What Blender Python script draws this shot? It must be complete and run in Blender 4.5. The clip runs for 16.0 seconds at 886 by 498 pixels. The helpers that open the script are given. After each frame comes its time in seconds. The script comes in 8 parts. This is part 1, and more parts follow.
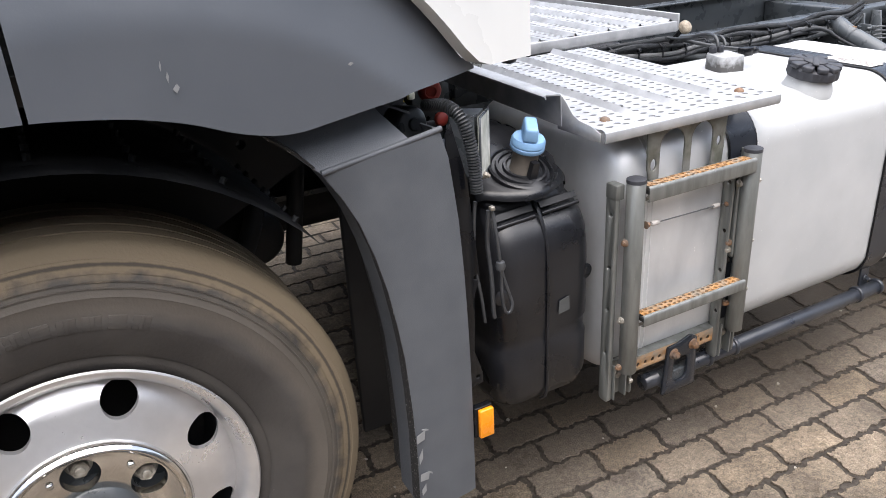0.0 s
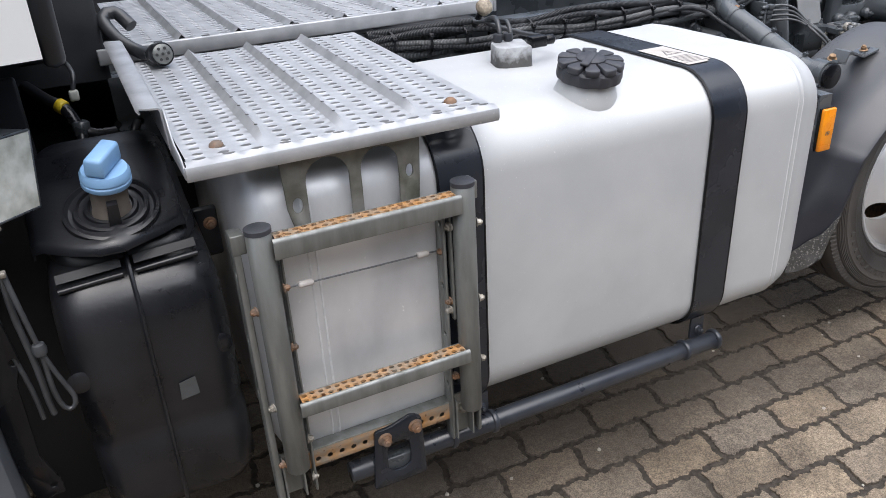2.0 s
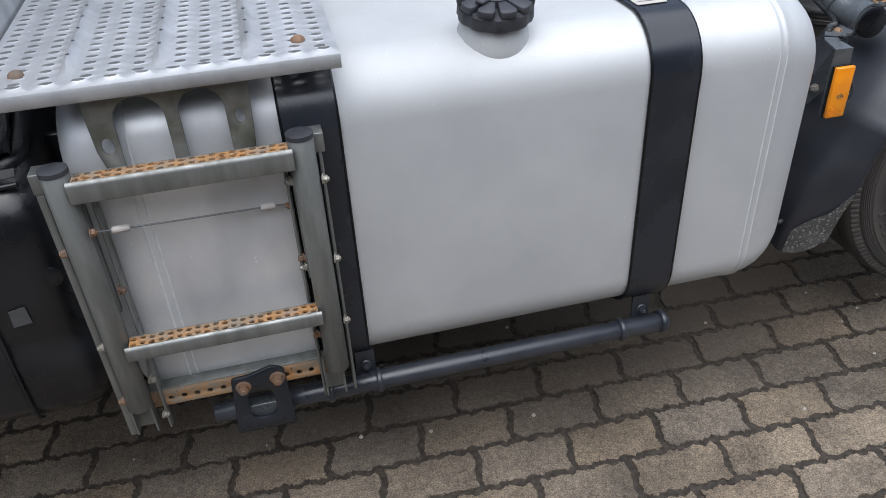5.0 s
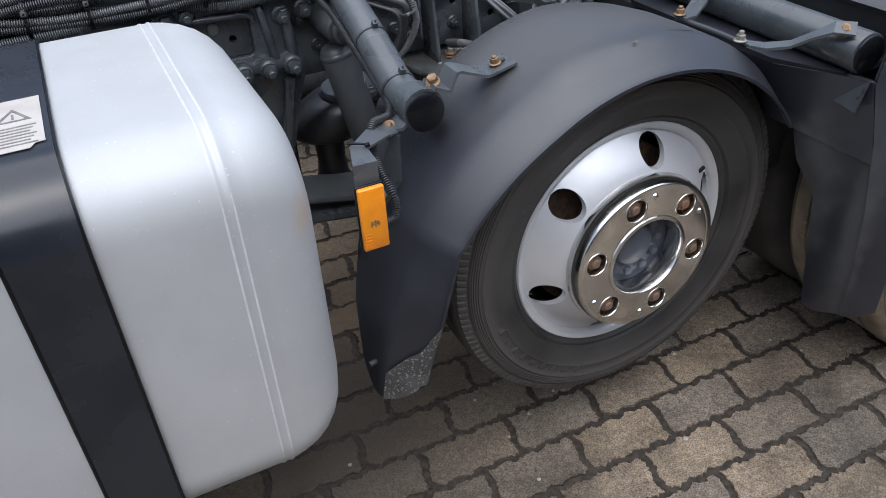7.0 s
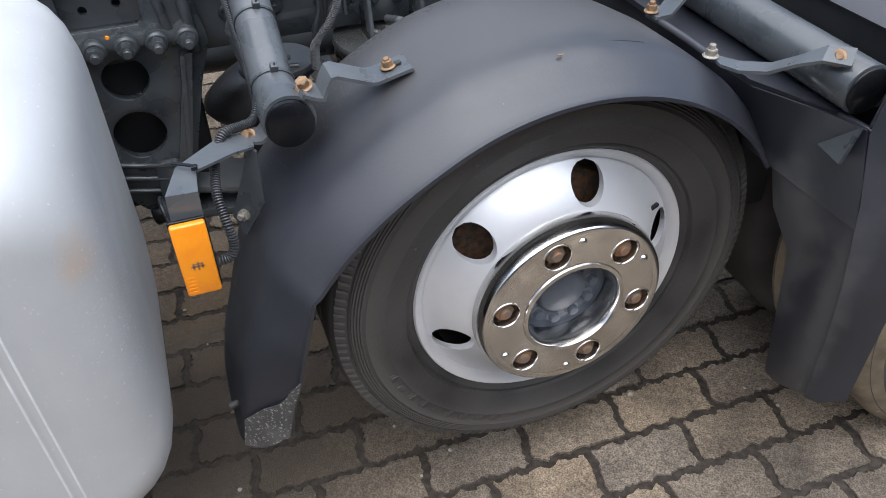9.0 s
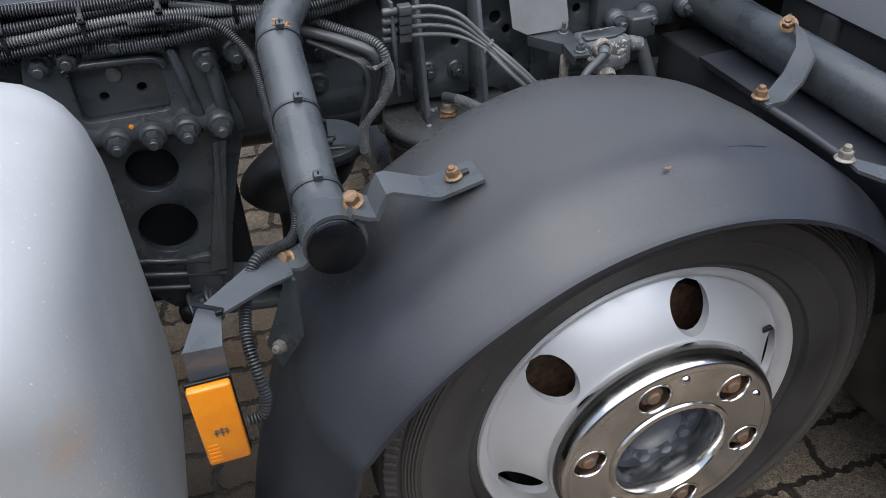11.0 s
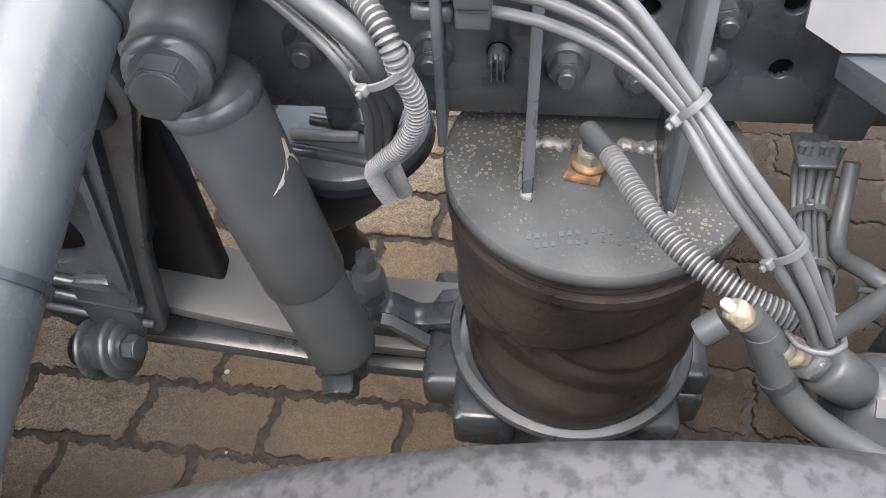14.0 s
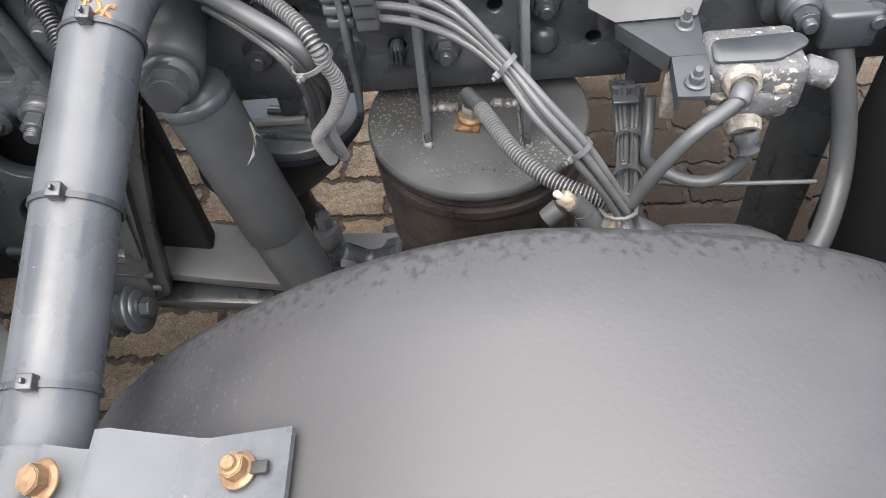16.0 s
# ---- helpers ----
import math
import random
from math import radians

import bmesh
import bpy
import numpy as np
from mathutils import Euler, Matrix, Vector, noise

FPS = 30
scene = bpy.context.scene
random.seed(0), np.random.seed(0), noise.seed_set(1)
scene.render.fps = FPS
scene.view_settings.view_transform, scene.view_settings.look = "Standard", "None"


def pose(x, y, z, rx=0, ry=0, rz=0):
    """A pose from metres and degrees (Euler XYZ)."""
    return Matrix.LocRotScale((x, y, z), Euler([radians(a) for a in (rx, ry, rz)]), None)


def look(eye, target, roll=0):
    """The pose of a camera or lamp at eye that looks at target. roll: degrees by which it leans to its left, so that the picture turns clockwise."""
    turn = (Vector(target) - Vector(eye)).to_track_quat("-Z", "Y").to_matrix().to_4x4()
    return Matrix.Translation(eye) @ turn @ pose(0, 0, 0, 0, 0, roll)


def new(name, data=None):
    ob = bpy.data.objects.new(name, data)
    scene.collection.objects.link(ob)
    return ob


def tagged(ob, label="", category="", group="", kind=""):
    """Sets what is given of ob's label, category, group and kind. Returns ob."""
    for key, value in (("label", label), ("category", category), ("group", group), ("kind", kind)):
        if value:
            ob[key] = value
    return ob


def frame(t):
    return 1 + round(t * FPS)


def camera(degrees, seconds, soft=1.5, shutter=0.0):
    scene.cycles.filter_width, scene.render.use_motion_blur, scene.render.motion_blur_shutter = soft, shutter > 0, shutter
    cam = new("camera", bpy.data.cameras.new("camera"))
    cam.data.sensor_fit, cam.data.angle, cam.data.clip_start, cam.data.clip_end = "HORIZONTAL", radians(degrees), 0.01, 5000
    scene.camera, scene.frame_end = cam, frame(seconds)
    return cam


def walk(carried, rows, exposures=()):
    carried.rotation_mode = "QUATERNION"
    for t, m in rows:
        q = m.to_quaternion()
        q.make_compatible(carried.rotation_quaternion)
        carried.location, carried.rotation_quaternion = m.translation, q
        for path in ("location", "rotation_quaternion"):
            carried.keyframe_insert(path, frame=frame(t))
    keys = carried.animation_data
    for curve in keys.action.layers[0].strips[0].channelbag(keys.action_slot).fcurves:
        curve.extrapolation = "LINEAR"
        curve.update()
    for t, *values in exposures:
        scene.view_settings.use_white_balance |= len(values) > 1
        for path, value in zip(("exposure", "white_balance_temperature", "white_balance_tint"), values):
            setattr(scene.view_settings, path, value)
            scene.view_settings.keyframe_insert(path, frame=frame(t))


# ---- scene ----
cam = camera(59.9, 16.0, soft=0.9)
PATH = [
    (0, (-0.026, -0.008, 1.522), (0.832, 1.6, 0.699), -3.1),
    (0.5, (0.181, 0.015, 1.495), (1.049, 1.61, 0.656), -3.1),
    (1, (0.414, 0.087, 1.483), (1.233, 1.637, 0.519), -2.9),
    (1.5, (0.662, 0.095, 1.474), (1.428, 1.644, 0.468), -2.9),
    (2, (0.899, 0.058, 1.452), (1.654, 1.678, 0.553), -3.1),
    (2.5, (1.101, 0.087, 1.467), (1.735, 1.619, 0.348), -3.2),
    (3, (1.273, 0.076, 1.484), (1.823, 1.606, 0.319), -3.1),
    (3.2, (1.343, 0.049, 1.477), (1.88, 1.585, 0.314), -3.3),
    (5.3, (1.495, 0.064, 1.467), (1.837, 1.681, 0.342), -3.2),
    (5.5, (1.562, 0.094, 1.463), (1.924, 1.708, 0.34), -3.8),
    (6, (1.771, 0.228, 1.491), (2.234, 1.812, 0.361), -4.4),
    (6.5, (1.979, 0.325, 1.459), (2.63, 1.832, 0.315), -3.5),
    (7, (2.261, 0.363, 1.437), (2.946, 1.853, 0.292), -3.4),
    (7.5, (2.441, 0.423, 1.396), (3.134, 1.904, 0.245), -3.3),
    (8, (2.596, 0.51, 1.396), (3.226, 1.915, 0.119), -2.2),
    (8.2, (2.617, 0.524, 1.399), (3.204, 1.934, 0.108), -1.2),
    (10.3, (2.633, 0.516, 1.425), (3.115, 2.043, 0.227), -2.6),
    (10.5, (2.628, 0.588, 1.421), (3.102, 2.122, 0.228), -2.7),
    (11, (2.67, 0.755, 1.402), (3.119, 2.288, 0.2), -3.0),
    (11.5, (2.8, 0.935, 1.422), (3.203, 2.392, 0.113), -3.4),
    (12, (2.877, 1.096, 1.384), (3.144, 2.331, -0.165), -2.3),
    (12.5, (2.915, 1.301, 1.354), (2.963, 2.563, -0.197), -2.4),
    (13, (2.945, 1.422, 1.289), (2.808, 2.682, -0.258), -3.1),
    (13.5, (2.989, 1.507, 1.231), (2.814, 2.751, -0.324), -4.1),
    (14, (2.995, 1.522, 1.201), (2.798, 2.751, -0.365), -4.1),
    (14.5, (3.012, 1.516, 1.216), (2.798, 2.74, -0.352), -4.3),
    (15, (3.043, 1.493, 1.259), (2.815, 2.706, -0.314), -4.6),
    (15.5, (3.068, 1.427, 1.301), (2.819, 2.642, -0.269), -5.5),
    (16, (3.057, 1.322, 1.342), (2.938, 2.557, -0.227), -7.6),
]
SKY, SUN = 0.15, 2.6
EXPOSURES = [
    (0.0, 1.35, 6450, 12), (1.0, 1.05, 6400, 12), (1.5, 1.0, 6300, 12), (2.0, 0.8, 6250, 11), (3.0, 0.55, 6200, 10), (5.5, 0.4, 5950, 9), (6.5, 0.15, 5900, 10), (7.0, 0.47, 5930, 10), (7.5, 0.55, 5950, 10), (8.0, 0.88, 6050, 10),
    (10.5, 0.6, 6050, 10), (11.0, 0.45, 6050, 10), (11.5, 0.8, 6100, 10), (12.0, 1.0, 6200, 10), (12.5, 1.27, 6350, 11), (13.0, 1.6, 6500, 12), (13.5, 1.95, 6600, 12), (14.0, 2.05, 6650, 12), (14.5, 2.05, 6700, 12), (15.0, 1.97, 6700, 12), (16.0, 1.67, 6700, 12),
]
walk(cam, [(t, look(eye, target, roll)) for t, eye, target, roll in PATH], EXPOSURES)

# ---- light: an overcast sky with a wide, weak sun ----
world = bpy.data.worlds.new("sky")
scene.world = world
world.use_nodes = True
wn, wl = world.node_tree.nodes, world.node_tree.links
wn.clear()
sky = wn.new("ShaderNodeTexSky")
sky.sky_type = "NISHITA"
sky.sun_disc = False
sky.sun_elevation, sky.sun_rotation = radians(66), radians(200)
sky.air_density, sky.dust_density, sky.ozone_density = 1.0, 3.0, 1.0
grey = wn.new("ShaderNodeHueSaturation")
grey.inputs["Saturation"].default_value = 0.62
back = wn.new("ShaderNodeBackground")
back.inputs["Strength"].default_value = SKY
wout = wn.new("ShaderNodeOutputWorld")
wl.new(sky.outputs["Color"], grey.inputs["Color"])
wl.new(grey.outputs["Color"], back.inputs["Color"])
wl.new(back.outputs["Background"], wout.inputs["Surface"])
sun = new("sun", bpy.data.lights.new("sun", "SUN"))
sun.data.energy, sun.data.angle, sun.data.color = SUN, radians(100), (1.0, 0.97, 0.93)
sun.matrix_world = look((1.2, -0.6, 7.5), (1.6, 0.6, 0.0))


# ---- materials ----
def material(name, base, second=None, scale=20.0, rough=0.5, rough2=None, metal=0.0, bump=0.0, bump_scale=200.0,
             speck=None, speck_scale=60.0, speck_amount=0.0, coat=0.0, stain=None, stretch=(1, 1, 1), detail=6.0, low=0.35, high=0.65,
             smear=None, specular=0.5, coat_rough=0.08):
    """A surface with two colours mixed by a broad noise, fine relief, and specks of a third colour."""
    m = bpy.data.materials.new(name)
    m.use_nodes = True
    n, l = m.node_tree.nodes, m.node_tree.links
    bsdf = n["Principled BSDF"]
    geo = n.new("ShaderNodeNewGeometry")
    place = n.new("ShaderNodeMapping")
    place.inputs["Scale"].default_value = stretch
    l.new(geo.outputs["Position"], place.inputs["Vector"])
    broad = n.new("ShaderNodeTexNoise")
    broad.inputs["Scale"].default_value, broad.inputs["Detail"].default_value = scale, detail
    l.new(place.outputs["Vector"], broad.inputs["Vector"])
    ramp = n.new("ShaderNodeMapRange")
    ramp.inputs["From Min"].default_value, ramp.inputs["From Max"].default_value = low, high
    l.new(broad.outputs["Fac"], ramp.inputs["Value"])
    mix = n.new("ShaderNodeMix")
    mix.data_type = "RGBA"
    mix.inputs["A"].default_value = (*base, 1)
    mix.inputs["B"].default_value = (*(second or base), 1)
    l.new(ramp.outputs["Result"], mix.inputs["Factor"])
    colour = mix.outputs["Result"]
    if speck:
        fine = n.new("ShaderNodeTexNoise")
        fine.inputs["Scale"].default_value, fine.inputs["Detail"].default_value = speck_scale, 3.0
        l.new(place.outputs["Vector"], fine.inputs["Vector"])
        cut = n.new("ShaderNodeMapRange")
        cut.inputs["From Min"].default_value, cut.inputs["From Max"].default_value = 0.72 - speck_amount, 0.78 - speck_amount
        l.new(fine.outputs["Fac"], cut.inputs["Value"])
        mix2 = n.new("ShaderNodeMix")
        mix2.data_type = "RGBA"
        mix2.inputs["B"].default_value = (*speck, 1)
        l.new(colour, mix2.inputs["A"])
        l.new(cut.outputs["Result"], mix2.inputs["Factor"])
        colour = mix2.outputs["Result"]
    if stain:
        damp = n.new("ShaderNodeTexNoise")
        damp.inputs["Scale"].default_value, damp.inputs["Detail"].default_value = stain[0], 5.0
        l.new(geo.outputs["Position"], damp.inputs["Vector"])
        level = n.new("ShaderNodeMapRange")
        level.inputs["From Min"].default_value, level.inputs["From Max"].default_value = 0.38, 0.62
        level.inputs["To Min"].default_value, level.inputs["To Max"].default_value = stain[1], 1.0
        l.new(damp.outputs["Fac"], level.inputs["Value"])
        wet = n.new("ShaderNodeHueSaturation")
        l.new(colour, wet.inputs["Color"])
        l.new(level.outputs["Result"], wet.inputs["Value"])
        colour = wet.outputs["Color"]
    if smear:
        # one soft stain: (centre, reach along x y z, colour, strength)
        shift = n.new("ShaderNodeVectorMath")
        shift.operation = "SUBTRACT"
        shift.inputs[1].default_value = smear[0]
        l.new(geo.outputs["Position"], shift.inputs[0])
        squash = n.new("ShaderNodeVectorMath")
        squash.operation = "DIVIDE"
        squash.inputs[1].default_value = smear[1]
        l.new(shift.outputs["Vector"], squash.inputs[0])
        far = n.new("ShaderNodeVectorMath")
        far.operation = "LENGTH"
        l.new(squash.outputs["Vector"], far.inputs[0])
        ragged = n.new("ShaderNodeTexNoise")
        ragged.inputs["Scale"].default_value, ragged.inputs["Detail"].default_value = 45.0, 5.0
        l.new(geo.outputs["Position"], ragged.inputs["Vector"])
        sums = n.new("ShaderNodeMath")
        l.new(far.outputs["Value"], sums.inputs[0])
        l.new(ragged.outputs["Fac"], sums.inputs[1])
        fade = n.new("ShaderNodeMapRange")
        fade.inputs["From Min"].default_value, fade.inputs["From Max"].default_value = 0.5, 1.6
        fade.inputs["To Min"].default_value, fade.inputs["To Max"].default_value = smear[3], 0.0
        l.new(sums.outputs["Value"], fade.inputs["Value"])
        mix4 = n.new("ShaderNodeMix")
        mix4.data_type = "RGBA"
        mix4.inputs["B"].default_value = (*smear[2], 1)
        l.new(colour, mix4.inputs["A"])
        l.new(fade.outputs["Result"], mix4.inputs["Factor"])
        colour = mix4.outputs["Result"]
    l.new(colour, bsdf.inputs["Base Color"])
    bsdf.inputs["Specular IOR Level"].default_value = specular
    bsdf.inputs["Metallic"].default_value = metal
    rr = n.new("ShaderNodeMapRange")
    rr.inputs["To Min"].default_value, rr.inputs["To Max"].default_value = rough, rough if rough2 is None else rough2
    l.new(ramp.outputs["Result"], rr.inputs["Value"])
    l.new(rr.outputs["Result"], bsdf.inputs["Roughness"])
    if coat:
        bsdf.inputs["Coat Weight"].default_value, bsdf.inputs["Coat Roughness"].default_value = coat, coat_rough
    if bump:
        grain = n.new("ShaderNodeTexNoise")
        grain.inputs["Scale"].default_value, grain.inputs["Detail"].default_value = bump_scale, 4.0
        l.new(place.outputs["Vector"], grain.inputs["Vector"])
        bm_node = n.new("ShaderNodeBump")
        bm_node.inputs["Strength"].default_value, bm_node.inputs["Distance"].default_value = bump, 0.004
        l.new(grain.outputs["Fac"], bm_node.inputs["Height"])
        l.new(bm_node.outputs["Normal"], bsdf.inputs["Normal"])
    return m



def dirt_or_shading(mat, mask_of, colour, strength=1.0, noise=40.0, soft=(0.5, 1.1), dull=None):
    """Lays a colour for dirt or painted shading over a material where mask_of(nodes, links, position), made ragged by
    noise, is low.
    """
    n, l = mat.node_tree.nodes, mat.node_tree.links
    bsdf = n["Principled BSDF"]
    geo = n.new("ShaderNodeNewGeometry")
    far = mask_of(n, l, geo.outputs["Position"])
    ragged = n.new("ShaderNodeTexNoise")
    ragged.inputs["Scale"].default_value, ragged.inputs["Detail"].default_value = noise, 6.0
    l.new(geo.outputs["Position"], ragged.inputs["Vector"])
    sums = n.new("ShaderNodeMath")
    l.new(far, sums.inputs[0])
    l.new(ragged.outputs["Fac"], sums.inputs[1])
    fade = n.new("ShaderNodeMapRange")
    fade.inputs["From Min"].default_value, fade.inputs["From Max"].default_value = soft
    fade.inputs["To Min"].default_value, fade.inputs["To Max"].default_value = strength, 0.0
    l.new(sums.outputs["Value"], fade.inputs["Value"])
    for key, value in (("Base Color", (*colour, 1)), ("Roughness", dull)):
        if value is None or not bsdf.inputs[key].links:
            continue
        old = bsdf.inputs[key].links[0].from_socket
        mix = n.new("ShaderNodeMix")
        if key == "Base Color":
            mix.data_type = "RGBA"
        mix.inputs["B"].default_value = value
        l.new(old, mix.inputs["A"])
        l.new(fade.outputs["Result"], mix.inputs["Factor"])
        l.new(mix.outputs["Result"], bsdf.inputs[key])
    return mat


def blot(centre, reach):
    """Distance from a centre, one at the reach along x, y and z."""
    def mask(n, l, position):
        shift = n.new("ShaderNodeVectorMath")
        shift.operation = "SUBTRACT"
        shift.inputs[1].default_value = centre
        l.new(position, shift.inputs[0])
        squash = n.new("ShaderNodeVectorMath")
        squash.operation = "DIVIDE"
        squash.inputs[1].default_value = reach
        l.new(shift.outputs["Vector"], squash.inputs[0])
        far = n.new("ShaderNodeVectorMath")
        far.operation = "LENGTH"
        l.new(squash.outputs["Vector"], far.inputs[0])
        return far.outputs["Value"]
    return mask


def band(centre, inner, outer):
    """Zero on a ring about an axle at (x, z) between two radii, growing away from it."""
    def mask(n, l, position):
        flat = n.new("ShaderNodeVectorMath")
        flat.operation = "MULTIPLY_ADD"
        flat.inputs[1].default_value = (1, 0, 1)
        flat.inputs[2].default_value = (-centre[0], 0, -centre[1])
        l.new(position, flat.inputs[0])
        far = n.new("ShaderNodeVectorMath")
        far.operation = "LENGTH"
        l.new(flat.outputs["Vector"], far.inputs[0])
        mid = n.new("ShaderNodeMath")
        mid.operation = "SUBTRACT"
        mid.inputs[1].default_value = (inner + outer) / 2
        l.new(far.outputs["Value"], mid.inputs[0])
        size = n.new("ShaderNodeMath")
        size.operation = "ABSOLUTE"
        l.new(mid.outputs["Value"], size.inputs[0])
        scaled = n.new("ShaderNodeMath")
        scaled.operation = "DIVIDE"
        scaled.inputs[1].default_value = (outer - inner) / 2
        l.new(size.outputs["Value"], scaled.inputs[0])
        return scaled.outputs["Value"]
    return mask


def droplets(scale, centre, reach):
    """Small rings of dried drops, thick at a centre and fading out at the reach."""
    def mask(n, l, position):
        cell = n.new("ShaderNodeTexVoronoi")
        cell.inputs["Scale"].default_value = scale
        l.new(position, cell.inputs["Vector"])
        off = n.new("ShaderNodeMath")
        off.operation = "SUBTRACT"
        off.inputs[1].default_value = 0.24
        l.new(cell.outputs["Distance"], off.inputs[0])
        size = n.new("ShaderNodeMath")
        size.operation = "ABSOLUTE"
        l.new(off.outputs["Value"], size.inputs[0])
        sharp = n.new("ShaderNodeMath")
        sharp.operation = "MULTIPLY_ADD"
        sharp.inputs[1].default_value = 4.5
        l.new(size.outputs["Value"], sharp.inputs[0])
        l.new(blot(centre, reach)(n, l, position), sharp.inputs[2])
        return sharp.outputs["Value"]
    return mask


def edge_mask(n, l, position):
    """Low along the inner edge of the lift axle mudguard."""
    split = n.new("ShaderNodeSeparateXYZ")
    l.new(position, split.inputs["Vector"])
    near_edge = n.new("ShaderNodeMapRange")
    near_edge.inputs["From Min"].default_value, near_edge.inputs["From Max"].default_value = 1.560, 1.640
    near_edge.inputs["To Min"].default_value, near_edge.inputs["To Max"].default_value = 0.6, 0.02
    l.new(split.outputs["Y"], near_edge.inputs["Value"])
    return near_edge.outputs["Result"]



GREY_PAINT = material("grey_satin_paint", (0.080, 0.090, 0.106), (0.090, 0.100, 0.116), 6, 0.36, 0.44, bump=0.03, bump_scale=300, speck=(0.14, 0.15, 0.165), speck_scale=60, speck_amount=-0.07)
GREY_PLASTIC = material("grey_grained_plastic", (0.070, 0.077, 0.088), (0.086, 0.093, 0.104), 14, 0.46, 0.58, bump=0.15, bump_scale=500, speck=(0.30, 0.30, 0.28), speck_scale=90, speck_amount=-0.05)
WHITE_PAINT = material("white_vehicle_paint", (0.68, 0.69, 0.68), (0.64, 0.65, 0.64), 3, 0.22, 0.3, coat=0.5)
TANK_PAINT = material("silver_white_tank_paint", (0.50, 0.512, 0.520), (0.44, 0.452, 0.460), 5, 0.46, 0.58, metal=0.2, bump=0.05, bump_scale=400, speck=(0.78, 0.78, 0.76), speck_scale=240, speck_amount=0.03, smear=((2.47, 1.25, 0.87), (0.022, 0.2, 0.040), (0.56, 0.38, 0.22), 0.5))
BARE_ALU = material("bare_rolled_aluminium", (0.68, 0.69, 0.70), (0.50, 0.51, 0.52), 7, 0.34, 0.5, metal=0.4, bump=0.08, bump_scale=120, stretch=(1, 1, 0.5), speck=(0.80, 0.80, 0.80), speck_scale=90, speck_amount=0.01)
DECK_ALU = material("scuffed_deck_aluminium", (0.50, 0.51, 0.525), (0.36, 0.37, 0.385), 16, 0.4, 0.55, metal=0.5, bump=0.06, bump_scale=200, speck=(0.62, 0.62, 0.62), speck_scale=60, speck_amount=0.0)
BLACK_PAINT = material("black_gloss_paint", (0.013, 0.016, 0.022), (0.020, 0.023, 0.030), 10, 0.2, 0.32, bump=0.03, bump_scale=300)
BLACK_PLASTIC = material("black_moulded_plastic", (0.0045, 0.005, 0.0065), (0.009, 0.0095, 0.011), 12, 0.2, 0.36, bump=0.06, bump_scale=140, specular=0.28)
FENDER_PLASTIC = material("black_fender_plastic", (0.0070, 0.0086, 0.0140), (0.0165, 0.0182, 0.0255), 6, 0.38, 0.56, bump=0.07, bump_scale=240, speck=(0.10, 0.10, 0.10), speck_scale=170, speck_amount=-0.02, coat=0.55, coat_rough=0.38, specular=0.6, detail=7.0)
SHELL_PLASTIC = material("black_shell_plastic", (0.0070, 0.0086, 0.0140), (0.0165, 0.0182, 0.0255), 6, 0.38, 0.56, bump=0.07, bump_scale=240, speck=(0.10, 0.10, 0.10), speck_scale=170, speck_amount=-0.02, coat=0.55, coat_rough=0.38, specular=0.6, detail=7.0)
dirt_or_shading(FENDER_PLASTIC, edge_mask, (0.046, 0.046, 0.048), 0.55, 110.0, (0.60, 1.0), 0.65)
dirt_or_shading(SHELL_PLASTIC, blot((3.49, 1.26, 0.62), (0.10, 0.10, 0.22)), (0.075, 0.074, 0.072), 0.7, 22.0, (0.95, 1.35), 0.7)
dirt_or_shading(SHELL_PLASTIC, blot((3.50, 1.13, 0.55), (0.06, 0.05, 0.30)), (0.060, 0.060, 0.060), 0.5, 30.0, (0.85, 1.3), 0.7)
SPECKLED_RUBBER = material("road_spattered_rubber", (0.010, 0.010, 0.0105), (0.024, 0.0235, 0.023), 20, 0.7, 0.85, bump=0.3, bump_scale=260, speck=(0.30, 0.29, 0.27), speck_scale=260, speck_amount=0.10)
FLAP = material("road_spattered_flap", (0.050, 0.049, 0.047), (0.085, 0.083, 0.080), 20, 0.7, 0.85, bump=0.5, bump_scale=160, speck=(0.22, 0.215, 0.20), speck_scale=190, speck_amount=0.14)
CHASSIS = material("grey_chassis_paint", (0.034, 0.040, 0.045), (0.052, 0.059, 0.065), 16, 0.22, 0.40, bump=0.10, bump_scale=70, speck=(0.15, 0.148, 0.142), speck_scale=260, speck_amount=-0.02, specular=0.7)
CHASSIS_LIGHT = material("grey_tube_paint", (0.060, 0.068, 0.074), (0.088, 0.096, 0.103), 14, 0.22, 0.38, bump=0.14, bump_scale=70, speck=(0.18, 0.185, 0.185), speck_scale=210, speck_amount=0.0, specular=0.6)
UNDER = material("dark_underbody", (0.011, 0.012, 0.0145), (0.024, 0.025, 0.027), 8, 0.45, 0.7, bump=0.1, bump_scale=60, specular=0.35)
TYRE = material("worn_tyre_rubber", (0.033, 0.031, 0.030), (0.070, 0.065, 0.060), 9, 0.62, 0.8, bump=0.25, bump_scale=140, speck=(0.17, 0.155, 0.135), speck_scale=34, speck_amount=-0.02)
TYRE_MUD = material("muddy_tyre_tread", (0.25, 0.20, 0.135), (0.115, 0.095, 0.070), 13, 0.8, 0.9, bump=0.4, bump_scale=80, speck=(0.36, 0.30, 0.21), speck_scale=45, speck_amount=0.03)
SEAM = material("bright_weld_seam", (0.70, 0.71, 0.72), (0.60, 0.61, 0.62), 60, 0.3, 0.42, metal=0.15, bump=0.2, bump_scale=300)
RIM_PAINT = material("silver_rim_paint", (0.66, 0.67, 0.69), (0.58, 0.59, 0.61), 7, 0.3, 0.42, metal=0.45, bump=0.03, bump_scale=300)
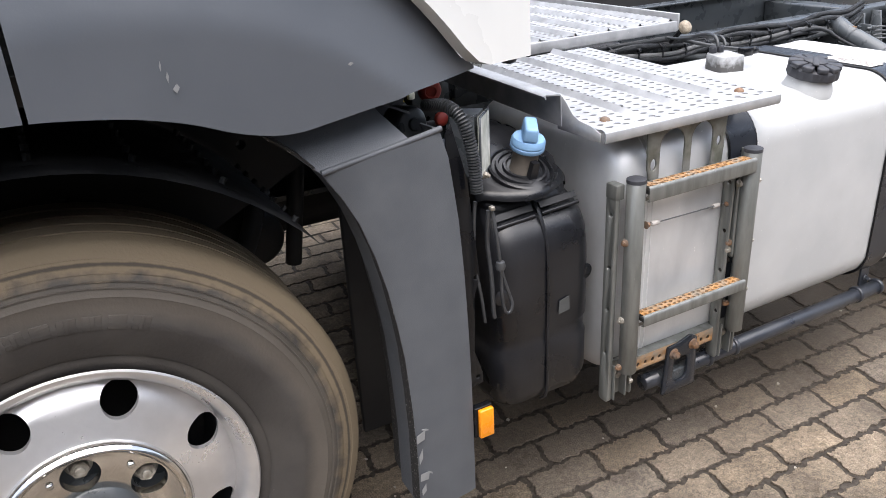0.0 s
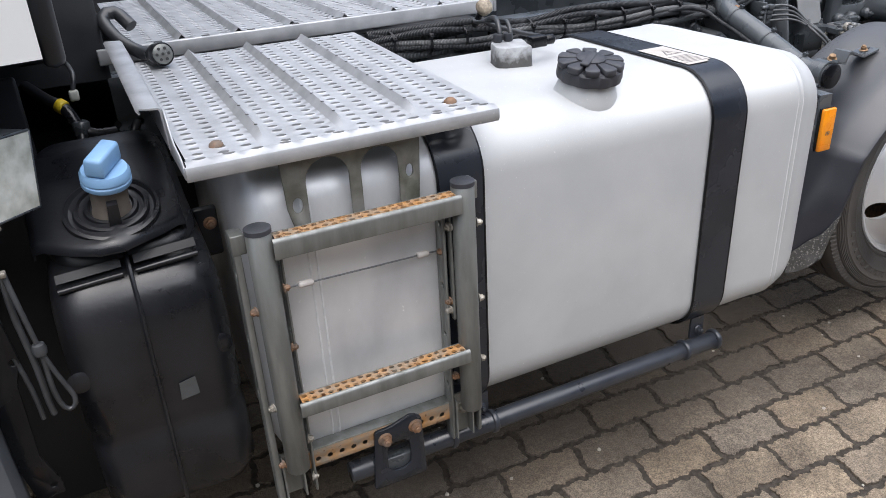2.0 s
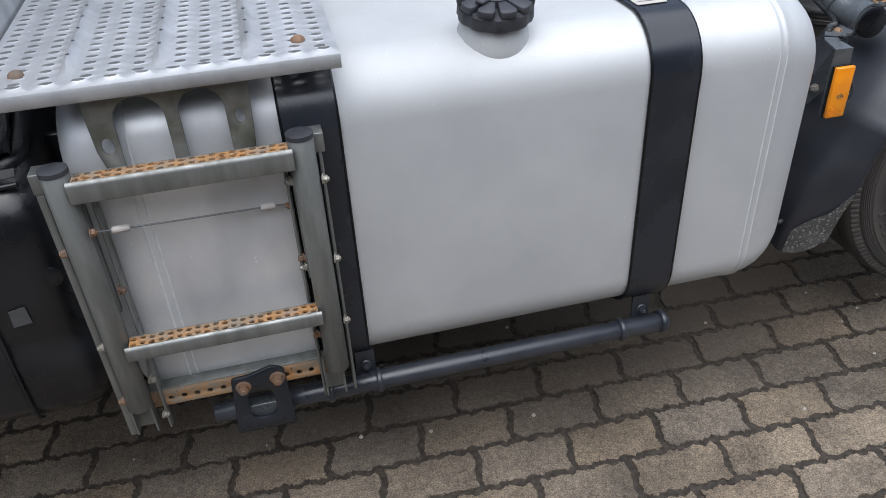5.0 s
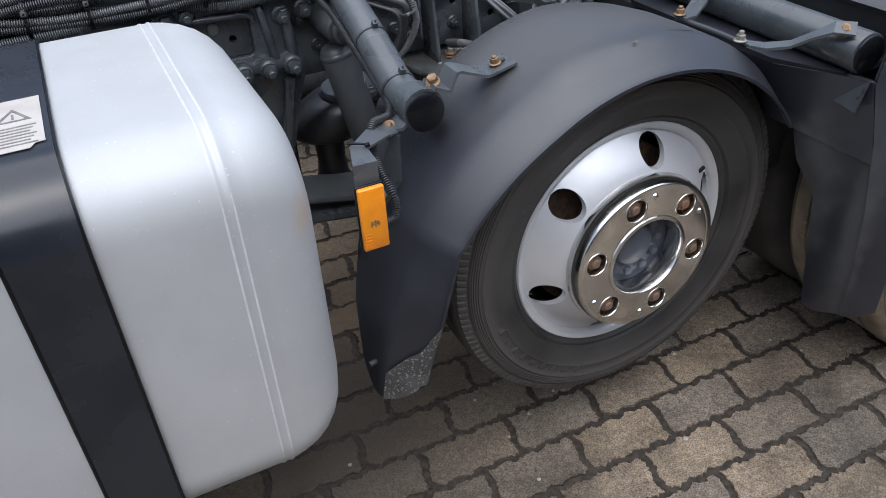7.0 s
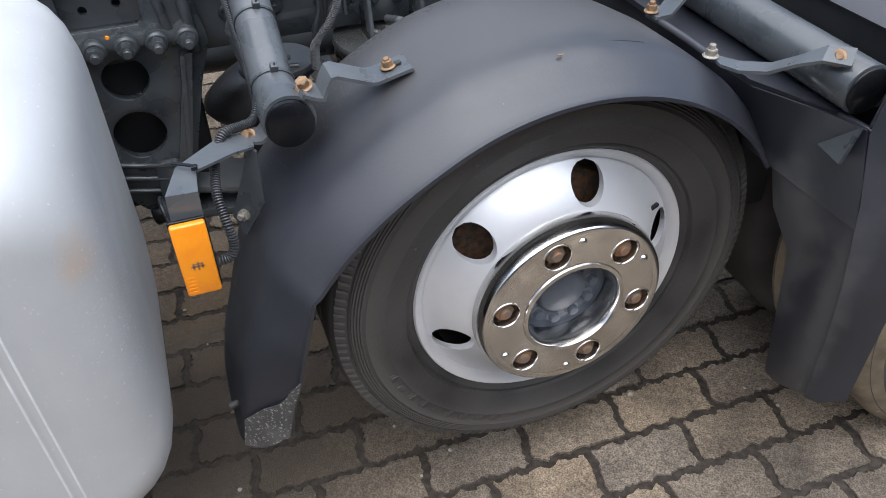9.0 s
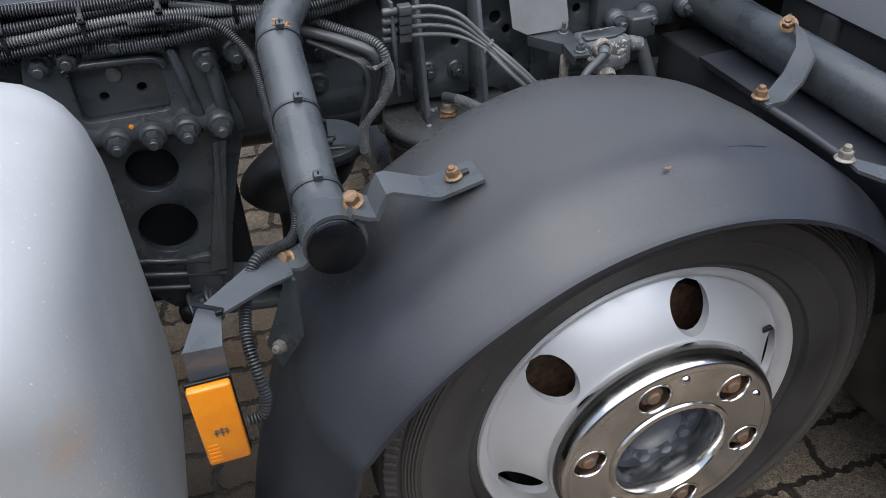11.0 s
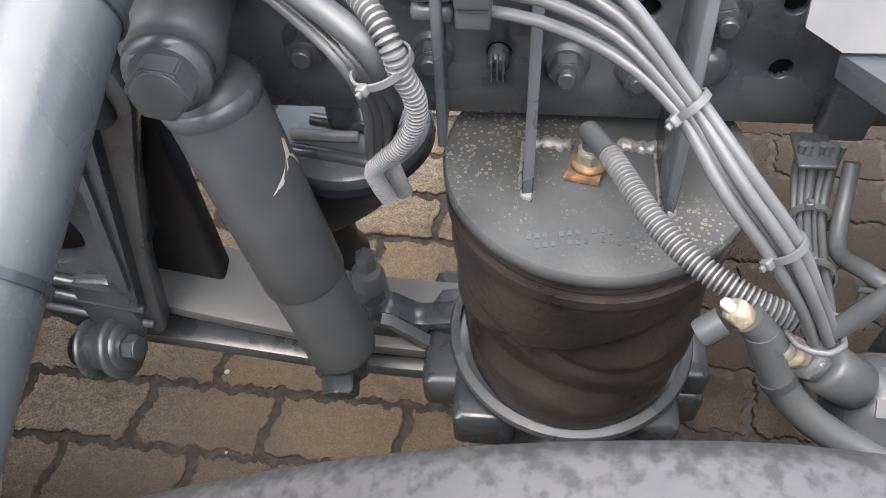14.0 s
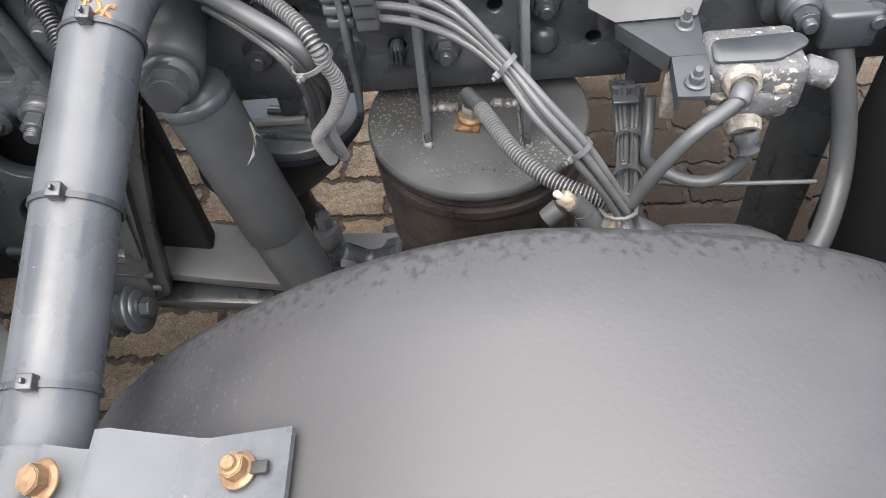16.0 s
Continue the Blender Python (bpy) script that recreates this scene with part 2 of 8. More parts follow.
ALLOY = material("polished_alloy", (0.68, 0.68, 0.69), (0.55, 0.55, 0.56), 10, 0.27, 0.40, metal=0.75, bump=0.03, bump_scale=200, speck=(0.34, 0.33, 0.31), speck_scale=160, speck_amount=-0.02)
CHROME = material("worn_chrome", (0.78, 0.77, 0.755), (0.60, 0.585, 0.56), 18, 0.10, 0.24, metal=1.0, bump=0.16, bump_scale=9)
HUB = material("grey_hub_paint", (0.066, 0.077, 0.096), (0.10, 0.112, 0.132), 20, 0.36, 0.5, bump=0.08)
GALV = material("weathered_galvanised_steel", (0.225, 0.232, 0.222), (0.155, 0.160, 0.150), 46, 0.32, 0.48, metal=0.5, bump=0.08, bump_scale=160, stretch=(1, 1, 0.2), speck=(0.36, 0.36, 0.345), speck_scale=120, speck_amount=-0.01)
GALV_DIRTY = material("mossy_galvanised_plate", (0.20, 0.20, 0.185), (0.095, 0.097, 0.075), 22, 0.45, 0.7, metal=0.3, bump=0.15, bump_scale=150, speck=(0.34, 0.335, 0.31), speck_scale=60, speck_amount=0.0)
RUST = material("rusty_tread_steel", (0.40, 0.205, 0.07), (0.25, 0.205, 0.155), 34, 0.75, 0.85, metal=0.1, bump=0.3, bump_scale=220, speck=(0.13, 0.055, 0.02), speck_scale=85, speck_amount=0.10)
DARK_RUST = material("dark_rusty_steel", (0.15, 0.075, 0.035), (0.05, 0.042, 0.036), 90, 0.6, 0.8, metal=0.2, bump=0.3, bump_scale=300)
RUST_BOLT = material("rusty_bolt", (0.25, 0.135, 0.07), (0.15, 0.125, 0.105), 45, 0.6, 0.8, metal=0.3, bump=0.25, bump_scale=300)
ZINC = material("rusty_zinc_bolt", (0.32, 0.205, 0.115), (0.19, 0.125, 0.075), 90, 0.45, 0.66, metal=0.5, bump=0.3, bump_scale=250)
PALE_ZINC = material("pale_zinc_bolt", (0.38, 0.36, 0.32), (0.22, 0.20, 0.165), 70, 0.42, 0.62, metal=0.5, bump=0.25, bump_scale=250)
ORANGE = material("amber_lens", (0.86, 0.30, 0.006), (0.80, 0.25, 0.004), 30, 0.22, 0.3, coat=0.4, bump=0.05, bump_scale=300)
RESERVOIR = material("dusty_black_moulding", (0.0062, 0.0068, 0.0088), (0.0135, 0.0142, 0.0170), 8, 0.24, 0.42, bump=0.08, bump_scale=120, speck=(0.12, 0.115, 0.105), speck_scale=170, speck_amount=-0.03, specular=0.5)
CAP_PLASTIC = material("weathered_cap_plastic", (0.026, 0.028, 0.035), (0.044, 0.046, 0.054), 25, 0.5, 0.62, bump=0.12, bump_scale=260)
SENDER = material("pale_cast_zinc", (0.47, 0.48, 0.49), (0.30, 0.31, 0.32), 30, 0.45, 0.6, metal=0.2, bump=0.15, bump_scale=150, speck=(0.12, 0.115, 0.10), speck_scale=60, speck_amount=0.0)
FADED_ORANGE = material("faded_orange_paint", (0.40, 0.19, 0.07), (0.22, 0.13, 0.07), 120, 0.6, 0.8)
PIPE_PAINT = material("dark_pipe_paint", (0.019, 0.022, 0.029), (0.030, 0.034, 0.042), 18, 0.26, 0.42, bump=0.06, bump_scale=90, specular=0.6)
BLUE = material("blue_cap_plastic", (0.20, 0.355, 0.56), (0.165, 0.31, 0.51), 20, 0.45, 0.55, bump=0.04)
RED = material("red_plastic", (0.42, 0.045, 0.03), (0.30, 0.04, 0.03), 60, 0.5)
YELLOW = material("yellow_tape", (0.65, 0.48, 0.02), rough=0.5)
NUT_RUST = material("flaking_rust", (0.26, 0.130, 0.055), (0.075, 0.052, 0.036), 110, 0.7, 0.85, bump=0.5, bump_scale=220, speck=(0.42, 0.28, 0.16), speck_scale=160, speck_amount=0.02)
CREAM = material("cream_plastic", (0.36, 0.31, 0.235), (0.19, 0.155, 0.115), 90, 0.5, 0.7, bump=0.5, bump_scale=160, speck=(0.60, 0.58, 0.53), speck_scale=130, speck_amount=0.02)
BELLOWS = material("dusty_rubber_bellows", (0.016, 0.014, 0.0135), (0.042, 0.036, 0.033), 14, 0.26, 0.48, bump=0.3, bump_scale=140, speck=(0.13, 0.12, 0.11), speck_scale=230, speck_amount=0.0, specular=0.7)
CORD_RUBBER = material("black_cord_rubber", (0.008, 0.008, 0.0085), (0.018, 0.018, 0.0185), 14, 0.3, 0.5, bump=0.2, bump_scale=150, specular=0.6)
PLATE_DUSTY = material("dusty_steel_plate", (0.078, 0.083, 0.085), (0.060, 0.064, 0.066), 20, 0.30, 0.46, bump=0.12, bump_scale=200, speck=(0.17, 0.165, 0.145), speck_scale=420, speck_amount=0.03, stain=(14, 0.75))
HOSE = material("grey_painted_hose", (0.060, 0.066, 0.070), (0.078, 0.084, 0.088), 20, 0.34, 0.48, bump=0.08, bump_scale=70, specular=0.5, speck=(0.17, 0.17, 0.167), speck_scale=280, speck_amount=-0.03)
CONDUIT = material("grey_corrugated_conduit", (0.125, 0.130, 0.133), (0.155, 0.160, 0.163), 30, 0.36, 0.50, bump=0.04, specular=0.7)
WELD = material("painted_weld_bead", (0.085, 0.088, 0.090), (0.20, 0.20, 0.195), 160, 0.26, 0.45, bump=0.35, bump_scale=230, specular=0.8)
CRUST = material("chalky_corrosion_crust", (0.30, 0.285, 0.255), (0.145, 0.13, 0.11), 110, 0.7, 0.85, bump=0.6, bump_scale=190, speck=(0.48, 0.47, 0.445), speck_scale=150, speck_amount=0.07)
BLACK_HOSE = material("black_conduit", (0.024, 0.026, 0.029), (0.044, 0.047, 0.051), 30, 0.3, 0.5, specular=0.6)
PALE_TUBE = material("pale_nylon_tube", (0.088, 0.093, 0.097), (0.118, 0.123, 0.127), 20, 0.28, 0.4, bump=0.04)
PEELING = material("peeling_grey_cast_metal", (0.085, 0.09, 0.094), (0.12, 0.125, 0.13), 40, 0.45, 0.7, bump=0.6, bump_scale=150, speck=(0.42, 0.41, 0.385), speck_scale=130, speck_amount=0.12)
dirt_or_shading(PLATE_DUSTY, droplets(215.0, (2.970, 2.02, 0.76), (0.17, 0.20, 1.0)), (0.25, 0.235, 0.18), 0.85, 45.0, (0.85, 1.25))
dirt_or_shading(PLATE_DUSTY, droplets(240.0, (3.12, 1.90, 0.76), (0.12, 0.10, 1.0)), (0.24, 0.22, 0.165), 0.8, 45.0, (0.80, 1.15))
# Dust over the crown, with some of the sky's sheen in its grey.
dirt_or_shading(FENDER_PLASTIC, blot((3.06, 1.53, 0.95), (0.52, 0.175, 0.17)), (0.064, 0.0632, 0.0628), 0.78, 9.0, (0.95, 1.55), 0.54)
dirt_or_shading(FENDER_PLASTIC, blot((2.80, 1.56, 0.80), (1.4, 0.9, 1.4)), (0.12, 0.12, 0.116), 0.6, 260.0, (0.40, 0.46))
dirt_or_shading(FENDER_PLASTIC, edge_mask, (0.007, 0.007, 0.0075), 0.80, 150.0, (0.46, 0.64), 0.85)
dirt_or_shading(TANK_PAINT, blot((2.50, 1.40, 0.75), (0.7, 1.6, 1.6)), (0.76, 0.78, 0.78), 0.6, 320.0, (0.40, 0.46))
# Foot stain reaches up the sides, leaving them darker than the top.
dirt_or_shading(SENDER, blot((1.822, 1.59, 1.020), (0.4, 0.4, 0.070)), (0.055, 0.053, 0.050), 0.92, 60.0, (0.75, 1.1))
PALE_SHEET = material("pale_dusty_sheet_metal", (0.21, 0.215, 0.22), (0.165, 0.17, 0.173), 14, 0.45, 0.6, bump=0.06, bump_scale=200, speck=(0.09, 0.09, 0.09), speck_scale=120, speck_amount=-0.04)
STAINED = material("stained_white_plate", (0.56, 0.57, 0.53), (0.30, 0.31, 0.27), 26, 0.6, 0.75, bump=0.1, bump_scale=120)
STICKER = material("white_sticker", (0.50, 0.47, 0.44), (0.42, 0.39, 0.36), 20, 0.45, 0.6)
# Flat black for the shade inside holes, slots, the crack and tread channels.
HOLE_SHADE = material("hole_shade_black", (0.03, 0.03, 0.03), rough=0.6)
FADED_INK = material("faded_print", (0.15, 0.14, 0.14), (0.22, 0.21, 0.20), 60, 0.6)


def paver_material(name, light, dark, random_value):
    """Worn concrete: broad stains, mid-size mottling and sandy grain, with relief at two scales."""
    m = bpy.data.materials.new(name)
    m.use_nodes = True
    n, l = m.node_tree.nodes, m.node_tree.links
    bsdf = n["Principled BSDF"]
    geo = n.new("ShaderNodeNewGeometry")

    def noise(scale, detail):
        t = n.new("ShaderNodeTexNoise")
        t.inputs["Scale"].default_value, t.inputs["Detail"].default_value = scale, detail
        l.new(geo.outputs["Position"], t.inputs["Vector"])
        return t.outputs["Fac"]

    def spread(value, lo, hi, to_lo, to_hi):
        r = n.new("ShaderNodeMapRange")
        for key, v in (("From Min", lo), ("From Max", hi), ("To Min", to_lo), ("To Max", to_hi)):
            r.inputs[key].default_value = v
        l.new(value, r.inputs["Value"])
        return r.outputs["Result"]

    def times(a, b):
        t = n.new("ShaderNodeMath")
        t.operation = "MULTIPLY"
        l.new(a, t.inputs[0])
        l.new(b, t.inputs[1])
        return t.outputs["Value"]
    mix = n.new("ShaderNodeMix")
    mix.data_type = "RGBA"
    mix.inputs["A"].default_value, mix.inputs["B"].default_value = (*light, 1), (*dark, 1)
    l.new(spread(noise(9.0, 5.0), 0.38, 0.66, 0.0, 1.0), mix.inputs["Factor"])
    info = n.new("ShaderNodeObjectInfo")
    value = times(spread(info.outputs["Random"], 0, 1, 1 - random_value, 1 + random_value), spread(geo.outputs["Random Per Island"], 0, 1, 1 - random_value, 1 + random_value))
    value = times(value, spread(noise(2.6, 4.0), 0.36, 0.62, 0.62, 1.06))
    value = times(value, spread(noise(70.0, 6.0), 0.32, 0.68, 0.70, 1.20))
    grain = noise(270.0, 4.0)
    value = times(value, spread(grain, 0.34, 0.66, 0.50, 1.48))
    hsv = n.new("ShaderNodeHueSaturation")
    l.new(mix.outputs["Result"], hsv.inputs["Color"])
    l.new(value, hsv.inputs["Value"])
    l.new(spread(info.outputs["Random"], 0, 1, 0.85, 1.15), hsv.inputs["Saturation"])
    l.new(hsv.outputs["Color"], bsdf.inputs["Base Color"])
    l.new(spread(noise(30.0, 4.0), 0.3, 0.7, 0.62, 0.9), bsdf.inputs["Roughness"])
    normal = None
    for height, strength, depth in ((noise(55.0, 5.0), 0.5, 0.006), (grain, 1.0, 0.0042)):
        b = n.new("ShaderNodeBump")
        b.inputs["Strength"].default_value, b.inputs["Distance"].default_value = strength, depth
        l.new(height, b.inputs["Height"])
        if normal:
            l.new(normal, b.inputs["Normal"])
        normal = b.outputs["Normal"]
    l.new(normal, bsdf.inputs["Normal"])
    return m


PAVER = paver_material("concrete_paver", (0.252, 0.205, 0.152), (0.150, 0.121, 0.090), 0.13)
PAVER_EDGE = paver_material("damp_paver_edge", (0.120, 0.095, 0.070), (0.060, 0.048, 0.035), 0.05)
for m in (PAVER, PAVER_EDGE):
    dirt_or_shading(m, blot((2.78, 2.15, 0.0), (0.62, 0.55, 1.0)), (0.185, 0.125, 0.070), 0.55, 6.0, (0.9, 1.5))
    # Under the chassis: damp, with shade of parts overhead put into the colour.
    dirt_or_shading(m, blot((3.58, 2.50, 0.0), (0.74, 0.75, 1.0)), (0.026, 0.0165, 0.0085), 0.95, 9.0, (1.05, 1.6), 0.8)
    dirt_or_shading(m, blot((2.58, 1.74, 0.0), (0.55, 0.44, 1.0)), (0.040, 0.030, 0.021), 0.75, 9.0, (0.9, 1.55), 0.42)
    # Band under the tank: damp, with some of the tank's shade in the colour.
    dirt_or_shading(m, blot((1.75, 1.68, 0.0), (1.25, 0.50, 1.0)), (0.055, 0.042, 0.030), 0.75, 9.0, (0.8, 1.5), 0.55)
SOIL = material("damp_joint_sand", (0.046, 0.036, 0.027), (0.024, 0.019, 0.014), 60, 0.6, 0.9, bump=0.6, bump_scale=200, speck=(0.11, 0.093, 0.075), speck_scale=200, speck_amount=0.02)
PEBBLE = material("pale_pebble", (0.48, 0.45, 0.40), (0.30, 0.28, 0.24), 90, 0.8)
# For the added wall that blocks low sky behind the camera.
WALL = material("dark_sky_blocker", (0.085, 0.087, 0.09), (0.06, 0.062, 0.064), 2, 0.8)


# ---- mesh helpers ----
def thing(name, at, label, category, group="", kind=""):
    ob = new(name)
    ob.location = at
    return tagged(ob, label, category, group, kind)


def origin(ob):
    while ob.parent:
        ob = ob.parent
    return Vector(ob.location)


def part(name, bm, mat, parent=None, label="", sharp=0.8):
    """Links a bmesh, given in world coordinates, as one mesh under a thing or a part."""
    bmesh.ops.recalc_face_normals(bm, faces=bm.faces)
    for f in bm.faces:
        f.smooth = True
    for e in bm.edges:
        if len(e.link_faces) == 2 and e.calc_face_angle(0) > sharp:
            e.smooth = False
    me = bpy.data.meshes.new(name)
    if parent:
        bmesh.ops.translate(bm, verts=bm.verts, vec=-origin(parent))
    bm.to_mesh(me)
    bm.free()
    me.materials.append(mat)
    ob = new(name, me)
    if parent:
        ob.parent = parent
    if label:
        ob["label"] = label
    return ob


def make(verts, faces):
    bm = bmesh.new()
    vs = [bm.verts.new(v) for v in verts]
    for f in faces:
        try:
            bm.faces.new([vs[i] for i in f])
        except ValueError:
            pass
    return bm


def add(bm, other):
    """Joins a second bmesh into the first."""
    me = bpy.data.meshes.new("joined")
    other.to_mesh(me)
    other.free()
    bm.from_mesh(me)
    bpy.data.meshes.remove(me)
    return bm


def bevel(bm, width, segments=2, angle=0.7):
    es = [e for e in bm.edges if len(e.link_faces) == 2 and e.calc_face_angle(0) > angle]
    if es and width > 0:
        bmesh.ops.bevel(bm, geom=es, offset=width, segments=segments, profile=0.5, affect="EDGES", clamp_overlap=True)
    return bm


def box(lo, hi, round_edge=0.003, turn=None, segments=2):
    bm = bmesh.new()
    bmesh.ops.create_cube(bm, size=1.0)
    size = [hi[i] - lo[i] for i in range(3)]
    mid = [(hi[i] + lo[i]) / 2 for i in range(3)]
    bmesh.ops.scale(bm, vec=size, verts=bm.verts)
    bevel(bm, round_edge, segments)
    if turn:
        bmesh.ops.transform(bm, matrix=turn, verts=bm.verts)
    bmesh.ops.translate(bm, vec=mid, verts=bm.verts)
    return bm


def slab(corners, thick, round_edge=0.002):
    """A plate through four corners, with a thickness along its normal."""
    c = [Vector(p) for p in corners]
    nrm = (c[1] - c[0]).cross(c[-1] - c[0]).normalized() * thick
    n = len(c)
    bm = make([*c, *(p + nrm for p in c)], [tuple(range(n)), tuple(range(2 * n - 1, n - 1, -1))] + [(i, (i + 1) % n, n + (i + 1) % n, n + i) for i in range(n)])
    return bevel(bm, round_edge)


def frame_for(axis):
    z = Vector(axis).normalized()
    x = z.orthogonal().normalized()
    if abs(z.z) < 0.9:
        x = Vector((0, 0, 1)).cross(z).normalized()
    return Matrix((x, z.cross(x), z)).transposed()


def lathe(profile, at, axis, n=32, closed=False, start=0.0, sweep_angle=360.0):
    """Turns (radius, height) pairs round an axis."""
    m, at = frame_for(axis), Vector(at)
    full = sweep_angle >= 359.9
    steps = n if full else n + 1
    verts = []
    for r, h in profile:
        for i in range(steps):
            a = radians(start + sweep_angle * i / n)
            verts.append(at + m @ Vector((r * math.cos(a), r * math.sin(a), h)))
    faces = []
    rows = len(profile)
    for j in range(rows if closed else rows - 1):
        k = (j + 1) % rows
        for i in range(n):
            i2 = (i + 1) % steps
            faces.append((j * steps + i, j * steps + i2, k * steps + i2, k * steps + i))
    bm = make(verts, faces)
    bmesh.ops.remove_doubles(bm, verts=bm.verts, dist=1e-6)
    return bm


def rod(a, b, r, n=20, edge=0.002, r2=None):
    """A round bar with eased ends from a to b."""
    a, b = Vector(a), Vector(b)
    ln = (b - a).length
    r2 = r if r2 is None else r2
    e = min(edge, r * 0.4, ln * 0.4)
    return lathe([(0, 0), (r - e, 0), (r, e), (r2, ln - e), (r2 - e, ln), (0, ln)], a, b - a, n)


def smooth_path(points, step):
    p = [Vector(q) for q in points]
    p = [2 * p[0] - p[1], *p, 2 * p[-1] - p[-2]]
    out = []
    for i in range(1, len(p) - 2):
        k = max(2, int((p[i + 1] - p[i]).length / step))
        for j in range(k):
            t = j / k
            out.append(0.5 * (2 * p[i] + (p[i + 1] - p[i - 1]) * t + (2 * p[i - 1] - 5 * p[i] + 4 * p[i + 1] - p[i + 2]) * t * t + (3 * p[i] - p[i - 1] - 3 * p[i + 1] + p[i + 2]) * t ** 3))
    out.append(p[-2])
    return out


def even_path(path, step):
    """The same line with its places set at equal distances."""
    out, left = [path[0]], step
    for a, b in zip(path, path[1:]):
        length = (b - a).length
        gone = 0.0
        while length - gone >= left:
            gone += left
            out.append(a.lerp(b, gone / length))
            left = step
        left -= length - gone
    return out


def tube(points, r, n=10, step=0.012, rib=0.0, pitch=0.006, straight=False):
    """A bent tube; with rib, a corrugated conduit."""
    if rib:
        step = pitch / 3
    path = [Vector(q) for q in points] if straight else smooth_path(points, step)
    if rib:
        path = even_path(path, step)
    verts, faces, up = [], [], None
    last = len(path) - 1
    for i, p in enumerate(path):
        d = (path[min(i + 1, last)] - path[max(i - 1, 0)]).normalized()
        up = d.orthogonal().normalized() if up is None else (up - d * up.dot(d)).normalized()
        side = d.cross(up)
        rr = r + (-2.0 * rib if rib and i % 3 == 0 else rib)
        for k in range(n):
            a = 2 * math.pi * k / n
            verts.append(p + rr * (math.cos(a) * up + math.sin(a) * side))
        if i:
            for k in range(n):
                k2 = (k + 1) % n
                faces.append(((i - 1) * n + k, (i - 1) * n + k2, i * n + k2, i * n + k))
    faces += [tuple(range(n - 1, -1, -1)), tuple(range(last * n, last * n + n))]
    return make(verts, faces)


def cable_tie(parent, at, axis, r, head=(0, 0, 1), mat=None, width=0.006):
    axis, head = Vector(axis).normalized(), Vector(head)
    bm = lathe([(r, -width / 2), (r + 0.0018, -width / 2), (r + 0.0018, width / 2), (r, width / 2)], at, axis, 24, closed=True)
    up = (head - axis * head.dot(axis)).normalized()
    m = Matrix((axis.cross(up), up, axis)).transposed().to_4x4()
    k = 0.0032 if r < 0.025 else 0.0055
    lock = box((-k, -k, -k), (k, k, k), 0.001)
    bmesh.ops.transform(lock, matrix=Matrix.Translation(Vector(at) + up * (r + k * 0.8)) @ m, verts=lock.verts)
    tail = box((-0.0012, 0, -0.0018), (0.0012, k * 1.7, 0.0018), 0.0004)
    bmesh.ops.transform(tail, matrix=Matrix.Translation(Vector(at) + up * (r + k)) @ m, verts=tail.verts)
    return part("cable_tie", add(add(bm, lock), tail), mat or BLACK_PLASTIC, parent, "plastic cable tie")


def weld_bead(parent, a, b, wide, high):
    """A lumpy, flattened run of weld between two places."""
    a, b = Vector(a), Vector(b)
    turn = Vector((0, 0, 1)).cross((b - a).normalized())
    rnd = random.Random(round(a.x * 1000))
    count = max(4, int((b - a).length / 0.003))
    sections = []
    for i in range(count + 1):
        swell = (0.75 + 0.4 * rnd.random()) * (0.45 if i in (0, count) else 1.0)
        c = a.lerp(b, i / count) + turn * (rnd.random() - 0.5) * wide * 0.3
        sections.append([c + turn * wide * 0.5 * swell * math.cos(radians(18 * q)) + Vector((0, 0, high * swell * math.sin(radians(18 * q)))) for q in range(11)])
    return part("weld", loft(sections), WELD, parent, "lumpy weld bead")


def bolt_mesh(size, stub, washer=True):
    """A hexagon flange bolt along z: flange, head with turned chamfers, and a short stub of thread."""
    r = size / math.sqrt(3)
    h = size * 0.55
    bm = bmesh.new()
    z0 = 0.0
    if washer:
        add(bm, lathe([(0, 0), (size * 0.78, 0), (size * 0.80, size * 0.03), (size * 0.78, size * 0.09), (size * 0.70, size * 0.15), (size * 0.64, size * 0.20), (0, size * 0.20)], (0, 0, 0), (0, 0, 1), 24))
        z0 = size * 0.17
    head = lathe([(0, z0), (r, z0), (r, z0 + h), (0, z0 + h)], (0, 0, 0), (0, 0, 1), 6)
    bmesh.ops.bevel(head, geom=head.edges[:], offset=size * 0.035, segments=2, affect="EDGES")
    add(bm, head)
    add(bm, lathe([(size * 0.49, z0 + h * 0.9), (size * 0.46, z0 + h + size * 0.03), (size * 0.40, z0 + h + size * 0.05), (0, z0 + h + size * 0.05)], (0, 0, 0), (0, 0, 1), 24))
    if stub:
        q = size * 0.33
        z1 = z0 + h
        ln = max(stub * 0.7, size * 0.2)
        k = max(2, int(ln / (size * 0.09)))
        prof = [(q, z1)]
        for i in range(k):
            prof += [(q, z1 + ln * (i + 0.2) / k), (q * 0.95, z1 + ln * (i + 0.7) / k)]
        add(bm, lathe(prof + [(q * 0.94, z1 + ln), (q * 0.80, z1 + ln + size * 0.05), (0, z1 + ln + size * 0.06)], (0, 0, 0), (0, 0, 1), 16))
    return bm


BOLTS = {}


